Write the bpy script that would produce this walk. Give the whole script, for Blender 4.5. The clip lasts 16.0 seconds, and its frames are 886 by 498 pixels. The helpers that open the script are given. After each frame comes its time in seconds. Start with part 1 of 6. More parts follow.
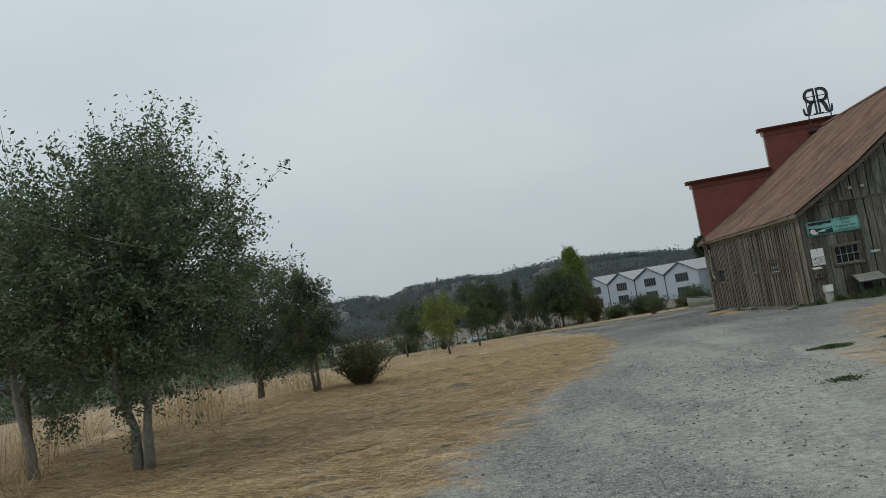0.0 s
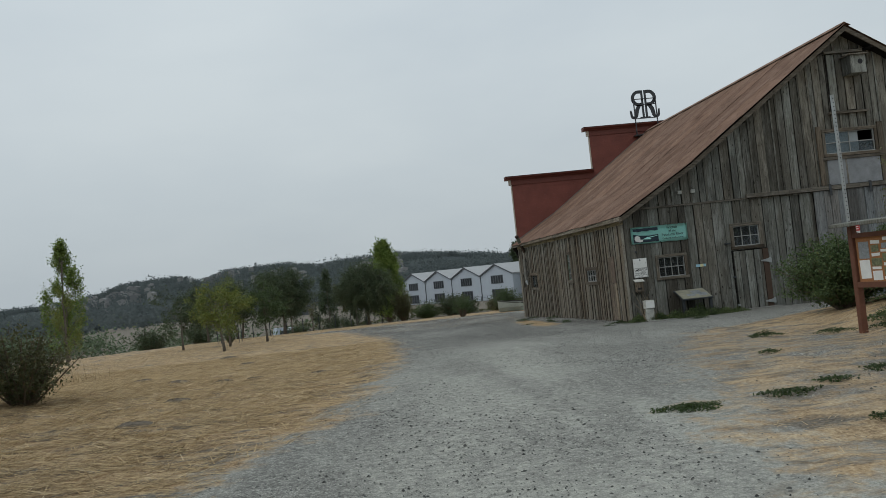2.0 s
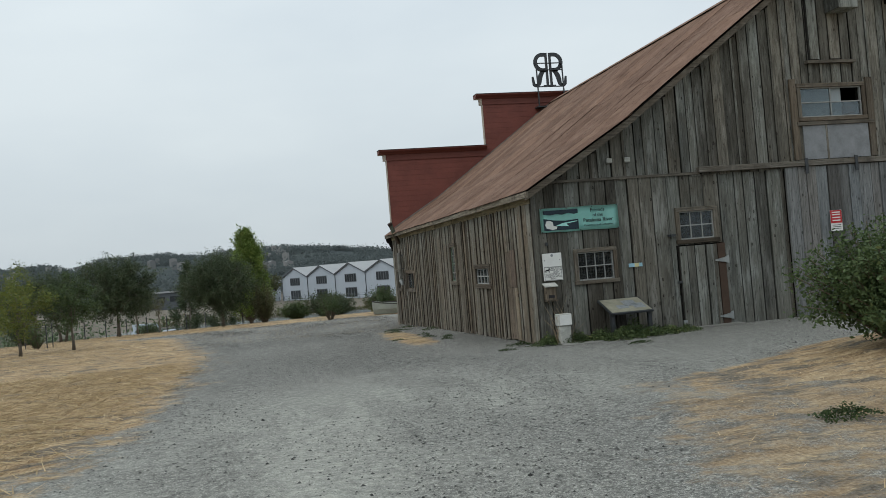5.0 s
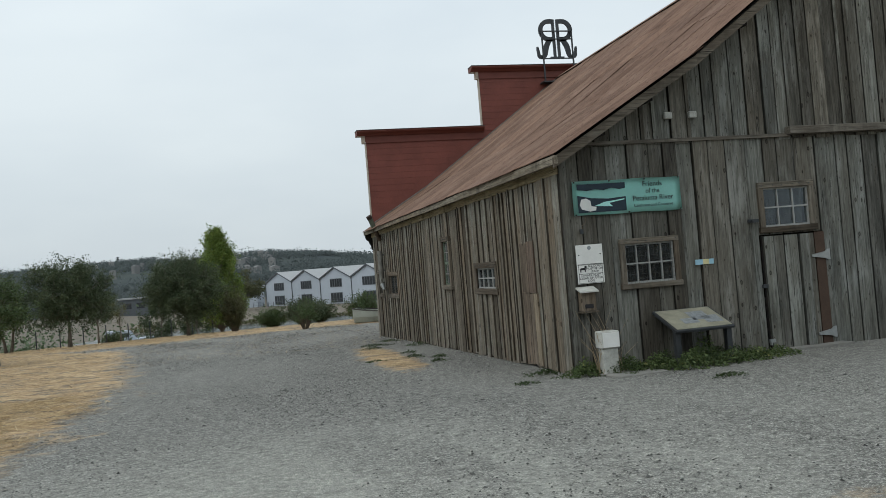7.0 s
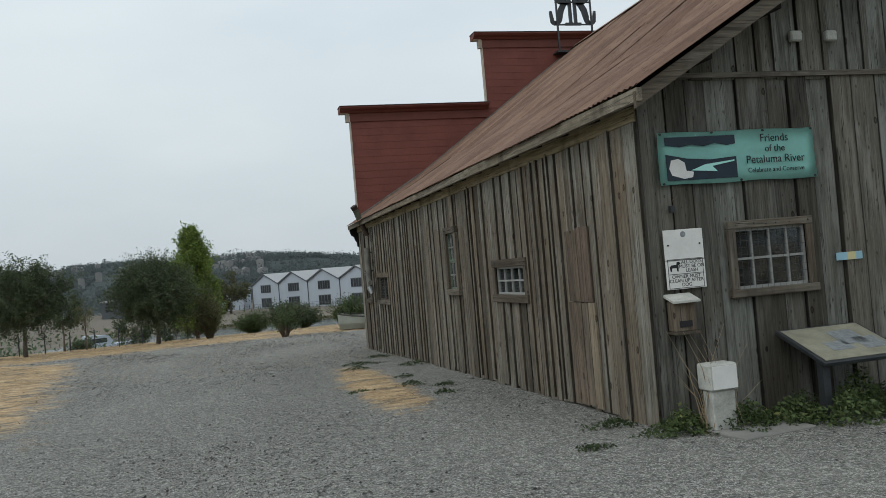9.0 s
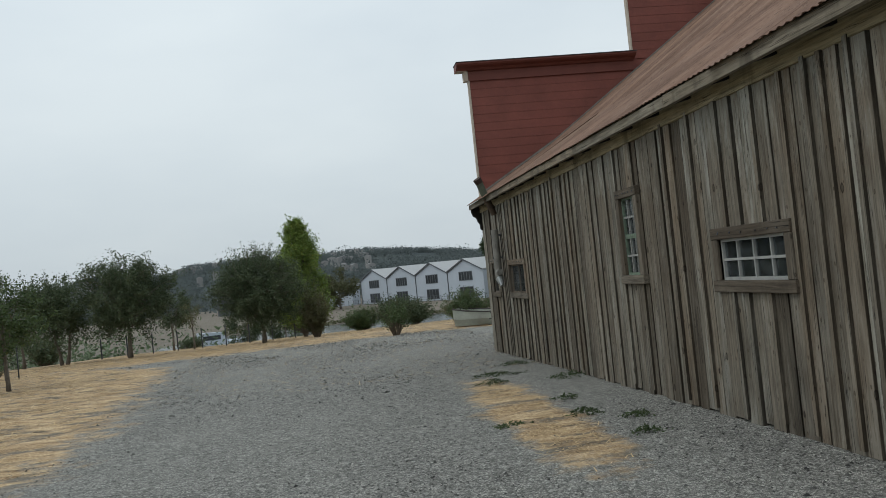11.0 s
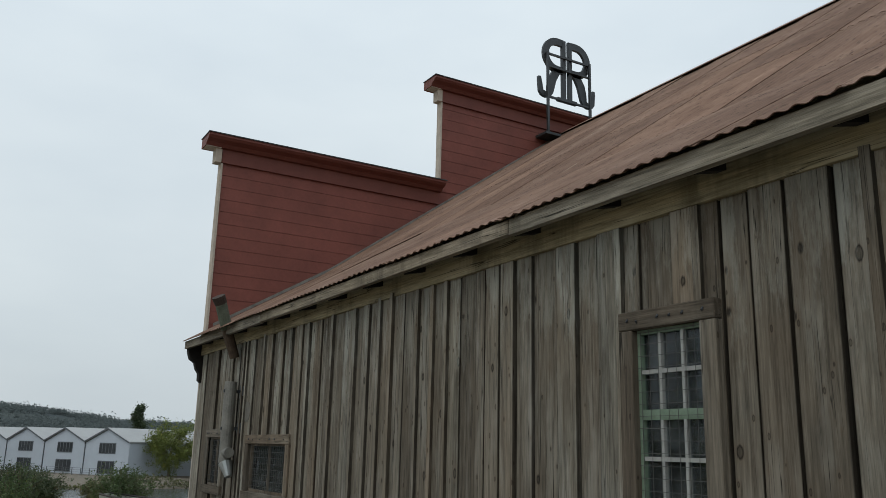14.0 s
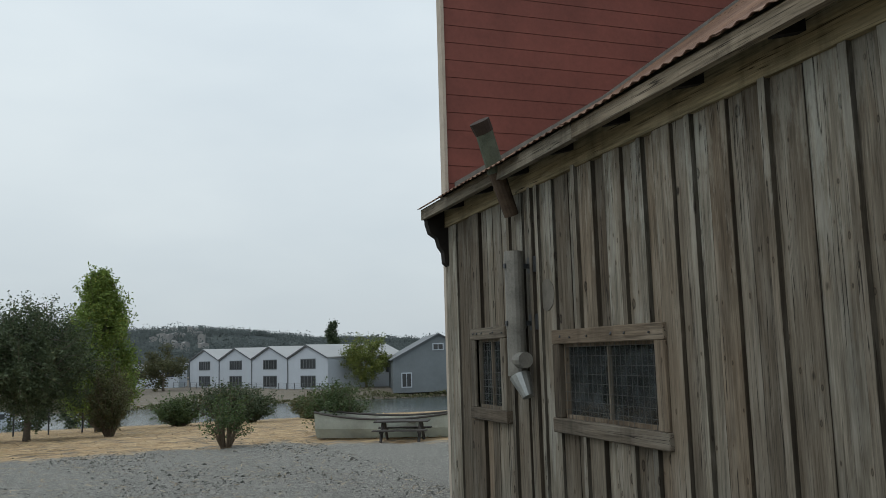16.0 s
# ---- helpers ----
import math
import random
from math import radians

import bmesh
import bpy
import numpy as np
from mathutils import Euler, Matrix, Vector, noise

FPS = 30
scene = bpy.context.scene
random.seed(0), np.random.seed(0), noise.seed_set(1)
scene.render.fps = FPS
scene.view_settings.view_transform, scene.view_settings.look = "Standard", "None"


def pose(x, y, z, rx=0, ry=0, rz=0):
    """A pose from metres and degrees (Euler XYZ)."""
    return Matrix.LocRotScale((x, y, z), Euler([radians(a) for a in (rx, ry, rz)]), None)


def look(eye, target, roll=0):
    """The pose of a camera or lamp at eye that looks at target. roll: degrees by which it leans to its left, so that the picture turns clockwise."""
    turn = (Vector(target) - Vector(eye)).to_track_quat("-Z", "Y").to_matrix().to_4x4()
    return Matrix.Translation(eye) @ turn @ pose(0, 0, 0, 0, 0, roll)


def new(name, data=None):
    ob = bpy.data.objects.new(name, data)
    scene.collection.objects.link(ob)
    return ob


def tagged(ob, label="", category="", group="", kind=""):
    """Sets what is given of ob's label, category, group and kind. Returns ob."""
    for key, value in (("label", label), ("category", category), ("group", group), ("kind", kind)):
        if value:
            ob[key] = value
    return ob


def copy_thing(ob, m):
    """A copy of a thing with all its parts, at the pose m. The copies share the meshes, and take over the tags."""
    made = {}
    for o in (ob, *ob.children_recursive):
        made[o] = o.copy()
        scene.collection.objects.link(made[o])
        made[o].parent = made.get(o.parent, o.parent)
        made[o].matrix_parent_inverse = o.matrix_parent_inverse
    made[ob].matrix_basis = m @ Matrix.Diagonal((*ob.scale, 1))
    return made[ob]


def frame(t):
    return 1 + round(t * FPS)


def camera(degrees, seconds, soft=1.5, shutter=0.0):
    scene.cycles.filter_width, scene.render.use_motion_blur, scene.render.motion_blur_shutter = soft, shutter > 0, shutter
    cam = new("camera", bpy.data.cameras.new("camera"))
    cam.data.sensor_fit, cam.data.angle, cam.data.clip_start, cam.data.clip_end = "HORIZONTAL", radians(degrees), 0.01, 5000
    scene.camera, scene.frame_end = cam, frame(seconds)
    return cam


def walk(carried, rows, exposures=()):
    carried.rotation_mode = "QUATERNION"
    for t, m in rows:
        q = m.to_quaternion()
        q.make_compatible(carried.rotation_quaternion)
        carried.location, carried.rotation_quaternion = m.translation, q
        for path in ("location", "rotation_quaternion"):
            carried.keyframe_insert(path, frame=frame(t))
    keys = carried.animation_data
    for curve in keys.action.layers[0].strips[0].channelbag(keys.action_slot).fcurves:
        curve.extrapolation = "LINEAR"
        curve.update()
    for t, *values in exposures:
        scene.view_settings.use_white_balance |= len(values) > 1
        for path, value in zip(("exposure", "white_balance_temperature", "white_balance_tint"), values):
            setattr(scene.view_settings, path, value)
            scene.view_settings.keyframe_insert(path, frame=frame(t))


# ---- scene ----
cam = camera(55.9, 16.0, soft=0.6)
PATH = [
    (0, (-7.037, -22.725, 1.492), (-7.241, -20.741, 1.64), -9.8),
    (0.5, (-6.87, -21.761, 1.488), (-6.859, -19.764, 1.595), -8.7),
    (1, (-6.645, -20.729, 1.464), (-6.525, -18.734, 1.521), -6.2),
    (1.5, (-6.375, -19.612, 1.463), (-6.194, -17.621, 1.531), -5.8),
    (2, (-6.139, -18.567, 1.462), (-5.931, -16.579, 1.533), -6.0),
    (2.5, (-5.863, -17.5, 1.461), (-5.603, -15.517, 1.507), -6.3),
    (3, (-5.568, -16.527, 1.455), (-5.107, -14.581, 1.442), -10.1),
    (3.5, (-5.245, -15.549, 1.462), (-4.671, -13.633, 1.49), -13.1),
    (4, (-4.918, -14.531, 1.424), (-4.312, -12.625, 1.462), -11.8),
    (4.5, (-4.703, -13.538, 1.421), (-4.147, -11.618, 1.464), -6.3),
    (5, (-4.495, -12.557, 1.426), (-4.029, -10.612, 1.462), -4.8),
    (5.2, (-4.424, -12.095, 1.413), (-3.958, -10.151, 1.448), -4.6),
    (7.3, (-3.496, -8.185, 1.317), (-2.985, -6.252, 1.367), -4.8),
    (7.5, (-3.411, -7.833, 1.315), (-2.874, -5.907, 1.363), -5.2),
    (8, (-3.254, -7.039, 1.31), (-2.709, -5.115, 1.356), -5.2),
    (8.5, (-3.143, -6.254, 1.325), (-2.615, -4.326, 1.374), -4.9),
    (9, (-3.027, -5.496, 1.309), (-2.507, -3.565, 1.357), -4.8),
    (9.5, (-2.948, -4.737, 1.311), (-2.427, -2.807, 1.359), -4.8),
    (10, (-2.928, -3.937, 1.298), (-2.593, -1.966, 1.354), -5.0),
    (10.2, (-2.936, -3.626, 1.292), (-2.72, -1.638, 1.352), -5.6),
    (12.3, (-2.761, -0.256, 1.168), (-2.37, 1.705, 1.216), -6.3),
    (12.5, (-2.769, 0.094, 1.173), (-2.451, 2.068, 1.223), -7.0),
    (13, (-2.752, 0.973, 1.196), (-2.485, 2.949, 1.353), -4.6),
    (13.5, (-2.699, 1.797, 1.223), (-1.781, 3.517, 1.669), 1.2),
    (14, (-2.659, 2.661, 1.236), (-1.673, 4.337, 1.704), 1.4),
    (14.5, (-2.594, 3.504, 1.229), (-1.605, 5.18, 1.691), 1.3),
    (15, (-2.49, 4.353, 1.197), (-1.563, 6.08, 1.593), 0.9),
    (15.5, (-2.378, 5.271, 1.18), (-1.63, 7.103, 1.467), -0.5),
    (16, (-2.308, 6.192, 1.21), (-1.666, 8.07, 1.46), -1.6),
]
walk(cam, [(t, look(eye, target, roll)) for t, eye, target, roll in PATH],
     [(0, -0.14, 6380, 7), (1.5, -0.17, 6380, 7), (2.5, -0.04, 6380, 7), (3.5, 0.06, 6380, 7), (5, 0.18, 6380, 7), (7.5, 0.26, 6380, 7), (9, 0.15, 6380, 7), (10, 0.16, 6380, 7), (12.5, 0.17, 6380, 7), (13, 0.04, 6380, 7), (13.5, 0.16, 6380, 7), (14, 0.13, 6380, 7), (14.5, 0.17, 6380, 7), (16, 0.14, 6380, 7)])

# ---- world, sun ----
SUN_EL, SUN_AZ = radians(50), radians(245)
world = bpy.data.worlds.new("overcast_sky")
scene.world = world
world.use_nodes = True
wn, wl = world.node_tree.nodes, world.node_tree.links
wn.clear()
w_out = wn.new("ShaderNodeOutputWorld")
w_bg = wn.new("ShaderNodeBackground")
w_sky = wn.new("ShaderNodeTexSky")
w_sky.sky_type = "NISHITA"
w_sky.sun_disc = False
w_sky.sun_elevation, w_sky.sun_rotation = SUN_EL, SUN_AZ
w_sky.dust_density, w_sky.air_density = 4.0, 1.0
w_tc = wn.new("ShaderNodeTexCoord")
w_map = wn.new("ShaderNodeMapping")
w_map.inputs["Scale"].default_value = (1.0, 1.0, 2.6)
w_noise = wn.new("ShaderNodeTexNoise")
w_noise.inputs["Scale"].default_value = 1.7
w_noise.inputs["Detail"].default_value = 5
w_noise.inputs["Roughness"].default_value = 0.5
w_ramp = wn.new("ShaderNodeValToRGB")
w_ramp.color_ramp.elements[0].position, w_ramp.color_ramp.elements[0].color = 0.3, (5.2, 5.75, 6.25, 1)
w_ramp.color_ramp.elements[1].position, w_ramp.color_ramp.elements[1].color = 0.72, (6.6, 7.05, 7.3, 1)
w_mix = wn.new("ShaderNodeMix")
w_mix.data_type = "RGBA"
w_mix.inputs[0].default_value = 0.9
wl.new(w_tc.outputs["Generated"], w_map.inputs["Vector"])
wl.new(w_map.outputs[0], w_noise.inputs["Vector"])
wl.new(w_noise.outputs["Fac"], w_ramp.inputs["Fac"])
wl.new(w_sky.outputs[0], w_mix.inputs[6])
wl.new(w_ramp.outputs[0], w_mix.inputs[7])
w_sep = wn.new("ShaderNodeSeparateXYZ")
wl.new(w_tc.outputs["Generated"], w_sep.inputs[0])
w_up = wn.new("ShaderNodeMapRange")
w_up.inputs["From Min"].default_value, w_up.inputs["From Max"].default_value = 0.0, 1.0
w_up.inputs["To Min"].default_value, w_up.inputs["To Max"].default_value = 0.92, 1.55
wl.new(w_sep.outputs["Z"], w_up.inputs["Value"])
w_mul = wn.new("ShaderNodeVectorMath")
w_mul.operation = "SCALE"
wl.new(w_mix.outputs[2], w_mul.inputs[0])
wl.new(w_up.outputs[0], w_mul.inputs["Scale"])
wl.new(w_mul.outputs[0], w_bg.inputs["Color"])
w_bg.inputs["Strength"].default_value = 0.1
wl.new(w_bg.outputs[0], w_out.inputs[0])

sun = new("sun", bpy.data.lights.new("sun", "SUN"))
sun.data.energy, sun.data.angle, sun.data.color = 0.5, radians(40), (1.0, 0.97, 0.92)
sun.matrix_world = look((0, 0, 0), (-math.sin(SUN_AZ) * math.cos(SUN_EL), -math.cos(SUN_AZ) * math.cos(SUN_EL), -math.sin(SUN_EL)))


# ---- materials ----
class Nodes:
    """A small node builder for one material."""

    def __init__(self, name):
        self.mat = bpy.data.materials.new(name)
        self.mat.use_nodes = True
        self.t = self.mat.node_tree
        self.b = self.t.nodes["Principled BSDF"]

    def add(self, kind, inputs=None, **props):
        n = self.t.nodes.new(kind)
        for k, v in props.items():
            setattr(n, k, v)
        for k, v in (inputs or {}).items():
            self.put(n, k, v)
        return n

    def put(self, n, k, v):
        if isinstance(v, bpy.types.NodeSocket):
            self.t.links.new(v, n.inputs[k])
        else:
            n.inputs[k].default_value = v

    def noise(self, vec, scale, detail=4, rough=0.6):
        return self.add("ShaderNodeTexNoise", {"Vector": vec, "Scale": scale, "Detail": detail, "Roughness": rough}).outputs["Fac"]

    def ramp(self, fac, stops):
        r = self.add("ShaderNodeValToRGB", {"Fac": fac})
        e = r.color_ramp.elements
        while len(e) < len(stops):
            e.new(0.5)
        for el, (p, c) in zip(e, stops):
            el.position = p
            el.color = (*c, 1) if len(c) == 3 else c
        return r.outputs["Color"]

    def mix(self, fac, a, b, blend="MIX"):
        m = self.add("ShaderNodeMix", data_type="RGBA", blend_type=blend)
        self.put(m, 0, fac)
        self.put(m, 6, (*a, 1) if isinstance(a, tuple) and len(a) == 3 else a)
        self.put(m, 7, (*b, 1) if isinstance(b, tuple) and len(b) == 3 else b)
        return m.outputs[2]

    def math(self, op, a, b=0.0, clamp=False):
        m = self.add("ShaderNodeMath", operation=op, use_clamp=clamp)
        self.put(m, 0, a)
        self.put(m, 1, b)
        return m.outputs[0]

    def mapped(self, vec, scale, loc=None):
        m = self.add("ShaderNodeMapping", {"Vector": vec, "Scale": scale})
        if loc is not None:
            self.put(m, "Location", loc)
        return m.outputs[0]

    def bump(self, height, strength=0.3, distance=0.01):
        n = self.add("ShaderNodeBump", {"Height": height, "Strength": strength, "Distance": distance})
        self.put(self.b, "Normal", n.outputs[0])

    def done(self, color=None, rough=0.8, metal=0.0, spec=0.3):
        if color is not None:
            self.put(self.b, "Base Color", (*color, 1) if isinstance(color, tuple) and len(color) == 3 else color)
        self.put(self.b, "Roughness", rough)
        self.put(self.b, "Metallic", metal)
        self.put(self.b, "Specular IOR Level", spec)
        return self.mat


def weathered_wood(name, dark, mid, light, brown, axis=2, knots=True, wash=None, across=None):
    """Old bare boards: long grain along one axis, checks, knots, each board its own tone."""
    n = Nodes(name)
    pos = n.add("ShaderNodeNewGeometry").outputs["Position"]
    rnd = n.add("ShaderNodeObjectInfo").outputs["Random"]
    off = n.add("ShaderNodeCombineXYZ", {"X": n.math("MULTIPLY", rnd, 37.0), "Y": n.math("MULTIPLY", rnd, 53.0), "Z": n.math("MULTIPLY", rnd, 91.0)}).outputs[0]
    s = [1.0, 1.0, 1.0]
    s[axis] = 0.045
    grain_v = n.mapped(pos, tuple(s), off)
    grain = n.math("ADD", n.math("MULTIPLY", n.noise(grain_v, 130, 4, 0.65), 0.4), n.math("MULTIPLY", n.noise(grain_v, 42, 5, 0.65), 0.6))
    s[axis] = 0.16
    streak_v = n.mapped(pos, tuple(s), off)
    streak = n.noise(streak_v, 9, 4, 0.6)
    blotch = n.noise(n.mapped(pos, (1, 1, 1), off), 1.3, 4, 0.6)
    col = n.ramp(grain, [(0.40, tuple(c * 0.52 for c in mid)), (0.47, tuple(c * 0.9 for c in mid)), (0.53, tuple(c * 1.1 for c in mid)), (0.6, tuple(c * 1.5 for c in mid))])
    s[axis] = 0.02
    crack = n.noise(n.mapped(pos, tuple(s), off), 26, 3, 0.5)
    col = n.mix(n.ramp(streak, [(0.5, (0, 0, 0)), (0.66, (0.9, 0.9, 0.9))]), col, n.mix(0.7, col, light))
    col = n.mix(n.ramp(blotch, [(0.35, (0, 0, 0)), (0.7, (0.85, 0.85, 0.85))]), col, n.mix(0.55, col, brown))
    stain = n.noise(n.mapped(pos, (2.2, 2.2, 0.5), off), 1.0, 5, 0.7)
    col = n.mix(n.ramp(stain, [(0.52, (0, 0, 0)), (0.66, (0.8, 0.8, 0.8))]), col, n.mix(0.75, col, dark))
    if knots:
        for sc, r0, amount in (((6.0, 6.0, 3.4), 0.115, 0.92), ((17.0, 17.0, 8.0), 0.13, 0.7)):
            kv = n.mapped(pos, sc, off)
            k = n.add("ShaderNodeTexVoronoi", {"Vector": kv, "Scale": 1.0}).outputs["Distance"]
            k = n.math("ADD", k, n.math("MULTIPLY", n.math("SUBTRACT", grain, 0.5), 0.12))
            kmask = n.ramp(k, [(r0 * 0.45, (0.55, 0.55, 0.55)), (r0 * 0.72, (1, 1, 1)), (r0, (0, 0, 0))])
            halo = n.ramp(k, [(r0, (0.5, 0.5, 0.5)), (r0 * 1.9, (0, 0, 0))])
            col = n.mix(halo, col, n.mix(0.5, col, brown))
            col = n.mix(n.math("MULTIPLY", kmask, amount), col, tuple(c * 0.3 for c in dark))
    if wash:
        z = n.add("ShaderNodeSeparateXYZ", {"Vector": pos}).outputs["Z"]
        high = n.add("ShaderNodeMapRange", {"Value": z, "From Min": wash[0], "From Max": wash[1], "To Min": 0.12, "To Max": 1.0}).outputs[0]
        worn = n.noise(n.mapped(pos, (3.5, 3.5, 0.7), off), 2.6, 6, 0.75)
        lift = n.math("ADD", worn, n.math("MULTIPLY", n.math("SUBTRACT", high, 0.66), 0.34))
        col = n.mix(n.ramp(lift, [(0.52, (0, 0, 0)), (0.64, (0.75, 0.75, 0.75))]), col, n.mix(0.55, col, (0.33, 0.34, 0.31)))
    crack_m = n.ramp(crack, [(0.487, (0, 0, 0)), (0.5, (1, 1, 1)), (0.513, (0, 0, 0))])
    crack_m = n.math("MULTIPLY", crack_m, n.ramp(streak, [(0.46, (0, 0, 0)), (0.54, (1, 1, 1))]))
    col = n.mix(crack_m, col, tuple(c * 0.25 for c in dark))
    # joint shade painted as a ragged dark rim along both board edges
    if across is not None:
        gen = n.add("ShaderNodeTexCoord").outputs["Generated"]
        w_ = n.add("ShaderNodeSeparateXYZ", {"Vector": gen}).outputs[across]
        edge = n.math("MINIMUM", w_, n.math("SUBTRACT", 1.0, w_))
        edge = n.math("ADD", edge, n.math("MULTIPLY", n.math("SUBTRACT", n.noise(streak_v, 14, 4, 0.7), 0.5), 0.09))
        col = n.mix(n.ramp(edge, [(0.0, (0.75, 0.75, 0.75)), (0.015, (0.45, 0.45, 0.45)), (0.035, (0.06, 0.06, 0.06)), (0.06, (0, 0, 0))]), col, tuple(c * 0.5 for c in dark))
    tone = n.ramp(rnd, [(0.0, (0.5, 0.46, 0.42)), (0.12, (0.8, 0.77, 0.73)), (0.4, (1.0, 0.99, 0.97)), (0.55, (1.12, 1.02, 0.92)), (0.75, (1.06, 1.08, 1.08)), (1.0, (1.34, 1.36, 1.34))])
    col = n.mix(1.0, col, tone, "MULTIPLY")
    h = n.math("ADD", grain, n.math("MULTIPLY", streak, 0.6))
    n.bump(h, 0.8, 0.008)
    return n.done(col, 0.88, 0, 0.2)


def plain(name, color, rough=0.6, metal=0.0, var=0.25, scale=6.0, bump=0.15, spec=0.3):
    """A painted or solid surface with dirt at two scales."""
    n = Nodes(name)
    pos = n.add("ShaderNodeNewGeometry").outputs["Position"]
    a = n.noise(pos, scale, 5, 0.65)
    b = n.noise(pos, scale * 12, 3, 0.6)
    m = n.math("ADD", n.math("MULTIPLY", a, 0.7), n.math("MULTIPLY", b, 0.3))
    col = n.ramp(m, [(0.3, tuple(c * (1 - var) for c in color)), (0.7, tuple(min(1, c * (1 + var * 0.6)) for c in color))])
    n.bump(b, bump, 0.004)
    return n.done(col, rough, metal, spec)


def leaf_mat(name, dark, light, odd, rough=0.55, thin=0.25):
    """Leaves: every leaf has its own tone, a few have turned; light passes through them."""
    n = Nodes(name)
    isl = n.add("ShaderNodeNewGeometry").outputs["Random Per Island"]
    rnd = n.add("ShaderNodeObjectInfo").outputs["Random"]
    col = n.ramp(isl, [(0.0, dark), (0.55, light), (0.93, light), (1.0, odd)])
    col = n.mix(0.25, col, n.ramp(rnd, [(0, dark), (1, light)]))
    m = n.done(col, rough, 0, 0.25)
    tr = n.add("ShaderNodeBsdfTranslucent", {"Color": col})
    mx = n.add("ShaderNodeMixShader", {0: thin})
    out = n.t.nodes["Material Output"]
    n.t.links.new(n.b.outputs[0], mx.inputs[1])
    n.t.links.new(tr.outputs[0], mx.inputs[2])
    n.t.links.new(mx.outputs[0], out.inputs[0])
    return m


def ground_mat():
    """Pale crushed gravel, bare earth and dry mown grass, mixed by the sheet's own attributes."""
    n = Nodes("ground")
    pos = n.add("ShaderNodeNewGeometry").outputs["Position"]
    gravel = n.add("ShaderNodeAttribute", attribute_name="gravel").outputs["Fac"]
    edge = n.noise(pos, 1.6, 6, 0.7)
    edge2 = n.noise(pos, 7, 4, 0.7)
    wob = n.math("ADD", n.math("MULTIPLY", n.math("SUBTRACT", edge, 0.5), 1.5), n.math("MULTIPLY", n.math("SUBTRACT", edge2, 0.5), 0.6))
    g = n.math("ADD", gravel, wob)
    gm = n.ramp(g, [(0.35, (0, 0, 0)), (0.65, (1, 1, 1))])
    # gravel
    v1 = n.add("ShaderNodeTexVoronoi", {"Vector": pos, "Scale": 88.0})
    v2 = n.add("ShaderNodeTexVoronoi", {"Vector": pos, "Scale": 230.0})
    st = n.add("ShaderNodeSeparateColor", {"Color": v1.outputs["Color"]}).outputs[0]
    st2 = n.add("ShaderNodeSeparateColor", {"Color": v2.outputs["Color"]}).outputs[1]
    stone = n.ramp(n.math("ADD", n.math("MULTIPLY", st, 0.5), n.math("MULTIPLY", st2, 0.5)),
                   [(0.14, (0.04, 0.039, 0.037)), (0.34, (0.12, 0.118, 0.108)), (0.6, (0.2, 0.197, 0.18)), (0.86, (0.52, 0.51, 0.465))])
    dust = n.ramp(n.noise(pos, 75, 6, 0.85), [(0.34, (0.22, 0.22, 0.195)), (0.48, (0.37, 0.368, 0.325)), (0.62, (0.5, 0.495, 0.44))])
    dm = n.ramp(n.noise(n.mapped(pos, (1.1, 0.35, 1)), 0.9, 6, 0.65), [(0.38, (0.35, 0.35, 0.35)), (0.52, (1, 1, 1))])
    pale = n.add("ShaderNodeAttribute", attribute_name="pale").outputs["Fac"]
    dm = n.math("MULTIPLY", dm, pale, True)
    gcol = n.mix(n.math("MULTIPLY", dm, 0.86), stone, dust)
    mottle = n.ramp(n.noise(pos, 16, 6, 0.8), [(0.34, (0.62, 0.62, 0.62)), (0.5, (1.0, 1.0, 1.0)), (0.66, (1.36, 1.35, 1.32))])
    gcol = n.mix(1.0, gcol, mottle, "MULTIPLY")
    # dry mown grass
    f1 = n.noise(n.mapped(pos, (1.0, 0.55, 1)), 46, 6, 0.8)
    f2 = n.noise(pos, 1.1, 5, 0.65)
    f3 = n.noise(n.mapped(pos, (0.45, 1.0, 1)), 3.5, 5, 0.7)
    rows = n.noise(n.mapped(pos, (0.8, 2.6, 1)), 2.4, 5, 0.7)
    straw = n.ramp(n.math("ADD", n.math("MULTIPLY", f1, 0.6), n.math("MULTIPLY", rows, 0.4)), [(0.37, (0.07, 0.05, 0.032)), (0.45, (0.28, 0.19, 0.105)), (0.53, (0.46, 0.335, 0.195)), (0.62, (0.68, 0.55, 0.36))])
    straw = n.mix(n.ramp(f2, [(0.42, (0, 0, 0)), (0.75, (0.55, 0.55, 0.55))]), straw, n.mix(0.45, straw, (0.36, 0.245, 0.14)))
    earth = n.ramp(n.noise(pos, 40, 6, 0.75), [(0.34, (0.055, 0.049, 0.04)), (0.5, (0.135, 0.122, 0.102)), (0.66, (0.24, 0.222, 0.19))])
    straw = n.mix(n.ramp(f3, [(0.50, (0, 0, 0)), (0.6, (0.9, 0.9, 0.9))]), straw, earth)
    bare = n.add("ShaderNodeAttribute", attribute_name="bare").outputs["Fac"]
    straw = n.mix(bare, straw, earth)
    col = n.mix(gm, straw, gcol)
    n.put(n.b, "Base Color", col)
    hs = n.math("MULTIPLY", n.math("SUBTRACT", 1.0, v1.outputs["Distance"]), 1.0)
    hmix = n.mix(gm, f1, n.math("ADD", hs, n.math("MULTIPLY", v2.outputs["Distance"], -0.4)))
    n.bump(hmix, 0.8, 0.012)
    return n.done(None, 0.95, 0, 0.15)


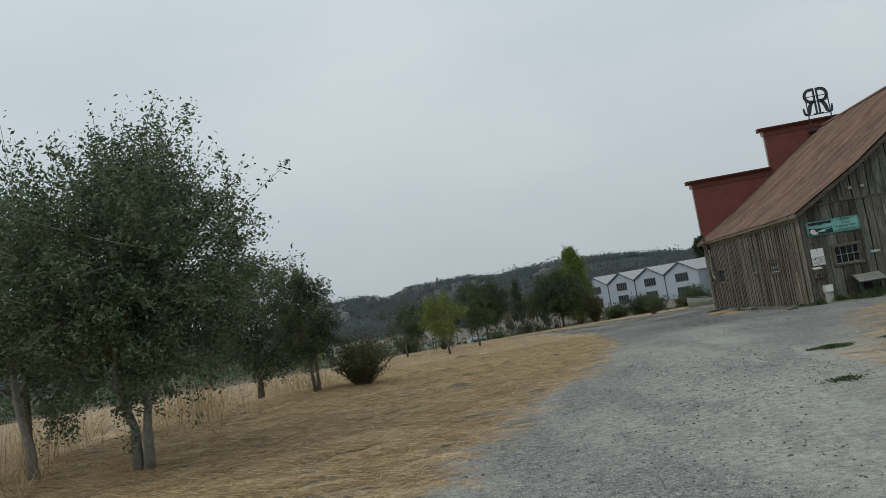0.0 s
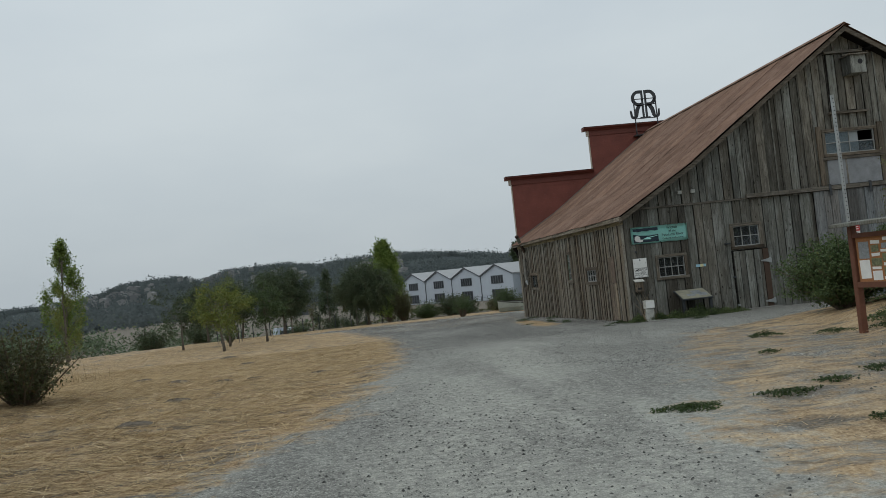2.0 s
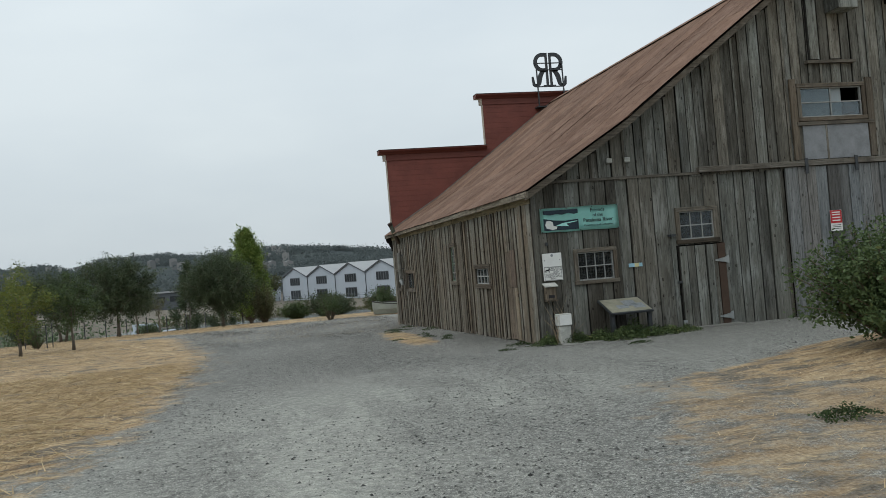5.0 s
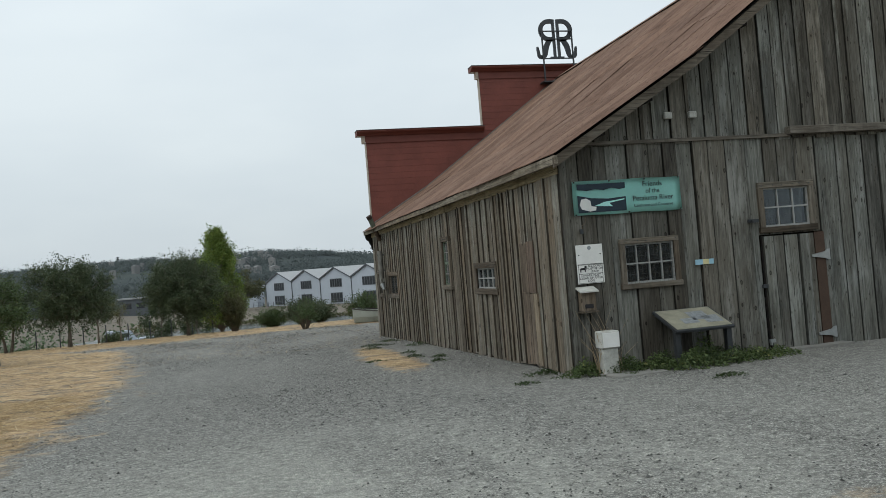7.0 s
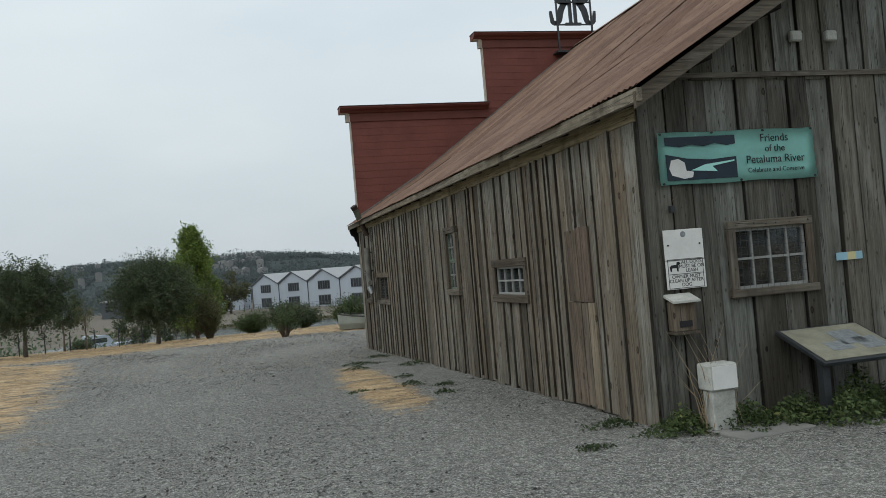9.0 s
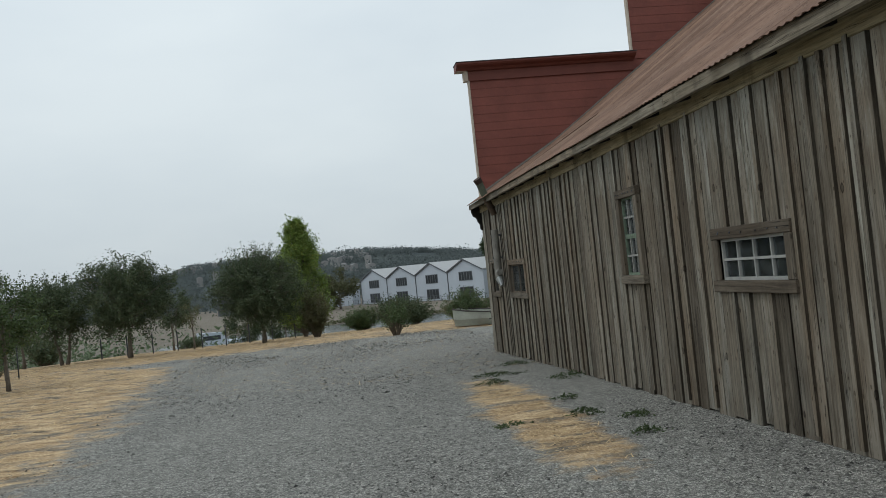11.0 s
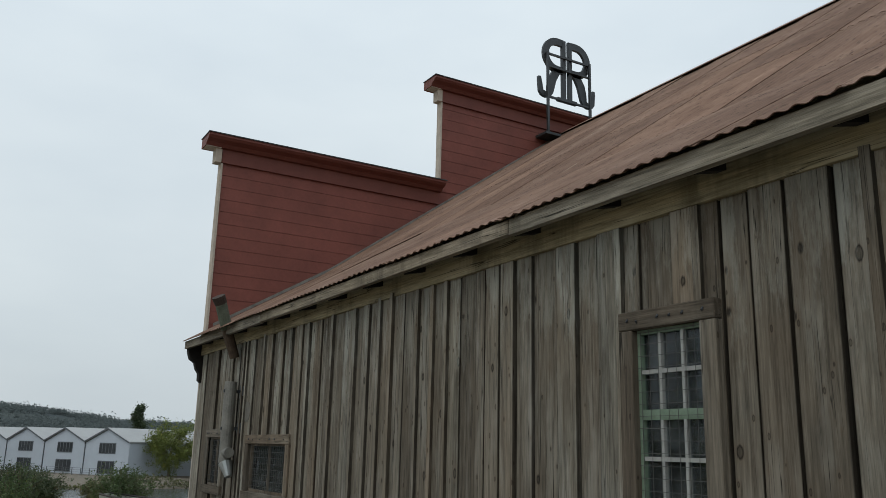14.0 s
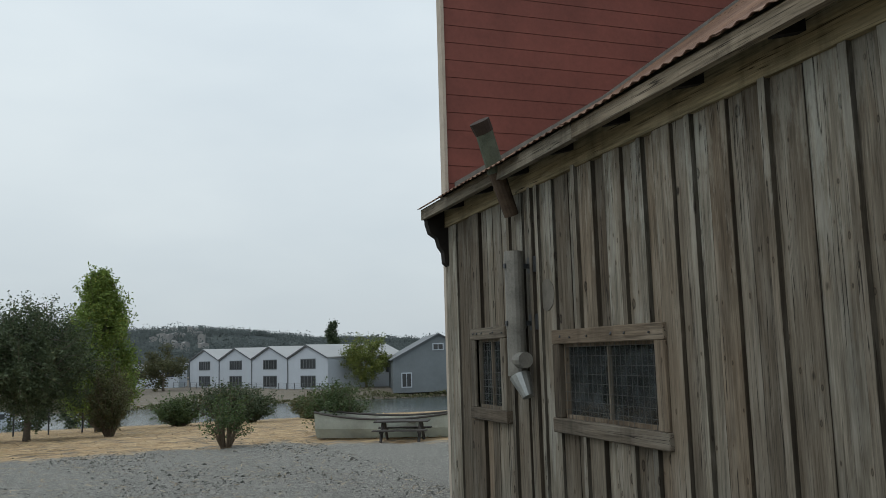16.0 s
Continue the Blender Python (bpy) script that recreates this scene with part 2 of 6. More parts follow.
def glass_mat(name, tint=(0.75, 0.8, 0.82)):
    n = Nodes(name)
    pos = n.add("ShaderNodeNewGeometry").outputs["Position"]
    d = n.noise(pos, 8, 5, 0.7)
    n.put(n.b, "Transmission Weight", 0.0)
    gl = n.add("ShaderNodeBsdfGlossy", {"Roughness": 0.06, "Color": (0.6, 0.63, 0.65, 1)})
    tp = n.add("ShaderNodeBsdfTransparent", {"Color": (*tint, 1)})
    df = n.add("ShaderNodeBsdfDiffuse", {"Color": (0.32, 0.34, 0.34, 1)})
    fr = n.add("ShaderNodeFresnel", {"IOR": 1.5})
    mx = n.add("ShaderNodeMixShader", {0: fr.outputs[0], 1: tp.outputs[0], 2: gl.outputs[0]})
    dm = n.ramp(d, [(0.45, (0.02, 0.02, 0.02)), (0.85, (0.16, 0.16, 0.16))])
    m2 = n.add("ShaderNodeMixShader", {0: dm, 1: mx.outputs[0], 2: df.outputs[0]})
    n.t.links.new(m2.outputs[0], n.t.nodes["Material Output"].inputs[0])
    return n.mat


def rust_roof():
    """Corrugated iron, rusted brown all over, with darker rust spots and small paler scuffs."""
    n = Nodes("rusty_corrugated_iron")
    pos = n.add("ShaderNodeNewGeometry").outputs["Position"]
    rnd = n.add("ShaderNodeObjectInfo").outputs["Random"]
    a = n.noise(pos, 1.6, 6, 0.7)
    b = n.noise(pos, 30, 5, 0.7)
    col = n.ramp(a, [(0.32, (0.13, 0.082, 0.06)), (0.5, (0.19, 0.122, 0.09)), (0.68, (0.25, 0.17, 0.13))])
    col = n.mix(n.math("MULTIPLY", b, 0.4), col, (0.12, 0.066, 0.045))
    spots = n.noise(n.mapped(pos, (1.0, 2.5, 1.0)), 11, 5, 0.75)
    col = n.mix(n.ramp(spots, [(0.55, (0, 0, 0)), (0.65, (0.75, 0.75, 0.75))]), col, (0.06, 0.037, 0.028))
    pale = n.noise(n.mapped(pos, (0.8, 6.0, 0.8)), 1.6, 4, 0.7)
    col = n.mix(n.ramp(pale, [(0.64, (0, 0, 0)), (0.71, (0.6, 0.6, 0.6))]), col, (0.34, 0.255, 0.19))
    tone = n.ramp(rnd, [(0, (0.82, 0.78, 0.75)), (0.5, (1, 1, 1)), (1, (1.16, 1.12, 1.07))])
    col = n.mix(1.0, col, tone, "MULTIPLY")
    n.bump(b, 0.15, 0.003)
    return n.done(col, 0.9, 0.0, 0.15)


def water_mat():
    n = Nodes("river_water")
    pos = n.add("ShaderNodeNewGeometry").outputs["Position"]
    n.bump(n.noise(n.mapped(pos, (0.5, 1.4, 1)), 2.0, 4, 0.6), 0.4, 0.15)
    return n.done((0.06, 0.075, 0.075), 0.12, 0, 0.6)


def backdrop_mat(name, a, b, scale):
    n = Nodes(name)
    pos = n.add("ShaderNodeNewGeometry").outputs["Position"]
    f = n.noise(pos, scale, 8, 0.7)
    return n.done(n.ramp(f, [(0.38, a), (0.62, b)]), 1.0, 0, 0.0)


WOOD_SIDE = weathered_wood("weathered_board_brown", (0.034, 0.029, 0.022), (0.147, 0.135, 0.111), (0.31, 0.303, 0.27), (0.135, 0.1, 0.068), wash=(1.2, 2.3), across=1)
WOOD_FRONT = weathered_wood("weathered_board_grey", (0.03, 0.03, 0.027), (0.118, 0.119, 0.107), (0.28, 0.288, 0.273), (0.115, 0.102, 0.08), wash=(2.2, 5.0), across=0)
WOOD_DOOR = weathered_wood("weathered_board_silver", (0.07, 0.073, 0.076), (0.155, 0.165, 0.172), (0.25, 0.265, 0.275), (0.13, 0.13, 0.125))
TRIM_TONES = ((0.04, 0.035, 0.028), (0.118, 0.103, 0.083), (0.22, 0.205, 0.175), (0.105, 0.082, 0.06))
WOOD_TRIM = weathered_wood("weathered_trim", *TRIM_TONES)
WOOD_TRIM_X = weathered_wood("weathered_trim_crosswise", *TRIM_TONES, axis=0, knots=False)
WOOD_TRIM_Y = weathered_wood("weathered_trim_lengthwise", *TRIM_TONES, axis=1, knots=False)
WOOD_BEAM_Y = weathered_wood("weathered_beam", (0.05, 0.045, 0.036), (0.19, 0.175, 0.145), (0.33, 0.31, 0.265), (0.14, 0.122, 0.085), axis=1, knots=False)
WOOD_BEAM_X = weathered_wood("weathered_rail", (0.05, 0.045, 0.04), (0.14, 0.13, 0.112), (0.25, 0.24, 0.21), (0.11, 0.09, 0.07), axis=0, knots=False)
WOOD_FRIEZE = weathered_wood("mossy_eave_board", (0.06, 0.054, 0.034), (0.26, 0.24, 0.165), (0.42, 0.39, 0.29), (0.18, 0.16, 0.095), axis=1, knots=False)
# near-black base colour carries the shade behind open joints and under the eaves
WOOD_SHADED = plain("shaded_old_timber", (0.016, 0.014, 0.012), 0.95, 0, 0.4, 3, 0.3)
ROOF = rust_roof()
RED = plain("barn_red_paint", (0.178, 0.056, 0.042), 0.6, 0, 0.3, 2.5, 0.1)
RED_TRIM = plain("dark_red_trim", (0.15, 0.048, 0.036), 0.6, 0, 0.2, 3, 0.1)
PALE_TRIM = plain("bare_pale_wood", (0.42, 0.37, 0.31), 0.8, 0, 0.25, 8, 0.2)
GALV = plain("galvanised_metal", (0.36, 0.38, 0.38), 0.45, 0.75, 0.3, 9, 0.1)
OLD_PIPE = plain("weathered_zinc_pipe", (0.2, 0.195, 0.175), 0.6, 0.4, 0.45, 7, 0.2)
IRON = plain("dark_sheet_iron", (0.06, 0.065, 0.07), 0.5, 0.5, 0.3, 6, 0.1)
WIRE = plain("galvanised_wire", (0.09, 0.09, 0.085), 0.6, 0.3, 0.2, 30, 0.0)
SASH = plain("old_white_sash_paint", (0.31, 0.315, 0.3), 0.6, 0, 0.3, 12, 0.1)
SASH_GREEN = plain("faded_green_sash_paint", (0.16, 0.22, 0.16), 0.7, 0, 0.3, 12, 0.1)
WHITE = plain("white_enamel", (0.72, 0.72, 0.69), 0.45, 0, 0.12, 7, 0.05)
OFFWHITE = plain("dirty_white_paint", (0.46, 0.46, 0.42), 0.6, 0, 0.45, 6, 0.1)
BLACK = plain("black_print", (0.02, 0.02, 0.022), 0.6, 0, 0.2, 12, 0.0)
BANNER = plain("turquoise_vinyl", (0.44, 0.8, 0.74), 0.5, 0, 0.1, 4, 0.12)
NAVY = plain("navy_print", (0.02, 0.035, 0.05), 0.5, 0, 0.25, 6, 0.0)
SIGN_RED = plain("red_print", (0.45, 0.03, 0.035), 0.5, 0, 0.1, 8, 0.0)
PANEL_ART = plain("sun_bleached_print", (0.28, 0.27, 0.205), 0.5, 0, 0.35, 9, 0.0)
STICKER_B = plain("pale_blue_print", (0.3, 0.5, 0.6), 0.5, 0, 0.1, 10, 0.0)
STICKER_Y = plain("pale_yellow_print", (0.6, 0.55, 0.3), 0.5, 0, 0.1, 10, 0.0)
CORK = plain("orange_corkboard", (0.33, 0.15, 0.06), 0.85, 0, 0.25, 25, 0.15)
KIOSK_WOOD = plain("stained_redwood", (0.135, 0.056, 0.033), 0.7, 0, 0.3, 7, 0.2)
PHOTO_G = plain("green_photo_print", (0.16, 0.17, 0.09), 0.4, 0, 0.7, 30, 0.0)
PHOTO_B = plain("grey_photo_print", (0.25, 0.27, 0.28), 0.4, 0, 0.5, 30, 0.0)
SOIL = plain("loose_dark_soil", (0.15, 0.125, 0.095), 0.95, 0, 0.5, 18, 0.6)
CONCRETE = plain("old_concrete", (0.22, 0.215, 0.195), 0.9, 0, 0.3, 5, 0.3)
PALE_BARK = plain("pale_grey_bark", (0.25, 0.24, 0.215), 0.95, 0, 0.5, 14, 0.6)
BARK = plain("grey_bark", (0.15, 0.13, 0.105), 0.95, 0, 0.45, 14, 0.6)
TWIG = plain("dry_twig", (0.13, 0.10, 0.07), 0.95, 0, 0.3, 20, 0.2)
GLASS = glass_mat("old_window_glass")
GROUND = ground_mat()
WATER = water_mat()
OLIVE = leaf_mat("oak_leaves", (0.04, 0.066, 0.034), (0.13, 0.175, 0.097), (0.18, 0.19, 0.11))
DARKLEAF = leaf_mat("dark_oak_leaves", (0.03, 0.048, 0.024), (0.085, 0.112, 0.058), (0.13, 0.14, 0.07))
YELLOWLEAF = leaf_mat("yellow_green_leaves", (0.07, 0.1, 0.024), (0.19, 0.22, 0.055), (0.34, 0.27, 0.06))
POPLARLEAF = leaf_mat("poplar_leaves", (0.075, 0.12, 0.028), (0.19, 0.265, 0.06), (0.34, 0.31, 0.07))
BUSHLEAF = leaf_mat("bush_leaves", (0.034, 0.058, 0.024), (0.1, 0.142, 0.055), (0.16, 0.17, 0.06))
WILLOW = leaf_mat("willow_leaves", (0.08, 0.10, 0.03), (0.17, 0.19, 0.07), (0.22, 0.2, 0.08))
BROWNLEAF = leaf_mat("brownish_leaves", (0.05, 0.055, 0.026), (0.12, 0.125, 0.058), (0.18, 0.12, 0.05))
WEED = leaf_mat("weed_leaves", (0.02, 0.035, 0.014), (0.06, 0.09, 0.03), (0.12, 0.12, 0.04))
GABLE_WEED = leaf_mat("leafy_weed_leaves", (0.04, 0.065, 0.025), (0.12, 0.16, 0.06), (0.3, 0.28, 0.1))
STRAW = leaf_mat("straw", (0.13, 0.085, 0.045), (0.58, 0.44, 0.25), (0.8, 0.67, 0.46), 0.8)
DEAD_GRASS = leaf_mat("dead_brown_grass", (0.06, 0.045, 0.025), (0.19, 0.145, 0.08), (0.4, 0.31, 0.17), 0.85)
STONE = leaf_mat("gravel_stones", (0.035, 0.035, 0.033), (0.15, 0.148, 0.138), (0.45, 0.44, 0.4), 0.9)
# distance haze is mixed into these two base colours: pale, bluish, low contrast
HAZE_HILL = backdrop_mat("haze_toned_hill", (0.062, 0.073, 0.076), (0.08, 0.092, 0.088), 0.012)
HAZE_TREES = leaf_mat("far_woods", (0.118, 0.137, 0.138), (0.13, 0.15, 0.147), (0.14, 0.158, 0.148), 1.0, 0.5)
FAR_HOUSE = leaf_mat("far_house_walls", (0.2, 0.205, 0.205), (0.33, 0.325, 0.315), (0.5, 0.5, 0.48), 0.9)
HOUSE_WHITE = plain("white_siding", (0.4, 0.44, 0.49), 0.6, 0, 0.08, 0.6, 0.05)
HOUSE_ROOF = plain("pale_metal_roof", (0.34, 0.345, 0.345), 0.5, 0.2, 0.12, 0.5, 0.05)
HOUSE_GLASS = plain("dark_window", (0.045, 0.05, 0.055), 0.15, 0, 0.3, 1.5, 0.0, 0.5)
HOUSE_TRIM = plain("dark_grey_trim", (0.10, 0.11, 0.12), 0.5, 0, 0.2, 2, 0.0)
SHED = plain("grey_blue_corrugated_siding", (0.15, 0.172, 0.185), 0.6, 0.1, 0.2, 0.4, 0.1)
BOAT_W = plain("chalky_white_hull_paint", (0.50, 0.52, 0.47), 0.6, 0, 0.25, 3, 0.1)
QUAY = plain("dark_quay_timber", (0.07, 0.065, 0.06), 0.9, 0, 0.4, 0.8, 0.3)
CURTAIN = plain("grey_window_blind", (0.3, 0.335, 0.345), 0.9, 0, 0.15, 6, 0.1)


# ---- building blocks ----
def box(bm, x0, x1, y0, y1, z0, z1, m=None):
    vs = [bm.verts.new(Vector(p) if m is None else m @ Vector(p)) for p in
          ((x0, y0, z0), (x1, y0, z0), (x1, y1, z0), (x0, y1, z0), (x0, y0, z1), (x1, y0, z1), (x1, y1, z1), (x0, y1, z1))]
    for f in ((0, 3, 2, 1), (4, 5, 6, 7), (0, 1, 5, 4), (1, 2, 6, 5), (2, 3, 7, 6), (3, 0, 4, 7)):
        bm.faces.new([vs[i] for i in f])


def poly(bm, pts, normal, depth):
    """A flat outline given depth along normal."""
    d = Vector(normal) * depth
    a = [bm.verts.new(Vector(p)) for p in pts]
    b = [bm.verts.new(Vector(p) + d) for p in pts]
    bm.faces.new(a[::-1])
    bm.faces.new(b)
    k = len(a)
    for i in range(k):
        bm.faces.new((a[i], a[(i + 1) % k], b[(i + 1) % k], b[i]))


def tube(bm, pts, radii, seg=8, cap=True):
    rings = []
    for i, p in enumerate(pts):
        p = Vector(p)
        d = (Vector(pts[min(i + 1, len(pts) - 1)]) - Vector(pts[max(i - 1, 0)])).normalized()
        u = d.cross(Vector((0, 0, 1)) if abs(d.z) < 0.9 else Vector((1, 0, 0))).normalized()
        v = d.cross(u)
        rings.append([bm.verts.new(p + radii[i] * (math.cos(a) * u + math.sin(a) * v)) for a in (2 * math.pi * k / seg for k in range(seg))])
    for a, b in zip(rings, rings[1:]):
        for k in range(seg):
            bm.faces.new((a[k], a[(k + 1) % seg], b[(k + 1) % seg], b[k]))
    if cap:
        bm.faces.new(rings[0][::-1])
        bm.faces.new(rings[-1])


def bevelled(bm, w):
    bmesh.ops.bevel(bm, geom=bm.edges[:], offset=w, segments=1, affect="EDGES", clamp_overlap=True)


def mesh_of(name, bm, material, smooth=False):
    bmesh.ops.recalc_face_normals(bm, faces=bm.faces[:])
    me = bpy.data.meshes.new(name)
    bm.to_mesh(me)
    bm.free()
    me.materials.append(material)
    if smooth:
        me.polygons.foreach_set("use_smooth", [True] * len(me.polygons))
    return me


def part(name, bm, material, parent, label="", smooth=False):
    ob = new(name, mesh_of(name, bm, material, smooth))
    ob.parent = parent
    if label:
        ob["label"] = label
    return ob


def thing(name, at, label, category, group="", turn=0):
    ob = new(name)
    ob.matrix_basis = pose(*at, 0, 0, turn)
    ob.empty_display_size = 0.2
    return tagged(ob, label, category, group)


def quads_mesh(name, verts, material, n=4):
    """One mesh out of loose n-sided leaves; verts is an array of (count * n, 3)."""
    k = len(verts) // n
    me = bpy.data.meshes.new(name)
    me.vertices.add(k * n)
    me.vertices.foreach_set("co", np.asarray(verts, np.float32).ravel())
    me.loops.add(k * n)
    me.loops.foreach_set("vertex_index", np.arange(k * n, dtype=np.int32))
    me.polygons.add(k)
    me.polygons.foreach_set("loop_start", np.arange(0, k * n, n, dtype=np.int32))
    me.update(calc_edges=True)
    me.materials.append(material)
    return me


def lettering(name, text, size, m, material, parent, align="CENTER"):
    cu = bpy.data.curves.new(name, "FONT")
    cu.body, cu.size, cu.align_x, cu.align_y, cu.extrude = text, size, align, "CENTER", 0.0008
    tmp = new(name + "_text", cu)
    me = bpy.data.meshes.new_from_object(tmp.evaluated_get(bpy.context.evaluated_depsgraph_get()))
    bpy.data.objects.remove(tmp)
    me.name = name
    me.materials.clear()
    me.materials.append(material)
    ob = new(name, me)
    ob.parent = parent
    ob.matrix_basis = m
    return ob


# ---- ground ----
GY = [-60, -10, -4.6, 0, 4, 8, 13, 30, 46, 62, 75, 114, 119, 200, 500, 4000]
GZ = [0.42, 0.325, 0.175, 0.015, -0.06, -0.15, -0.3, -0.76, -1.55, -4.4, -6.0, -6.0, -3.5, -3.4, -3.0, -3.0]
LEFT_Y = [-40, -17.3, -13.7, -12.4, -10.5, -4.7, 3.8, 8.6, 20, 23, 25, 27]
LEFT_X = [-8.8, -7.95, -7.3, -7.0, -6.3, -5.65, -5.3, -5.75, -7.2, -9.5, -14.0, -18.0]
RIGHT_Y = [-40, -14, -8.6, -7.1, -5.6, -4.6, -3.6]
RIGHT_X = [-6.0, -4.0, -2.1, -1.4, -0.8, 1.5, 12.0]


def ground_z(x, y):
    x, y = np.asarray(x, float), np.asarray(y, float)
    z = np.interp(y, GY, GZ)
    bank = 1.0 * np.exp(-(((x - 4.2) / 2.2) ** 2) - (((y + 8.2) / 2.9) ** 2))
    bank = bank * np.clip((x + 0.4) / 1.6, 0, 1) + 0.2 * np.exp(-(((x + 11.6) / 2.2) ** 2) - (((y + 7.4) / 3.2) ** 2))
    river_bend = np.clip((-x - 16) / 30, 0, 1) * np.clip((y - 20) / 30, 0, 1) * 1.2
    land = np.clip((-x - 20) / 12, 0, 1) * np.clip((y - 40) / 10, 0, 1)
    z = z + bank - river_bend * (y < 70)
    return z * (1 - land) + land * np.minimum(-2.0, -1.2 - 0.008 * y)


def gz(x, y):
    return float(ground_z(x, y))


def bare_amount(x, y):
    """Trodden bare earth beside the track, on the side of the barn's gable."""
    return np.clip((x + 4.2) / 1.5, 0, 1) * np.clip((-5.0 - y) / 2.0, 0, 1) * np.clip((1.0 - x) / 1.5, 0, 1)


def gravel_amount(x, y):
    left = x - np.interp(y, LEFT_Y, LEFT_X)
    right = np.interp(y, RIGHT_Y, RIGHT_X) - x
    far = (25.2 - 0.8 * np.clip(x, 0, 12) - 0.15 * np.clip(-x, 0, 10)) - y
    d = np.minimum(np.minimum(left, right), far * 0.6)
    g = np.where((y > 60) & (x > -24), 0.3, np.where((y > 42) & (x < -18), 0.3, np.clip(d / 1.6 + 0.5, -0.3, 1.3)))
    patch = np.exp(-(((x + 1.25 - 0.03 * (y - 5)) / 0.5) ** 2) - (((y - 5.2) / 3.4) ** 4))
    earth = bare_amount(x, y)
    return np.maximum(g, g * (1 - earth) + 0.47 * earth) - 1.25 * patch


def sheet_axis(lo, hi, step, reach):
    mid = np.arange(lo, hi, step)
    grow = step * np.cumsum(1.28 ** np.arange(1, 40))
    up = hi + grow[grow < reach - hi]
    dn = lo - grow[grow < reach + lo]
    return np.concatenate([dn[::-1], mid, up])


def build_ground():
    xs, ys = sheet_axis(-18, 9, 0.22, 3500), sheet_axis(-26, 34, 0.24, 3500)
    X, Y = np.meshgrid(xs, ys)
    Z = ground_z(X, Y)
    G = gravel_amount(X, Y)
    near = (np.abs(X + 4) < 16) & (Y > -27) & (Y < 36)
    rough = np.array([[noise.noise(Vector((x * 1.1, y * 1.1, 0))) * 0.5 + noise.noise(Vector((x * 3.1, y * 3.1, 4))) * 0.3 for x in xs] for y in ys])
    Z = Z + np.where(near, rough * np.where(G > 0.7, 0.012, 0.085), 0)
    nx, ny = len(xs), len(ys)
    verts = np.stack([X, Y, Z], -1).reshape(-1, 3)
    i = (np.arange(ny - 1)[:, None] * nx + np.arange(nx - 1)).ravel()
    faces = np.stack([i, i + 1, i + nx + 1, i + nx], -1)
    me = bpy.data.meshes.new("ground")
    me.from_pydata(verts.tolist(), [], faces.tolist())
    for key, val in (("gravel", G), ("bare", np.maximum(0.3 * bare_amount(X, Y), np.clip((Y - 50) / 6, 0, 0.9))), ("pale", np.clip(0.12 + (0.75 * np.exp(-((X - np.interp(Y, LEFT_Y, LEFT_X) - 2.4) / 2.2) ** 2) + 0.25) * np.clip((-1.0 - Y) / 5, 0, 1), 0, 1) * (1 - 0.75 * bare_amount(X, Y)))):
        at = me.attributes.new(key, "FLOAT", "POINT")
        at.data.foreach_set("value", val.ravel().astype(np.float32))
    me.materials.append(GROUND)
    me.polygons.foreach_set("use_smooth", [True] * len(me.polygons))
    return tagged(new("ground", me), "pale gravel track through dry mown grass sloping to a river", "ground", kind="structure")


build_ground()
bm = bmesh.new()
box(bm, -900, 900, 50, 118.0, -5.2, -4.55)
water = part("water", bm, WATER, None)
tagged(water, "calm grey river reflecting the overcast sky", "water", kind="structure")

# ---- the barn ----
RIDGE_X, RIDGE_Z, EAVE_X, EAVE_Z, RIGHT_X_EAVE = 5.65, 6.38, -0.22, 2.44, 11.7
KINK_X, KINK_Z = 1.6, 3.515  # the roof is flatter over the lean-to below this line
SLOPE_R = 0.60
RIGHT_Z_EAVE = RIDGE_Z - SLOPE_R * (RIGHT_X_EAVE - RIDGE_X)
BARN_W, BARN_L, ROOF_Y0, ROOF_Y1 = 11.35, 12.88, -0.42, 12.87
rng = random.Random(7)


def roof_z(x):
    if x > RIDGE_X:
        return RIDGE_Z - (x - RIDGE_X) * SLOPE_R
    if x > KINK_X:
        return KINK_Z + (x - KINK_X) * (RIDGE_Z - KINK_Z) / (RIDGE_X - KINK_X)
    return EAVE_Z + (x - EAVE_X) * (KINK_Z - EAVE_Z) / (KINK_X - EAVE_X)


def at_wall(plane, a, d, z):
    """A place on a wall: a along it, d out from it."""
    return (-d, a, z) if plane == "side" else (a, -d, z)


def wall_box(bm, plane, a0, a1, d0, d1, z0, z1):
    if plane == "side":
        box(bm, -d1, -d0, a0, a1, z0, z1)
    else:
        box(bm, a0, a1, -d1, -d0, z0, z1)


def slab(bm, plane, a, b, d0, d1, zl, zr, tl, tr):
    """A board from a to b with its own bottom and top height at each edge."""
    pts = [at_wall(plane, *p) for p in ((a, d0, zl), (b, d0, zr), (b, d1, zr), (a, d1, zl), (a, d0, tl), (b, d0, tr), (b, d1, tr), (a, d1, tl))]
    vs = [bm.verts.new(p) for p in pts]
    for f in ((0, 3, 2, 1), (4, 5, 6, 7), (0, 1, 5, 4), (1, 2, 6, 5), (2, 3, 7, 6), (3, 0, 4, 7)):
        bm.faces.new([vs[i] for i in f])


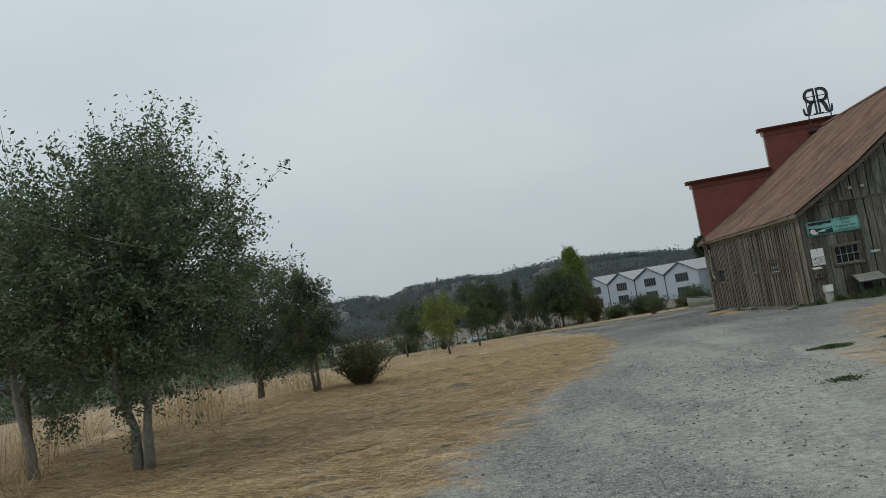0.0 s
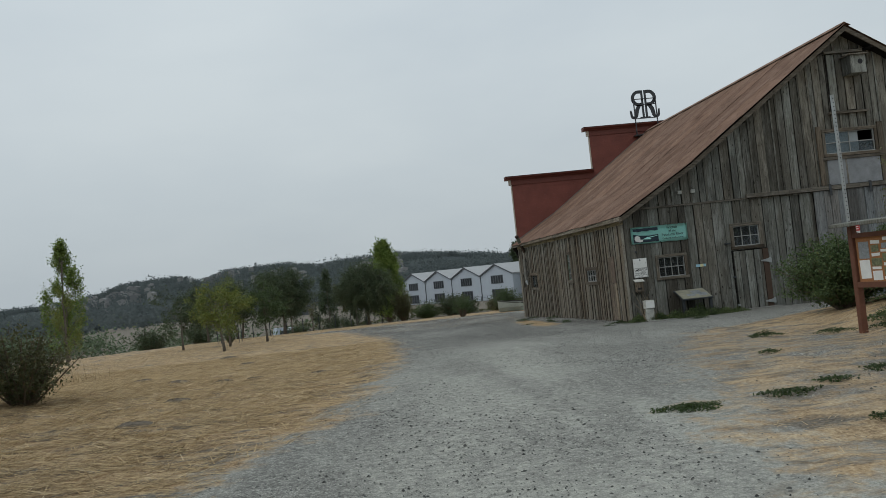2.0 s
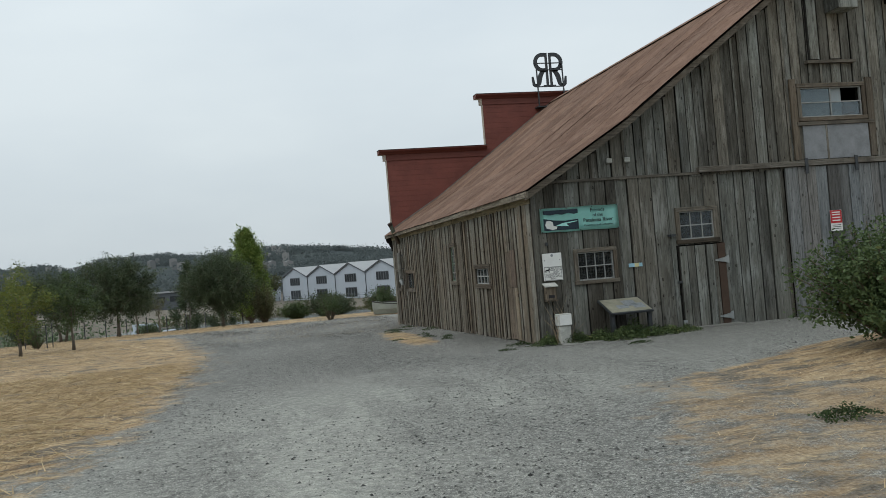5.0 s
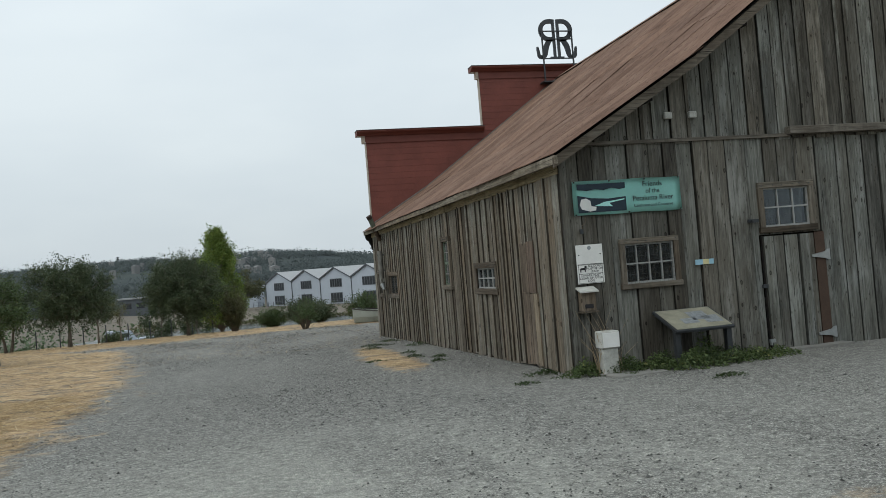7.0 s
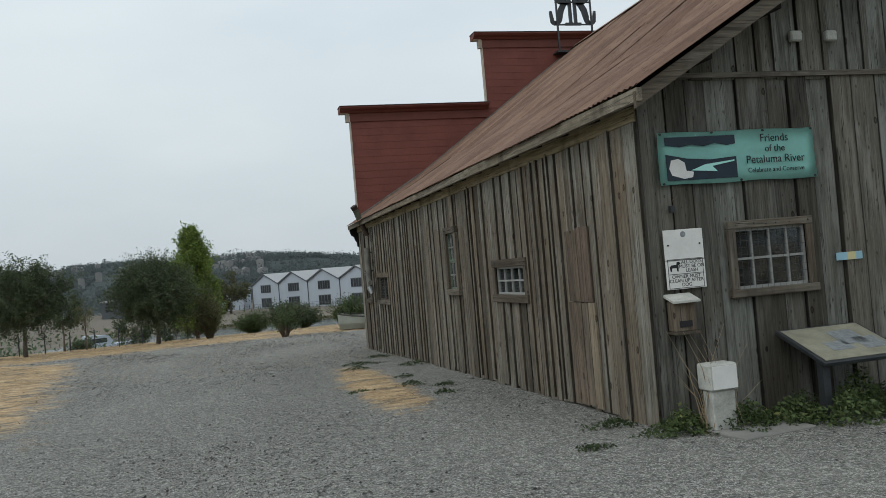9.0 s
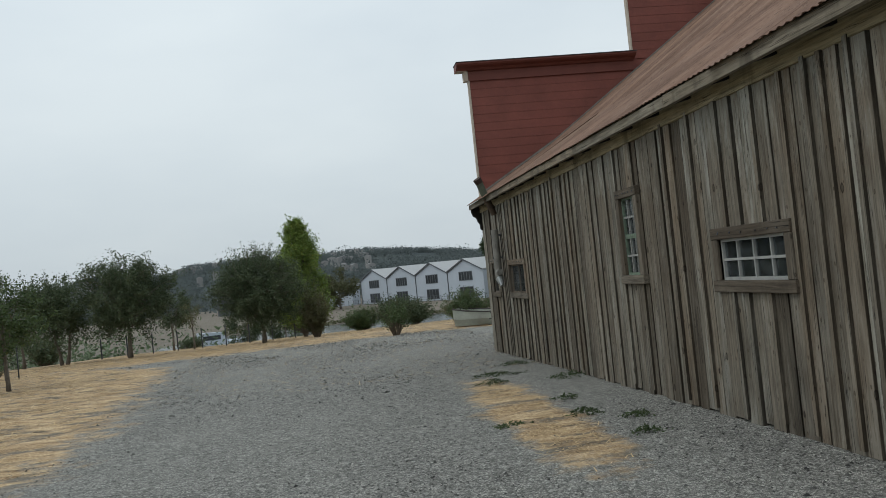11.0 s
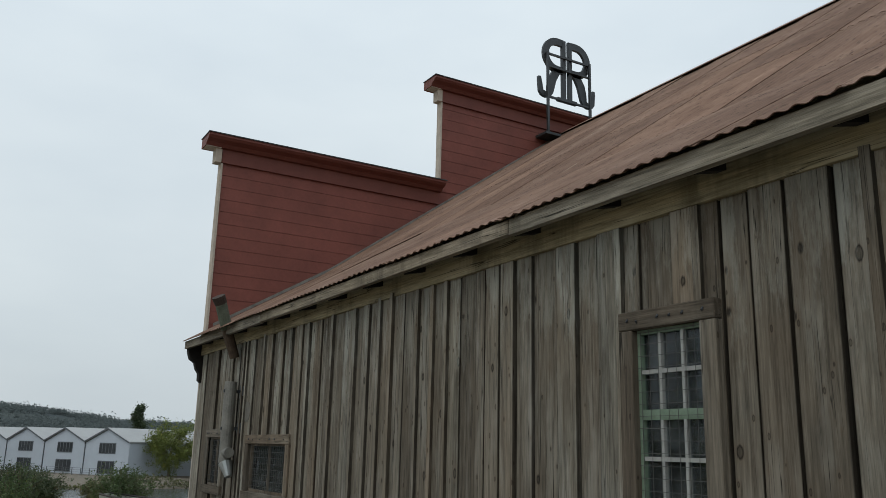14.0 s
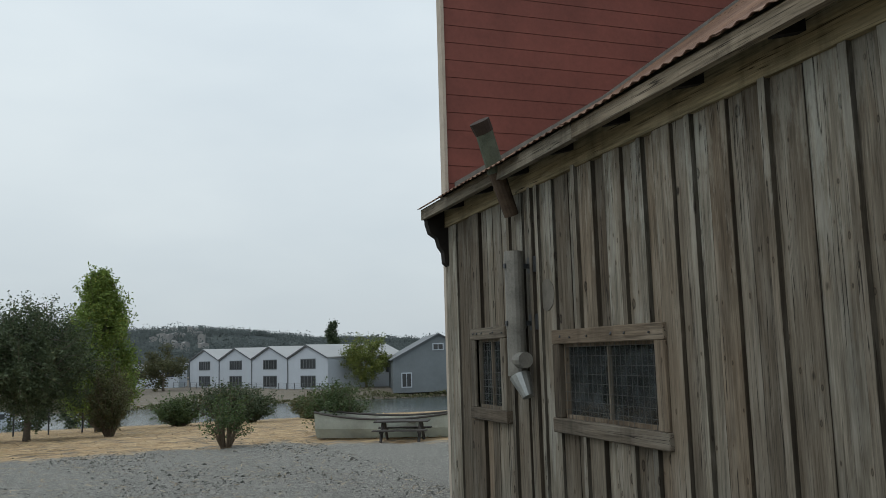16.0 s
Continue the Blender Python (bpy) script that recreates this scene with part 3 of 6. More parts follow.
def pieces(a, b, low, top, holes):
    """The upright pieces of a board from a to b, broken by the openings; pieces that touch stay together."""
    cuts = sorted({a, b, *[c for h in holes for c in h[:2] if a < c < b]})
    found = []
    for s, e in zip(cuts, cuts[1:]):
        m = (s + e) / 2
        spans, z = [], None
        for h in sorted((h for h in holes if h[0] < m < h[1]), key=lambda h: h[2]):
            spans.append((z, h[2]))
            z = h[3]
        spans.append((z, None))
        for lo, hi in spans:
            zl, zr = (low(s), low(e)) if lo is None else (lo, lo)
            tl, tr = (top(s), top(e)) if hi is None else (hi, hi)
            if tl > zl + 0.01 or tr > zr + 0.01:
                found.append([(s, e, zl, zr, max(tl, zl), max(tr, zr))])
    joined = []
    for f in found:
        touch = [g for g in joined if any(abs(q[1] - f[0][0]) < 1e-6 and q[2] < f[0][4] and f[0][2] < q[4] for q in g)]
        for g in touch:
            joined.remove(g)
            f = g + f
        joined.append(f)
    return joined


def clad(bm, plane, a, b, d0, d1, low, top, holes):
    for group in pieces(a, b, low, top, holes):
        for s, e, zl, zr, tl, tr in group:
            slab(bm, plane, s, e, d0, d1, zl, zr, tl, tr)


def planks(name, plane, a, b, d0, d1, low, top, holes, material, parent):
    for group in pieces(a, b, low, top, holes):
        bm = bmesh.new()
        for s, e, zl, zr, tl, tr in group:
            slab(bm, plane, s, e, d0, d1, zl, zr, tl, tr)
        bmesh.ops.remove_doubles(bm, verts=bm.verts[:], dist=0.0002)
        part(name, bm, material, parent)


def board_run(plane, parent, a0, a1, low, top, holes, widths, material, d=0.0, batten=0.0, gaps=(0.010, 0.013, 0.016, 0.02)):
    """Upright boards side by side, each its own piece, with open joints and uneven faces."""
    a = a0
    while a < a1 - 0.02:
        w = min(rng.uniform(*widths), a1 - a)
        if a1 - a - w < 0.07:
            w = a1 - a
        out = d + rng.choice((0.0, 0.004, 0.01, 0.017, 0.024))
        gap = rng.choice(gaps)
        dip = rng.uniform(-0.03, 0.008)
        planks("board", plane, a + gap / 2, a + w - gap / 2, out - 0.04, out + rng.uniform(0.0, 0.006), lambda q: low(q) + dip, top, holes, material, parent)
        if rng.random() < batten:
            lift = rng.uniform(0, 0.05)
            planks("batten", plane, a + w - 0.022, a + w + 0.02, out - 0.02, out + 0.026, lambda q: low(q) + lift, top, holes, material, parent)
        a += w


def window(parent, plane, a0, a1, z0, z1, cols, rows, fw, wire=False, green=False, blind=(), skip=(), sash=None):
    """A timber-framed window: casing boards, painted bars, a pane in each light."""
    i0, i1, j0, j1 = a0 + fw, a1 - fw, z0 + fw, z1 - fw
    bm = bmesh.new()
    for e0, e1 in ((i0, i0 + 0.02), (i1 - 0.02, i1)):
        wall_box(bm, plane, e0, e1, -0.03, 0.012, j0, j1)
    for e0, e1 in ((j0, j0 + 0.022), (j1 - 0.02, j1)):
        wall_box(bm, plane, i0 + 0.02, i1 - 0.02, -0.03, 0.012, e0, e1)
    sash = sash or SASH
    win = part("window", bm, SASH_GREEN if green else sash, parent, "flaking painted sash in a weathered timber casing")
    cross = WOOD_TRIM_Y if plane == "side" else WOOD_TRIM_X
    for name, m, e in (("head_casing", cross, (a0, a1, -0.02, 0.05, z1 - fw, z1)),
                       ("window_sill", cross, (a0 - 0.01, a1 + 0.015, -0.02, 0.055, z0, z0 + fw)),
                       ("side_casing", WOOD_TRIM, (a0, a0 + fw, -0.02, 0.048, z0 + fw, z1 - fw)),
                       ("side_casing", WOOD_TRIM, (a1 - fw, a1, -0.02, 0.048, z0 + fw, z1 - fw))):
        bm = bmesh.new()
        wall_box(bm, plane, *e)
        bevelled(bm, 0.005)
        part(name, bm, m, win, "weathered bare-timber casing board")
    nails = random.Random(int(a0 * 100))
    for k in range(6):
        q = a0 + (a1 - a0) * (k + nails.uniform(0.2, 0.8)) / 6
        bm = bmesh.new()
        tube(bm, [at_wall(plane, q, 0.045, z1 - fw * nails.uniform(0.3, 0.7)), at_wall(plane, q + nails.uniform(-0.004, 0.004), 0.058, z1 - fw * 0.55)], [0.005, 0.005], 6)
        part("nail", bm, IRON, win)
    cw, rh = (i1 - i0) / cols, (j1 - j0) / rows
    for c in range(1, cols):
        bm = bmesh.new()
        wall_box(bm, plane, i0 + c * cw - 0.0075, i0 + c * cw + 0.0075, -0.026, 0.009, j0 + 0.022, j1 - 0.02)
        part("glazing_bar", bm, sash, win)
    for r in range(1, rows):
        bm = bmesh.new()
        t = 0.022 if green and r == rows // 2 else 0.009
        wall_box(bm, plane, i0 + 0.02, i1 - 0.02, -0.0265, 0.0095, j0 + r * rh - t, j0 + r * rh + t)
        part("glazing_bar", bm, SASH_GREEN if t > 0.01 else sash, win)
    for c in range(cols):
        for r in range(rows):
            if (c, r) in skip:
                continue
            bm = bmesh.new()
            wall_box(bm, plane, i0 + c * cw + 0.004, i0 + (c + 1) * cw - 0.004, -0.012, -0.008, j0 + r * rh + 0.004, j0 + (r + 1) * rh - 0.004)
            p = part("pane", bm, GLASS, win)
            p.visible_shadow = False
    if wire:
        bm = bmesh.new()
        step = 0.052
        for k in range(1, int((i1 - i0) / step) + 1):
            wall_box(bm, plane, i0 + k * step - 0.0008, i0 + k * step + 0.0008, 0.018, 0.020, j0, j1)
        for k in range(1, int((j1 - j0) / step) + 1):
            wall_box(bm, plane, i0, i1, 0.0155, 0.0177, j0 + k * step - 0.0011, j0 + k * step + 0.0011)
        part("wire_mesh", bm, WIRE, win, "rusting square wire mesh")
    for b0, b1 in blind:
        bm = bmesh.new()
        wall_box(bm, plane, i0 + b0 * (i1 - i0), i0 + b1 * (i1 - i0), -0.05, -0.042, j0 + 0.03, j1 - 0.01)
        part("blind", bm, CURTAIN, win, "pale grey blind behind the glass")
    return (i0, i1, j0, j1)


barn = thing("barn", (0, 0, 0), "old barn of weathered grey-brown boards with a rusty corrugated roof", "barn")

SIDE_WINDOWS = [  # y0, y1, z0, z1, columns, rows
    (2.44, 3.53, 0.89, 1.36), (4.95, 5.51, 0.95, 1.86), (9.62, 10.81, 0.73, 1.335), (11.55, 12.22, 0.725, 1.395)]
FW = 0.085
side_holes = [(a + FW, b - FW, c + FW, e - FW) for a, b, c, e in SIDE_WINDOWS]
FRONT_WIN, DOOR_WIN = (0.646, 1.386, 0.91, 1.485), (2.49, 3.26, 1.425, 2.03)
GABLE_WIN = (5.0, 6.38, 3.36, 4.02)
front_holes = [(0.646 + 0.06, 1.386 - 0.06, 0.91 + 0.06, 1.485 - 0.06), (2.47, 3.36, -0.3, 1.405), (2.49 + 0.07, 3.26 - 0.07, 1.425 + 0.07, 2.03 - 0.07), (8.05 + 0.06, 8.85 - 0.06, 1.48 + 0.06, 2.06 - 0.06)]
gable_holes = [(5.0 + 0.07, 6.38 - 0.07, 3.36 + 0.07, 4.02 - 0.07)]


def side_low(a):
    return gz(-0.05, a) + 0.015


def front_low(a):
    return gz(min(a, 3.6), -0.05) - 0.02


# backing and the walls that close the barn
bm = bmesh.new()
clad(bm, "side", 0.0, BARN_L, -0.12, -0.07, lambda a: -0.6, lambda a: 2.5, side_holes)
side_wall = part("side_wall", bm, WOOD_SHADED, barn, "long side wall of brown upright boards")
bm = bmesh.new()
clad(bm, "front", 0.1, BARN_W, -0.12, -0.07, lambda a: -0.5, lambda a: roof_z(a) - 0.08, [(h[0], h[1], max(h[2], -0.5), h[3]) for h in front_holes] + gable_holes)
front_wall = part("front_wall", bm, WOOD_SHADED, barn, "gable wall of grey upright boards")
bm = bmesh.new()
box(bm, BARN_W - 0.06, BARN_W, 0.1, BARN_L - 0.1, -0.6, roof_z(BARN_W) - 0.08)
part("side_wall", bm, WOOD_SIDE, barn)
bm = bmesh.new()
poly(bm, [(0.1, BARN_L, -0.8), (BARN_W - 0.1, BARN_L, -0.8), (BARN_W - 0.1, BARN_L, roof_z(BARN_W) - 0.1), (RIDGE_X, BARN_L, RIDGE_Z - 0.1), (KINK_X, BARN_L, KINK_Z - 0.1), (0.1, BARN_L, roof_z(0.1) - 0.1)], (0, -1, 0), 0.06)
part("end_wall", bm, WOOD_SHADED, barn)
bm = bmesh.new()
box(bm, 0.1, BARN_W - 0.1, 0.1, BARN_L - 0.1, -0.5, -0.35)
part("barn_floor", bm, WOOD_SHADED, barn)
# added inner wall, blocks light from the gable openings behind the side windows
bm = bmesh.new()
box(bm, 1.5, 1.55, 0.15, BARN_L - 0.1, -0.35, 3.2)
part("partition", bm, WOOD_SHADED, barn)

# roof: an added solid layer that shuts light out, then corrugated sheets
ROOF_L = [(EAVE_X, EAVE_Z), (KINK_X, KINK_Z), (RIDGE_X, RIDGE_Z)]
ROOF_R = [(RIGHT_X_EAVE, RIGHT_Z_EAVE), (RIDGE_X, RIDGE_Z)]
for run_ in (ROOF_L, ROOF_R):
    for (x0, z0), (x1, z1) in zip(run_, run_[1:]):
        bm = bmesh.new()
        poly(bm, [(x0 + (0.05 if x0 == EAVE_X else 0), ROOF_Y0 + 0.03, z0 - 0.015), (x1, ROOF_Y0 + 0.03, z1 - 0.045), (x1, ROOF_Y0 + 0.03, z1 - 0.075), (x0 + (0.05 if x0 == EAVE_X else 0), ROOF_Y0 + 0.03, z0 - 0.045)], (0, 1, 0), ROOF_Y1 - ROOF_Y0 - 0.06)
        part("roof_deck", bm, WOOD_SHADED, barn)

COLS = 20
SHEET_W = (ROOF_Y1 - ROOF_Y0) / COLS


def sheet_mesh(length):
    """A corrugated sheet with thickness, eight waves across."""
    waves, per, rows = 8.5, 6, 3
    k = int(waves * per) + 1
    bm = bmesh.new()
    grid = []
    for r in range(rows + 1):
        row = []
        for c in range(k):
            u = c / (k - 1) * (SHEET_W + 0.05)
            w = 0.0055 * math.sin(2 * math.pi * waves * c / (k - 1))
            row.append(bm.verts.new((u, length * r / rows, w)))
        grid.append(row)
    for r in range(rows):
        for c in range(k - 1):
            bm.faces.new((grid[r][c], grid[r][c + 1], grid[r + 1][c + 1], grid[r + 1][c]))
    bm.normal_update()
    bmesh.ops.solidify(bm, geom=bm.faces[:], thickness=0.003)
    bm.normal_update()
    for e in bm.edges:
        if e.calc_face_angle(0.0) > 1.0:
            e.smooth = False
    return mesh_of("roof_sheet", bm, ROOF, True)


def lay_sheets(low, high, rows, left):
    """Rows of overlapping sheets up one slope."""
    run, rise = abs(high[0] - low[0]), high[1] - low[1]
    length = math.hypot(run, rise)
    c, s = run / length, rise / length
    step = length / rows
    me = sheet_mesh(step + 0.09)
    for r in range(rows):
        for k in range(COLS):
            if left:
                basis = Matrix(((0, c, -s, low[0]), (-1, 0, 0, ROOF_Y1 - k * SHEET_W), (0, s, c, low[1]), (0, 0, 0, 1)))
            else:
                basis = Matrix(((0, -c, s, low[0]), (1, 0, 0, ROOF_Y0 + k * SHEET_W), (0, s, c, low[1]), (0, 0, 0, 1)))
            o = new("roof_sheet", me)
            o.parent = barn
            slip = rng.uniform(-0.025, 0.015) - (0.04 if rng.random() < 0.12 else 0)
            lift = 0.0 if rng.random() < 0.8 else rng.uniform(0.003, 0.008)
            o.matrix_basis = basis @ Matrix.Translation((rng.uniform(-0.008, 0.0), r * step - (0.085 if rows > 1 else 0.012) + slip, 0.004 + r * 0.004 + (k % 2) * 0.003)) @ Matrix.Rotation(rng.uniform(-0.004, 0.004), 4, "Z") @ Matrix.Rotation(lift, 4, "X")


lay_sheets(ROOF_L[0], ROOF_L[1], 1, True)
lay_sheets((KINK_X - 0.05, KINK_Z - 0.02), ROOF_L[2], 3, True)
lay_sheets(ROOF_R[0], ROOF_R[1], 3, False)
bm = bmesh.new()
poly(bm, [(RIDGE_X - 0.16, ROOF_Y0, RIDGE_Z - 0.05), (RIDGE_X, ROOF_Y0, RIDGE_Z + 0.065), (RIDGE_X + 0.16, ROOF_Y0, RIDGE_Z - 0.02), (RIDGE_X, ROOF_Y0, RIDGE_Z + 0.045)], (0, 1, 0), ROOF_Y1 - ROOF_Y0)
part("ridge_cap", bm, ROOF, barn)

# eave timbers on the long side
y = ROOF_Y0
while y < ROOF_Y1 - 0.1:
    e = min(y + rng.uniform(2.3, 4.2), ROOF_Y1)
    bm = bmesh.new()
    box(bm, EAVE_X + 0.004, EAVE_X + 0.045, y, e - 0.006, EAVE_Z - 0.098 + rng.uniform(-0.008, 0.008), EAVE_Z - 0.012 - rng.uniform(0, 0.006))
    part("fascia", bm, WOOD_BEAM_Y, barn, "grey weathered fascia board under the eave")
    y = e
bm = bmesh.new()
box(bm, -0.035, 0.02, -0.02, BARN_L, 2.27, 2.555)
part("frieze_board", bm, WOOD_FRIEZE, barn, "dark mossy board under the eave")
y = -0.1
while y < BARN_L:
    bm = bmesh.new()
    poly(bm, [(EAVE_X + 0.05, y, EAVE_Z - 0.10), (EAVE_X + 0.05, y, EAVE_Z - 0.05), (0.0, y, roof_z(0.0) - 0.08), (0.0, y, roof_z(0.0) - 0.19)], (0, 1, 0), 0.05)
    part("rafter_tail", bm, WOOD_SHADED, barn)
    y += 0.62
bm = bmesh.new()
poly(bm, [(0.0, 12.78, 1.94), (-0.04, 12.78, 1.97), (-0.045, 12.78, 2.06), (-0.08, 12.78, 2.11), (-0.10, 12.78, 2.18), (-0.16, 12.78, 2.22), (-0.185, 12.78, 2.30), (-0.19, 12.78, 2.38), (0.0, 12.78, 2.48)], (0, 1, 0), 0.09)
part("corbel", bm, WOOD_SHADED, barn, "dark scrolled eave bracket")

# rake boards on the gable
for x0, x1 in ((EAVE_X, KINK_X), (KINK_X, RIDGE_X), (RIGHT_X_EAVE, RIDGE_X)):
    bm = bmesh.new()
    z0, z1 = roof_z(x0) - 0.035, roof_z(x1) - 0.035
    poly(bm, [(x0, ROOF_Y0 + 0.01, z0 - 0.115), (x1, ROOF_Y0 + 0.01, z1 - 0.115), (x1, ROOF_Y0 + 0.01, z1), (x0, ROOF_Y0 + 0.01, z0)], (0, 1, 0), 0.035)
    part("rake_board", bm, WOOD_TRIM_X, barn, "grey weathered board along the gable edge")
    tails = max(3, round(abs(x1 - x0) / 0.65))
    for k in range(1, tails):
        x = x0 + (x1 - x0) * k / tails
        bm = bmesh.new()
        box(bm, x - 0.04, x + 0.04, ROOF_Y0 + 0.05, 0.0, roof_z(x) - 0.17, roof_z(x) - 0.1)
        part("lookout", bm, WOOD_SHADED, barn)

# cladding
board_run("side", side_wall, 0.02, BARN_L, side_low, lambda a: 2.285 + 0.012 * math.sin(a * 9), side_holes, (0.10, 0.215), WOOD_SIDE, 0.0, 0.3, (0.006, 0.009, 0.013, 0.02))
board_run("front", front_wall, -0.005, 4.62, front_low, lambda a: min(2.57, roof_z(a) - 0.08), front_holes, (0.16, 0.30), WOOD_FRONT, 0.0, 0.0, (0.006, 0.009, 0.012, 0.018))
board_run("front", front_wall, 7.3, BARN_W, front_low, lambda a: min(2.57, roof_z(a) - 0.08), front_holes, (0.16, 0.30), WOOD_FRONT)
board_run("front", front_wall, 0.06, BARN_W, lambda a: min(2.56, roof_z(a) - 0.12), lambda a: roof_z(a) - 0.085, gable_holes, (0.14, 0.25), WOOD_FRONT, 0.006, 0.38, (0.008, 0.013, 0.018, 0.026))

# corner post, trim rails, sliding-door track
bm = bmesh.new()
box(bm, -0.02, 0.07, -0.045, -0.02, gz(0, 0) - 0.05, 2.5)
part("corner_board", bm, WOOD_FRONT, barn)
bm = bmesh.new()
box(bm, 0.05, 3.0, -0.05, -0.018, 2.565, 2.605)
part("trim_rail", bm, WOOD_BEAM_X, barn)
bm = bmesh.new()
box(bm, 2.95, 8.9, -0.12, -0.02, 2.585, 2.68)
bevelled(bm, 0.006)
part("door_track", bm, WOOD_BEAM_X, barn, "timber track of the sliding door")
big = part("sliding_door", (lambda b: (box(b, 4.62, 7.3, -0.035, -0.012, -0.1, 2.56), b)[1])(bmesh.new()), WOOD_SHADED, barn, "closed sliding door of silvery boards")
board_run("front", big, 4.6, 7.3, lambda a: -0.06, lambda a: 2.575, [], (0.13, 0.26), WOOD_DOOR, 0.066)
for x in (5.0, 6.0, 7.0):
    bm = bmesh.new()
    box(bm, x - 0.03, x + 0.03, -0.135, -0.12, 2.45, 2.72)
    part("hanger", bm, IRON, barn)

# plank patches on the long side
for y0, y1, z0, z1, mt, lb in ((0.95, 1.18, 0.925, 1.57, "dark_red_brown_plank", "reddish-brown patch plank"), (1.19, 1.42, 0.93, 1.55, "brown_plank", "brown patch plank"),
                               (0.92, 1.05, 0.03, 0.92, "fresh_tan_plank", "tan patch plank"), (1.062, 1.18, 0.04, 0.915, "brown_plank", "brown patch plank"), (1.192, 1.45, 0.03, 0.92, "brown_plank", "brown patch plank")):
    bm = bmesh.new()
    box(bm, -0.036, -0.018, y0, y1, z0, z1)
    col = {"dark_red_brown_plank": (0.145, 0.112, 0.09), "fresh_tan_plank": (0.18, 0.145, 0.105), "brown_plank": (0.145, 0.115, 0.088)}[mt]
    part("patch_plank", bm, weathered_wood(mt, tuple(c * 0.4 for c in col), col, tuple(c * 1.6 for c in col), tuple(c * 0.8 for c in col)), barn, lb)

# windows
for k, (a, b, c, e) in enumerate(SIDE_WINDOWS):
    window(barn, "side", a, b, c, e, (4, 3, 2, 2)[k], (2, 4, 1, 1)[k], FW, wire=k != 0, green=k == 1, blind=((), (), ((0.06, 0.3), (0.5, 0.78)), ((0.15, 0.8),))[k], sash=WOOD_TRIM if k > 1 else None)
window(barn, "front", *FRONT_WIN, 4, 2, 0.06, wire=True)
window(barn, "front", *DOOR_WIN, 3, 2, 0.07)
window(barn, "front", 8.05, 8.85, 1.48, 2.06, 3, 2, 0.06)
window(barn, "front", *GABLE_WIN, 2, 2, 0.07, blind=((0.0, 0.7),), skip=((1, 1),))
for a0, a1 in ((4.86, 4.98), (6.40, 6.53)):
    bm = bmesh.new()
    box(bm, a0, a1, -0.05, -0.012, 2.7, 4.1)
    part("casing_board", bm, WOOD_TRIM, barn)
bm = bmesh.new()
box(bm, 4.95, 6.5, -0.065, -0.012, 3.29, 3.35)
part("ledge", bm, WOOD_BEAM_X, barn)
bm = bmesh.new()
box(bm, 5.06, 6.38, -0.04, -0.012, 2.70, 3.285)
part("patch_panel", bm, plain("grey_plywood", (0.23, 0.24, 0.25), 0.85, 0, 0.3, 5, 0.15), barn, "grey plywood patch under the gable window")

# loft hatch and its hood
hatch = part("loft_hatch", (lambda b: (box(b, 5.3, 6.12, -0.03, -0.012, 4.42, 5.78), b)[1])(bmesh.new()), WOOD_SHADED, barn, "closed loft hatch of old boards")
board_run("front", hatch, 5.31, 6.11, lambda a: 4.43, lambda a: 5.77, [], (0.17, 0.24), WOOD_FRONT, 0.055)
bm = bmesh.new()
box(bm, 5.22, 6.2, -0.11, -0.015, 4.36, 4.41)
part("ledge", bm, WOOD_BEAM_X, barn)
bm = bmesh.new()
box(bm, 5.24, 6.2, -0.13, -0.015, 5.79, 5.85)
part("ledge", bm, WOOD_BEAM_X, barn)

# small door: plank leaf, strip, strap hinges
leaf = part("door", (lambda b: (box(b, 2.49, 3.21, -0.02, 0.0, -0.10, 1.39), b)[1])(bmesh.new()), WOOD_SHADED, barn, "closed plank door of grey-brown boards")
board_run("front", leaf, 2.495, 3.205, lambda a: -0.07, lambda a: 1.385, [], (0.14, 0.24), WOOD_FRONT, 0.032)
bm = bmesh.new()
box(bm, 3.22, 3.355, -0.03, 0.02, -0.1, 1.395)
part("door_post", bm, plain("dark_brown_plank", (0.07, 0.045, 0.032), 0.85, 0, 0.3, 5, 0.3), barn, "dark brown plank beside the door")
for z in (0.17, 1.11):
    bm = bmesh.new()
    poly(bm, [(3.15, -0.055, z + 0.012), (3.15, -0.055, z - 0.012), (3.33, -0.055, z - 0.04), (3.37, -0.055, z - 0.06), (3.4, -0.055, z - 0.06), (3.4, -0.055, z + 0.07), (3.37, -0.055, z + 0.07), (3.33, -0.055, z + 0.04)], (0, 1, 0), 0.018)
    part("hinge", bm, GALV, leaf, "pale strap hinge")
bm = bmesh.new()
box(bm, 2.455, 2.53, -0.075, -0.05, 0.13, 0.17)
box(bm, 2.46, 2.475, -0.09, -0.05, 0.10, 0.15)
part("latch", bm, GALV, leaf, "small galvanised latch")
bm = bmesh.new()
box(bm, 2.43, 2.5, -0.07, -0.045, 0.78, 0.82)
part("hasp", bm, IRON, leaf, "dark iron hasp")
bm = bmesh.new()
box(bm, 2.32, 2.45, -0.07, -0.03, 1.56, 1.6)
box(bm, 2.34, 2.36, -0.1, -0.07, 1.57, 1.59)
part("door_pull", bm, IRON, barn, "dark bracket beside the door window")
bm = bmesh.new()
box(bm, 2.5, 3.5, -0.22, 0.0, gz(3, -0.1) - 0.12, gz(3, -0.1) + 0.03)
part("threshold", bm, CONCRETE, barn)

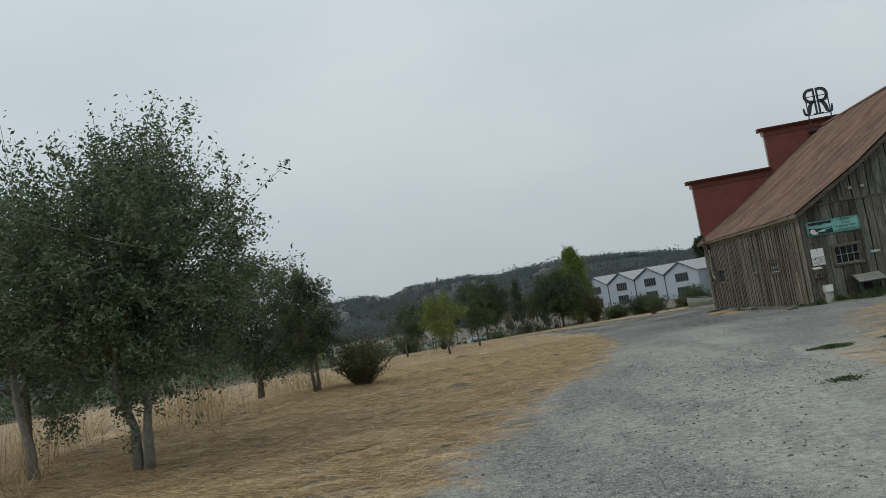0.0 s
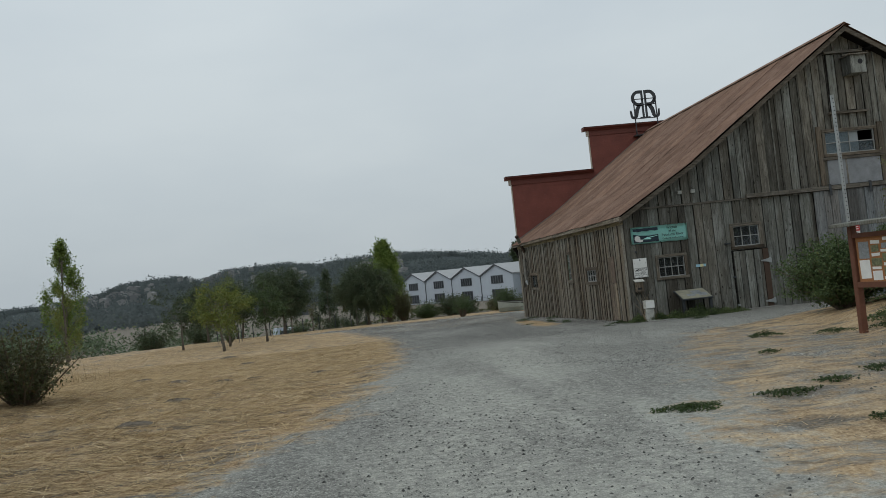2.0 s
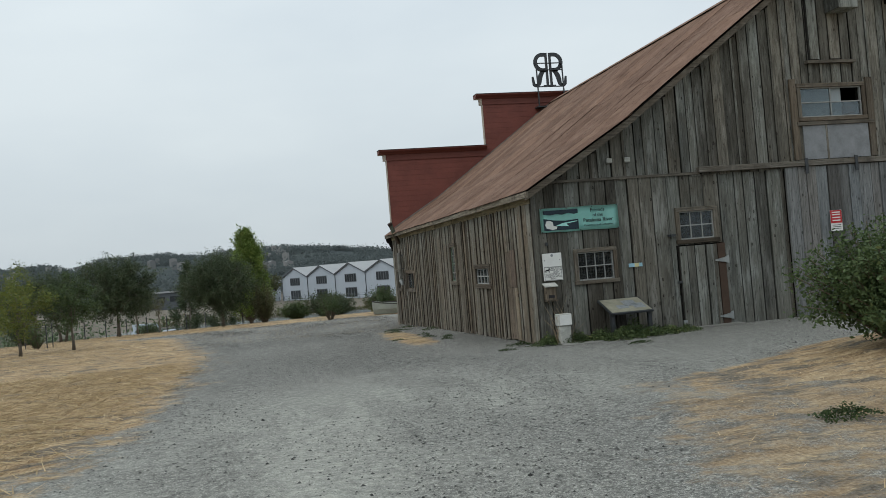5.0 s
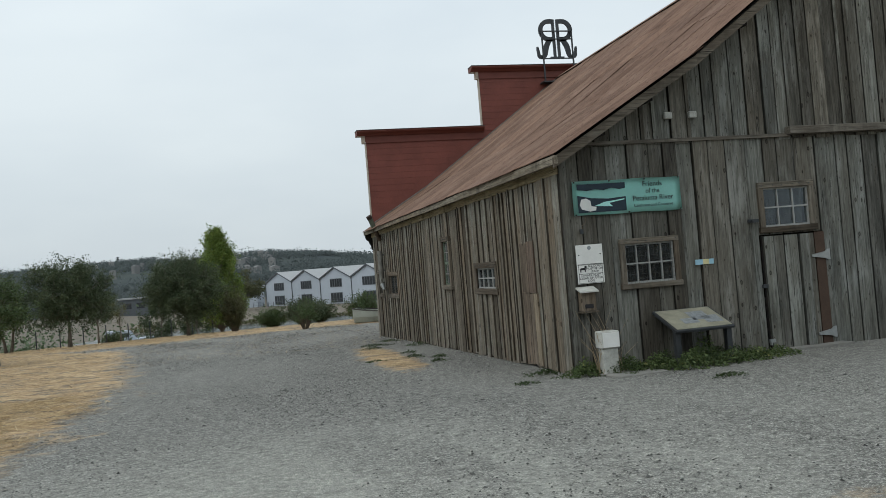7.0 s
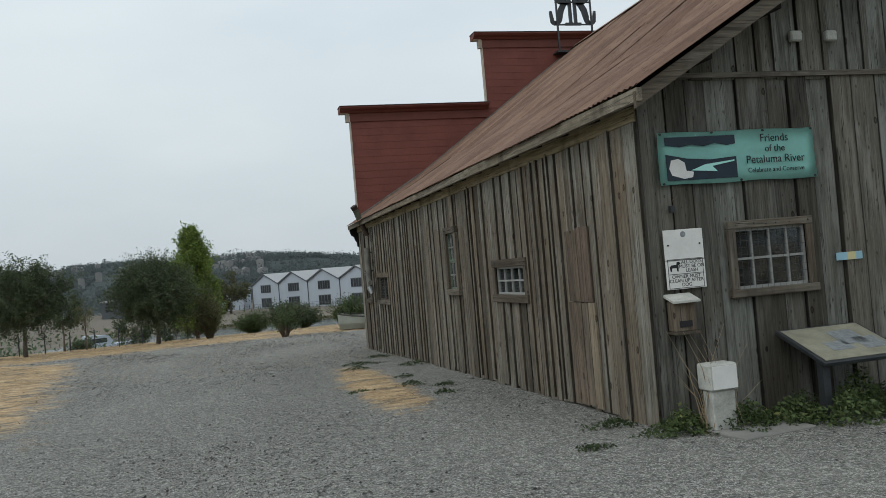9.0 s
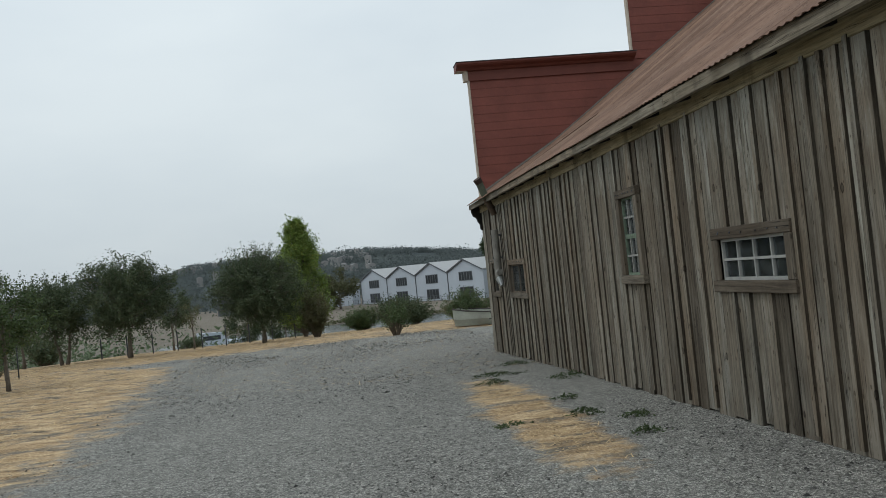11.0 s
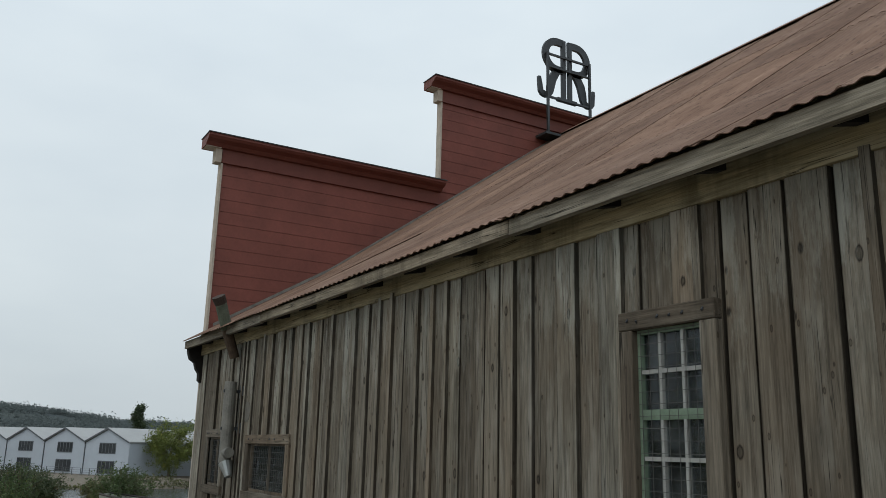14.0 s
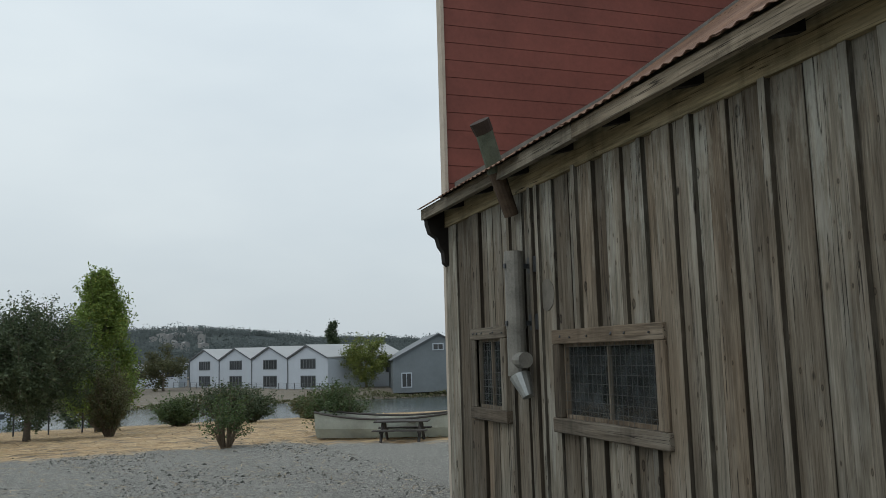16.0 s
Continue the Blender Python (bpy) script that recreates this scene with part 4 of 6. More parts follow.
# stove pipe pieces on the long side
OLD_IRON = plain("dull_zinc_sheet", (0.15, 0.14, 0.12), 0.7, 0.2, 0.4, 9, 0.2)
pipe = thing("stove_pipe", (-0.13, 11.15, 1.06), "weathered metal flue pipe strapped to the board wall", "pipe")
bm = bmesh.new()
tube(bm, [(0, 0, 0.0), (0, 0, 0.8)], [0.062, 0.062], 16)
tube(bm, [(0, 0, 0.30), (0, 0, 0.32)], [0.066, 0.066], 16)
part("pipe", bm, OLD_PIPE, pipe, smooth=False)
bm = bmesh.new()
tube(bm, [(0.0, 0, 0.1), (0.0, -0.13, 0.1)], [0.055, 0.05], 14)
part("tee", bm, OLD_PIPE, pipe)
bm = bmesh.new()
tube(bm, [(0.0, -0.03, 0.0), (0.02, -0.1, -0.13)], [0.07, 0.035], 12)
part("rain_shield", bm, GALV, pipe, "bent sheet-metal flap")
for z in (0.32, 0.69):
    bm = bmesh.new()
    box(bm, -0.07, 0.13, -0.012, 0.012, z, z + 0.03)
    box(bm, 0.10, 0.13, -0.13, 0.012, z - 0.03, z + 0.07)
    part("strap", bm, IRON, pipe)
bm = bmesh.new()
tube(bm, [(0.125, -0.24, 0.5), (0.11, -0.24, 0.5)], [0.1, 0.1], 24)
part("cover_plate", bm, OLD_IRON, pipe, "round sheet-metal plate on the boards")
chimney = thing("flue_stub", (-0.1, 11.27, 2.12), "leaning rusty flue stub through the eave", "pipe")
bm = bmesh.new()
tube(bm, [(0.02, 0.0, 0.0), (-0.10, -0.05, 0.28)], [0.05, 0.056], 14)
part("lower_pipe", bm, plain("rusty_pipe", (0.085, 0.06, 0.042), 0.8, 0.2, 0.5, 14, 0.3), chimney, "rusty lower flue pipe")
bm = bmesh.new()
tube(bm, [(-0.10, -0.05, 0.28), (-0.2, -0.10, 0.54)], [0.06, 0.06], 14)
part("upper_pipe", bm, plain("mossy_pipe", (0.10, 0.115, 0.085), 0.8, 0.2, 0.5, 14, 0.3), chimney, "mossy upper flue pipe")
bm = bmesh.new()
tube(bm, [(-0.195, -0.0975, 0.53), (-0.235, -0.115, 0.60)], [0.064, 0.07], 14)
part("cowl", bm, plain("dark_rusty_cowl", (0.05, 0.035, 0.028), 0.8, 0.2, 0.5, 14, 0.3), chimney)

# ---- the red false front behind the barn ----
red = thing("false_front", (0, 12.9, -0.3), "stepped false front of dark red clapboards with pale edges", "building")
RZ = 0.3
bm = bmesh.new()
box(bm, 0.05, 11.4, 0.02, 0.1, 0.0, 4.94 + RZ)
box(bm, 3.27, 8.12, 0.021, 0.099, 4.94 + RZ, 6.57 + RZ)
body = part("wall", bm, RED, red)
bm = bmesh.new()
box(bm, 2.4, 11.4, 0.105, 2.4, 0.0, 2.6)
part("rear_wing", bm, RED, red)


def lap_run(x0, x1, z0, z1, step):
    z = z0
    while z < z1 - 0.02:
        e = min(z + step, z1)
        b = bmesh.new()
        poly(b, [(x0, 0.018, z), (x0, 0.009, z), (x0, 0.0125, e - 0.003), (x0, 0.018, e - 0.003)], (1, 0, 0), x1 - x0)
        part("clapboard", b, RED, body)
        z = e


lap_run(0.05, 11.4, 2.2 + RZ, 4.76 + RZ, 0.16)
lap_run(3.27, 8.12, 4.97 + RZ, 6.39 + RZ, 0.165)
for x0, x1, zt in ((0.0, 3.28, 4.94), (8.12, 11.42, 4.94), (3.25, 8.14, 6.57)):
    bm = bmesh.new()
    box(bm, x0 + 0.03, x1 - 0.02, -0.02, 0.016, zt - 0.185 + RZ, zt + RZ)
    part("frieze", bm, RED_TRIM, red)
    over0 = 0.0 if x0 > 8 else 0.2
    over1 = 0.0 if x1 < 4 else 0.2
    bm = bmesh.new()
    prof = [(0.02, 0.0), (-0.06, 0.0), (-0.10, 0.04), (-0.17, 0.07), (-0.20, 0.10), (-0.20, 0.13), (0.16, 0.13), (0.16, 0.0)]
    poly(bm, [(x0 - over0, p[0], zt + p[1] + RZ) for p in prof], (1, 0, 0), x1 - x0 + over0 + over1)
    part("cornice", bm, RED_TRIM, red, "projecting red cornice with a grey metal cap")
    bm = bmesh.new()
    box(bm, x0 - over0 - 0.01, x1 + over1 + 0.01, -0.215, 0.17, zt + 0.13 + RZ, zt + 0.142 + RZ)
    part("cap_flashing", bm, IRON, red)
    if over0:
        bm = bmesh.new()
        box(bm, x0 - over0 + 0.012, x0 + 0.0, -0.06, 0.11, zt - 0.006 + RZ, zt + RZ)
        box(bm, x0 - 0.06, x0 + 0.02, -0.035, 0.105, zt - 0.19 + RZ, zt - 0.006 + RZ)
        part("soffit", bm, PALE_TRIM, red, "pale bare wood under the cornice end")
for x, z0, z1 in ((0.0, 0.0, 4.75), (3.24, 4.945, 6.38)):
    bm = bmesh.new()
    box(bm, x + 0.02, x + 0.048, -0.012, 0.102, z0 + RZ * (z0 > 1), z1 + RZ)
    part("edge_board", bm, PALE_TRIM, red, "pale edge board")
for x0, x1 in ((0.1, KINK_X), (KINK_X, RIDGE_X)):
    bm = bmesh.new()
    poly(bm, [(x0, -0.035, roof_z(x0) + RZ + 0.015), (x1, -0.035, roof_z(x1) + RZ + 0.015), (x1, -0.035, roof_z(x1) + RZ + 0.055), (x0, -0.035, roof_z(x0) + RZ + 0.055)], (0, 1, 0), 0.012)
    part("flashing", bm, OLD_PIPE, red)


def ribbon(bm, pts, width, depth=0.05):
    """A flat bent bar in the xz plane."""
    n = len(pts)
    ring = []
    for i, (x, z) in enumerate(pts):
        a, b = pts[max(i - 1, 0)], pts[min(i + 1, n - 1)]
        dx, dz = b[0] - a[0], b[1] - a[1]
        q = math.hypot(dx, dz) or 1
        w = width[i] if isinstance(width, (list, tuple)) else width
        nx, nz = -dz / q * w / 2, dx / q * w / 2
        ring.append([bm.verts.new(p) for p in ((x + nx, -depth / 2, z + nz), (x - nx, -depth / 2, z - nz), (x - nx, depth / 2, z - nz), (x + nx, depth / 2, z + nz))])
    for r, s in zip(ring, ring[1:]):
        for k in range(4):
            bm.faces.new((r[k], r[(k + 1) % 4], s[(k + 1) % 4], s[k]))
    bm.faces.new(ring[0][::-1])
    bm.faces.new(ring[-1])


def arc(cx, cz, rx, rz, a0, a1, k=12):
    return [(cx + rx * math.cos(radians(a0 + (a1 - a0) * i / k)), cz + rz * math.sin(radians(a0 + (a1 - a0) * i / k))) for i in range(k + 1)]


sign = thing("roof_sign", (5.56, 12.72, 6.19), "dark metal emblem of two back-to-back letters on a frame", "sign")
for s in (1, -1):
    bm = bmesh.new()
    bowl = [(0.03, 1.70), (0.14, 1.71)] + arc(0.20, 1.46, 0.24, 0.25, 90, -90) + [(0.10, 1.21), (0.03, 1.21)]
    ribbon(bm, [(s * x, z) for x, z in bowl], 0.12)
    leg = [(0.12, 1.22), (0.22, 1.16), (0.30, 1.02), (0.34, 0.86)] + arc(0.45, 0.80, 0.10, 0.09, 190, 330, 6) + [(0.56, 0.92), (0.57, 1.0)]
    ribbon(bm, [(s * x, z) for x, z in leg], [0.09, 0.14, 0.15, 0.14, 0.12, 0.11, 0.1, 0.1, 0.1, 0.1, 0.09, 0.07, 0.05])
    part("letter", bm, IRON, sign)
bm = bmesh.new()
box(bm, -0.10, -0.03, -0.03, 0.03, 0.70, 1.75)
box(bm, 0.03, 0.10, -0.03, 0.03, 0.70, 1.75)
box(bm, -0.2, 0.2, -0.028, 0.028, 0.66, 0.72)
part("stem", bm, IRON, sign)
for x in (-0.44, 0.44):
    bm = bmesh.new()
    box(bm, x - 0.018, x + 0.018, -0.09, -0.05, 0.02, 1.45)
    part("post", bm, IRON, sign)
for z in (0.66, 1.2, 1.42):
    bm = bmesh.new()
    box(bm, -0.46, 0.46, -0.075, -0.04, z - 0.015, z + 0.015)
    part("crossbar", bm, IRON, sign)
bm = bmesh.new()
box(bm, -0.5, -0.2, -0.10, 0.185, 0.0, 0.04)
part("foot_bracket", bm, IRON, sign)

# ---- signs and fittings on the gable ----
FRONT_FACE = pose(0, 0, 0, 90)


def front_text(parent, name, text, size, x, z, d, material, align="CENTER"):
    lettering(name, text, size, Matrix.Translation((x, -d, z)) @ FRONT_FACE, material, parent, align)


banner = thing("banner", (0.795, -0.036, 1.78), "turquoise vinyl banner with a river picture and dark lettering", "banner")
bm = bmesh.new()
k, w, h = 16, 1.345, 0.385
grid = [[bm.verts.new((-w / 2 + w * i / k, -0.008 + 0.006 * math.sin(i * 1.1 + j), h * j / 4 + 0.004 * math.sin(i * 0.8))) for i in range(k + 1)] for j in range(5)]
for j in range(4):
    for i in range(k):
        bm.faces.new((grid[j][i], grid[j][i + 1], grid[j + 1][i + 1], grid[j + 1][i]))
bmesh.ops.solidify(bm, geom=bm.faces[:], thickness=0.003)
part("cloth", bm, BANNER, banner, smooth=True)


def flat_patch(parent, name, outline, d, material, label=""):
    b = bmesh.new()
    poly(b, [(x, -d, z) for x, z in outline], (0, -1, 0), 0.0012)
    return part(name, b, material, parent, label)


flat_patch(banner, "picture_sky", [(-0.62, 0.29), (-0.5, 0.275), (-0.4, 0.29), (-0.3, 0.275), (-0.2, 0.295), (-0.1, 0.275), (-0.03, 0.285), (-0.03, 0.35), (-0.62, 0.35)], 0.018, NAVY, "dark hills in the printed picture")
flat_patch(banner, "picture_water", [(-0.62, 0.03), (-0.03, 0.03), (-0.03, 0.19), (-0.25, 0.175), (-0.45, 0.19), (-0.62, 0.225)], 0.018, NAVY, "dark bank in the printed picture")
flat_patch(banner, "picture_river", [(-0.42, 0.10), (-0.2, 0.085), (-0.24, 0.125), (-0.05, 0.155), (-0.05, 0.165), (-0.3, 0.14)], 0.0205, BANNER)
flat_patch(banner, "picture_bird", [(-0.58, 0.07), (-0.48, 0.04), (-0.41, 0.05), (-0.40, 0.09), (-0.46, 0.1), (-0.47, 0.16), (-0.52, 0.19), (-0.58, 0.18), (-0.6, 0.12)], 0.0205, WHITE, "white printed patch")
for x, z in ((-0.65, 0.375), (-0.22, 0.375), (0.22, 0.375), (0.65, 0.375), (-0.65, 0.01), (0.0, 0.01), (0.65, 0.01)):
    bm = bmesh.new()
    tube(bm, [(x, -0.012, z), (x, -0.02, z)], [0.009, 0.009], 8)
    part("grommet", bm, IRON, banner)
front_text(banner, "line", "Friends", 0.085, 0.31, 0.315, 0.020, BLACK)
front_text(banner, "line", "of the", 0.075, 0.31, 0.235, 0.020, BLACK)
front_text(banner, "line", "Petaluma River", 0.085, 0.31, 0.155, 0.020, BLACK)
front_text(banner, "line", "Celebrate and Conserve", 0.05, 0.31, 0.075, 0.020, BLACK)

blank_sign = thing("metal_sign", (0.265, -0.036, 1.222), "blank white enamel sign above the dog notice", "sign")
bm = bmesh.new()
box(bm, -0.162, 0.162, -0.006, 0.0, 0.002, 0.232)
bevelled(bm, 0.002)
part("plate", bm, WHITE, blank_sign)
bm = bmesh.new()
tube(bm, [(0, -0.006, 0.195), (0, -0.008, 0.195)], [0.022, 0.022], 16)
part("emblem", bm, PHOTO_B, blank_sign)
for x, z in ((-0.13, 0.12), (0.13, 0.12)):
    bm = bmesh.new()
    tube(bm, [(x, -0.006, z), (x, -0.012, z)], [0.007, 0.007], 8)
    part("screw", bm, IRON, blank_sign)
dog_sign = thing("dog_notice", (0.265, -0.036, 1.018), "white notice about dogs on leash with black print", "sign")
bm = bmesh.new()
box(bm, -0.162, 0.162, -0.006, 0.0, 0.0, 0.216)
bevelled(bm, 0.002)
part("plate", bm, WHITE, dog_sign)
bm = bmesh.new()
for a in ((-0.145, 0.145, 0.005, 0.009), (-0.145, 0.145, 0.216, 0.22), (-0.145, -0.141, 0.009, 0.216), (0.141, 0.145, 0.009, 0.216), (-0.141, 0.141, 0.108, 0.112)):
    box(bm, a[0], a[1], -0.0072, -0.006, a[2], a[3])
part("border", bm, BLACK, dog_sign)
flat_patch(dog_sign, "dog_picture", [(-0.125, 0.13), (-0.115, 0.13), (-0.112, 0.155), (-0.075, 0.155), (-0.07, 0.13), (-0.06, 0.13), (-0.058, 0.175), (-0.04, 0.185), (-0.05, 0.2), (-0.07, 0.2), (-0.075, 0.18), (-0.115, 0.178), (-0.13, 0.165)], 0.006, BLACK)
for i, s in enumerate(("ALL DOGS", "MUST BE ON", "LEASH")):
    front_text(dog_sign, "line", s, 0.036, 0.05, 0.195 - i * 0.031, 0.007, BLACK)
for i, s in enumerate(("OWNER MUST", "CLEAN UP AFTER", "DOG")):
    front_text(dog_sign, "line", s, 0.036, 0.0, 0.09 - i * 0.03, 0.007, BLACK)

bag_box = thing("dispenser_box", (0.17, -0.036, 0.72), "small weathered wooden dispenser box with a sloped lid", "box")
bm = bmesh.new()
box(bm, -0.085, 0.085, -0.10, 0.0, 0.0, 0.215)
bevelled(bm, 0.004)
part("body", bm, WOOD_TRIM, bag_box)
bm = bmesh.new()
poly(bm, [(-0.11, 0.0, 0.25), (-0.11, -0.14, 0.205), (-0.11, -0.14, 0.22), (-0.11, 0.0, 0.268)], (1, 0, 0), 0.22)
part("lid", bm, OFFWHITE, bag_box, "pale sloped lid")
bm = bmesh.new()
box(bm, -0.05, 0.05, -0.106, -0.10, 0.03, 0.075)
part("slot", bm, BLACK, bag_box)
bm = bmesh.new()
box(bm, -0.1, 0.1, -0.13, 0.0, -0.02, -0.002)
part("shelf", bm, WOOD_TRIM, bag_box)

pedestal = thing("utility_pedestal", (0.255, -0.34, gz(0.255, -0.34)), "chipped off-white utility pedestal box by the wall", "box")
bm = bmesh.new()
box(bm, -0.09, 0.09, -0.06, 0.06, -0.05, 0.29)
bevelled(bm, 0.008)
part("post", bm, OFFWHITE, pedestal)
bm = bmesh.new()
box(bm, -0.112, 0.112, -0.08, 0.08, 0.29, 0.475)
bevelled(bm, 0.012)
part("head", bm, OFFWHITE, pedestal)
bm = bmesh.new()
box(bm, -0.09, 0.098, -0.088, -0.08, 0.303, 0.46)
part("face_plate", bm, WHITE, pedestal)
slab_pad = thing("concrete_pad", (0.45, -0.5, gz(0.45, -0.5)), "small pale concrete pad in the gravel", "pad")
bm = bmesh.new()
box(bm, -0.3, 0.3, -0.2, 0.2, -0.1, 0.02, pose(0, 0, 0, 0, 0, 8))
bevelled(bm, 0.008)
part("pad", bm, CONCRETE, slab_pad)

panel = thing("interpretive_panel", (1.325, -0.31, gz(1.3, -0.4) - 0.04), "slanted information panel on two dark metal legs", "sign")
TILT = pose(0, 0, 0.55, 21)
bm = bmesh.new()
box(bm, -0.36, 0.36, -0.275, 0.275, -0.035, 0.0, TILT)
bevelled(bm, 0.006)
tray = part("tray", bm, IRON, panel, "dark metal tray")
bm = bmesh.new()
box(bm, -0.335, 0.335, -0.25, 0.25, 0.0005, 0.004, TILT)
part("print", bm, PANEL_ART, panel, "sun-bleached printed panel")
for a in ((-0.02, 0.2, -0.06, 0.16), (-0.17, 0.02, -0.13, 0.0), (0.1, 0.3, -0.15, 0.03)):
    bm = bmesh.new()
    box(bm, a[0], a[1], a[2], a[3], 0.0045, 0.0055, TILT)
    part("illustration", bm, PHOTO_B, tray)
for x in (-0.315, 0.315):
    bm = bmesh.new()
    box(bm, x - 0.03, x + 0.03, -0.2, -0.14, -0.1, 0.47)
    part("leg", bm, IRON, panel)

sticker = thing("sticker_strip", (1.70, -0.036, 1.12), "faded blue and yellow strip tacked to the boards", "sign")
for x0, x1, mt in ((-0.12, -0.02, STICKER_B), (-0.02, 0.06, STICKER_Y), (0.06, 0.12, STICKER_B)):
    bm = bmesh.new()
    box(bm, x0, x1, -0.005, 0.0, 0.0, 0.06)
    part("strip", bm, mt, sticker)
for x in (1.38, 1.70):
    fl = thing("wall_box", (x, -0.03, 2.83), "small white fitting fixed to the gable boards", "box", "gable fittings")
    bm = bmesh.new()
    box(bm, -0.05, 0.05, -0.05, 0.0, 0.0, 0.08)
    bevelled(bm, 0.01)
    part("case", bm, OFFWHITE, fl)
no_sign = thing("prohibition_sign", (5.5, -0.105, 1.43), "red and white prohibition sign on the sliding door", "sign")
bm = bmesh.new()
box(bm, -0.115, 0.115, -0.005, 0.0, 0.0, 0.36)
part("plate", bm, WHITE, no_sign)
bm = bmesh.new()
box(bm, -0.113, 0.113, -0.0065, -0.005, 0.135, 0.358)
part("red_field", bm, SIGN_RED, no_sign)
for z in (0.32, 0.28, 0.23, 0.18):
    bm = bmesh.new()
    box(bm, -0.08, 0.08, -0.0078, -0.0065, z - 0.008, z + 0.012)
    part("print_bar", bm, WHITE, no_sign)
for z in (0.1, 0.07, 0.04):
    bm = bmesh.new()
    box(bm, -0.085, 0.085, -0.0062, -0.005, z - 0.004, z + 0.006)
    part("print_bar", bm, BLACK, no_sign)
owl = thing("owl_box", (5.86, -0.085, 5.22), "weathered wooden nest box under the gable peak", "nest box")
bm = bmesh.new()
box(bm, -0.2, 0.2, -0.36, 0.0, 0.0, 0.42)
bevelled(bm, 0.006)
part("body", bm, WOOD_FRONT, owl)
bm = bmesh.new()
box(bm, -0.24, 0.24, -0.42, 0.0, 0.42, 0.45)
part("lid", bm, WOOD_TRIM, owl)
bm = bmesh.new()
tube(bm, [(0.05, -0.361, 0.26), (0.05, -0.366, 0.26)], [0.06, 0.06], 14)
part("entrance", bm, BLACK, owl)

hook = thing("wire_hook", (0.21, -0.03, 1.6), "bent rusty wire hanging from a nail", "wire")
bm = bmesh.new()
tube(bm, [(-0.02, 0, 0.0), (0.0, -0.02, 0.04), (-0.015, -0.03, 0.07), (0.03, -0.02, 0.09), (0.05, -0.01, 0.13), (0.045, 0.0, 0.17)], [0.004] * 6, 5)
part("strand", bm, TWIG, hook)
bm = bmesh.new()
box(bm, -0.035, 0.0, -0.03, 0.0, -0.02, 0.03)
part("cleat", bm, IRON, hook)

# ---- notice board and pole ----
kiosk = thing("notice_board", (-0.12, -9.72, gz(-0.3, -9.7)), "roofed redwood notice board with pinned papers", "notice board", turn=-86)
# local x runs along the board, local -y is its face
for x, zb in ((-0.70, -0.1), (0.52, -0.1)):
    bm = bmesh.new()
    box(bm, x - 0.04, x + 0.04, -0.04, 0.04, zb, 1.26)
    bevelled(bm, 0.008)
    part("post", bm, KIOSK_WOOD, kiosk)
bm = bmesh.new()
box(bm, -0.64, 0.46, -0.01, 0.03, 0.58, 1.12)
part("cork", bm, CORK, kiosk, "orange cork panel")
bm = bmesh.new()
box(bm, -0.645, 0.465, -0.05, 0.04, 0.52, 0.585)
box(bm, -0.645, 0.465, -0.045, 0.04, 1.115, 1.17)
part("rail", bm, KIOSK_WOOD, kiosk)
bm = bmesh.new()
box(bm, -0.80, 0.62, -0.15, 0.15, 1.27, 1.315, pose(0, 0, 0, 4))
bevelled(bm, 0.006)
part("roof", bm, WOOD_FRONT, kiosk, "thin grey plank roof")
prng = random.Random(3)
PAPERS = ((-0.60, 0.62, 0.18, 0.22, WHITE), (-0.60, 0.86, 0.18, 0.20, PHOTO_B), (-0.39, 0.60, 0.16, 0.11, WHITE), (-0.39, 0.73, 0.15, 0.03, WHITE), (-0.39, 0.77, 0.17, 0.09, PHOTO_G),
          (-0.38, 0.88, 0.14, 0.035, WHITE), (-0.38, 0.93, 0.13, 0.08, PHOTO_G), (-0.38, 1.03, 0.15, 0.04, WHITE), (-0.20, 0.61, 0.15, 0.035, WHITE), (-0.19, 0.66, 0.14, 0.09, PHOTO_G), (-0.19, 0.77, 0.14, 0.035, WHITE),
          (-0.20, 0.82, 0.15, 0.09, PHOTO_G), (-0.22, 0.93, 0.17, 0.03, WHITE), (-0.20, 0.97, 0.09, 0.06, PHOTO_B), (-0.17, 1.06, 0.14, 0.04, WHITE), (-0.02, 0.63, 0.11, 0.03, WHITE), (-0.02, 0.68, 0.14, 0.045, WHITE),
          (-0.02, 0.75, 0.13, 0.035, WHITE), (-0.01, 0.80, 0.13, 0.09, PHOTO_B), (-0.05, 0.905, 0.14, 0.03, WHITE), (0.0, 0.95, 0.12, 0.09, PHOTO_G), (0.14, 0.65, 0.12, 0.09, PHOTO_G), (0.15, 0.78, 0.16, 0.13, WHITE),
          (0.14, 0.94, 0.17, 0.12, PHOTO_G), (0.15, 1.075, 0.14, 0.03, WHITE), (0.28, 0.64, 0.15, 0.09, PHOTO_B), (0.33, 0.92, 0.11, 0.14, PHOTO_B))
for x, z, w, h, mt in PAPERS:
    bm = bmesh.new()
    box(bm, 0, w, -0.003, 0.0, 0, h, pose(x, -0.0105, z, 0, prng.uniform(-3, 3), 0))
    part("paper", bm, mt, kiosk)
pole = thing("gauge_pole", (0.0, -8.74, gz(0, -8.74)), "tall thin perforated grey metal pole", "pole")
LEAN = pose(0, 0, 0, 0, -0.6, 0)
bm = bmesh.new()
box(bm, -0.019, 0.019, -0.003, 0.003, -0.1, 2.95, LEAN)
box(bm, -0.019, -0.014, 0.003, 0.022, -0.1, 2.95, LEAN)
box(bm, 0.014, 0.019, 0.003, 0.022, -0.1, 2.95, LEAN)
part("channel", bm, GALV, pole)
bm = bmesh.new()
for k in range(58):
    z = 0.05 + k * 0.05
    tube(bm, [tuple(LEAN @ Vector((0, -0.0028, z))), tuple(LEAN @ Vector((0, -0.0042, z)))], [0.0075, 0.0075], 8)
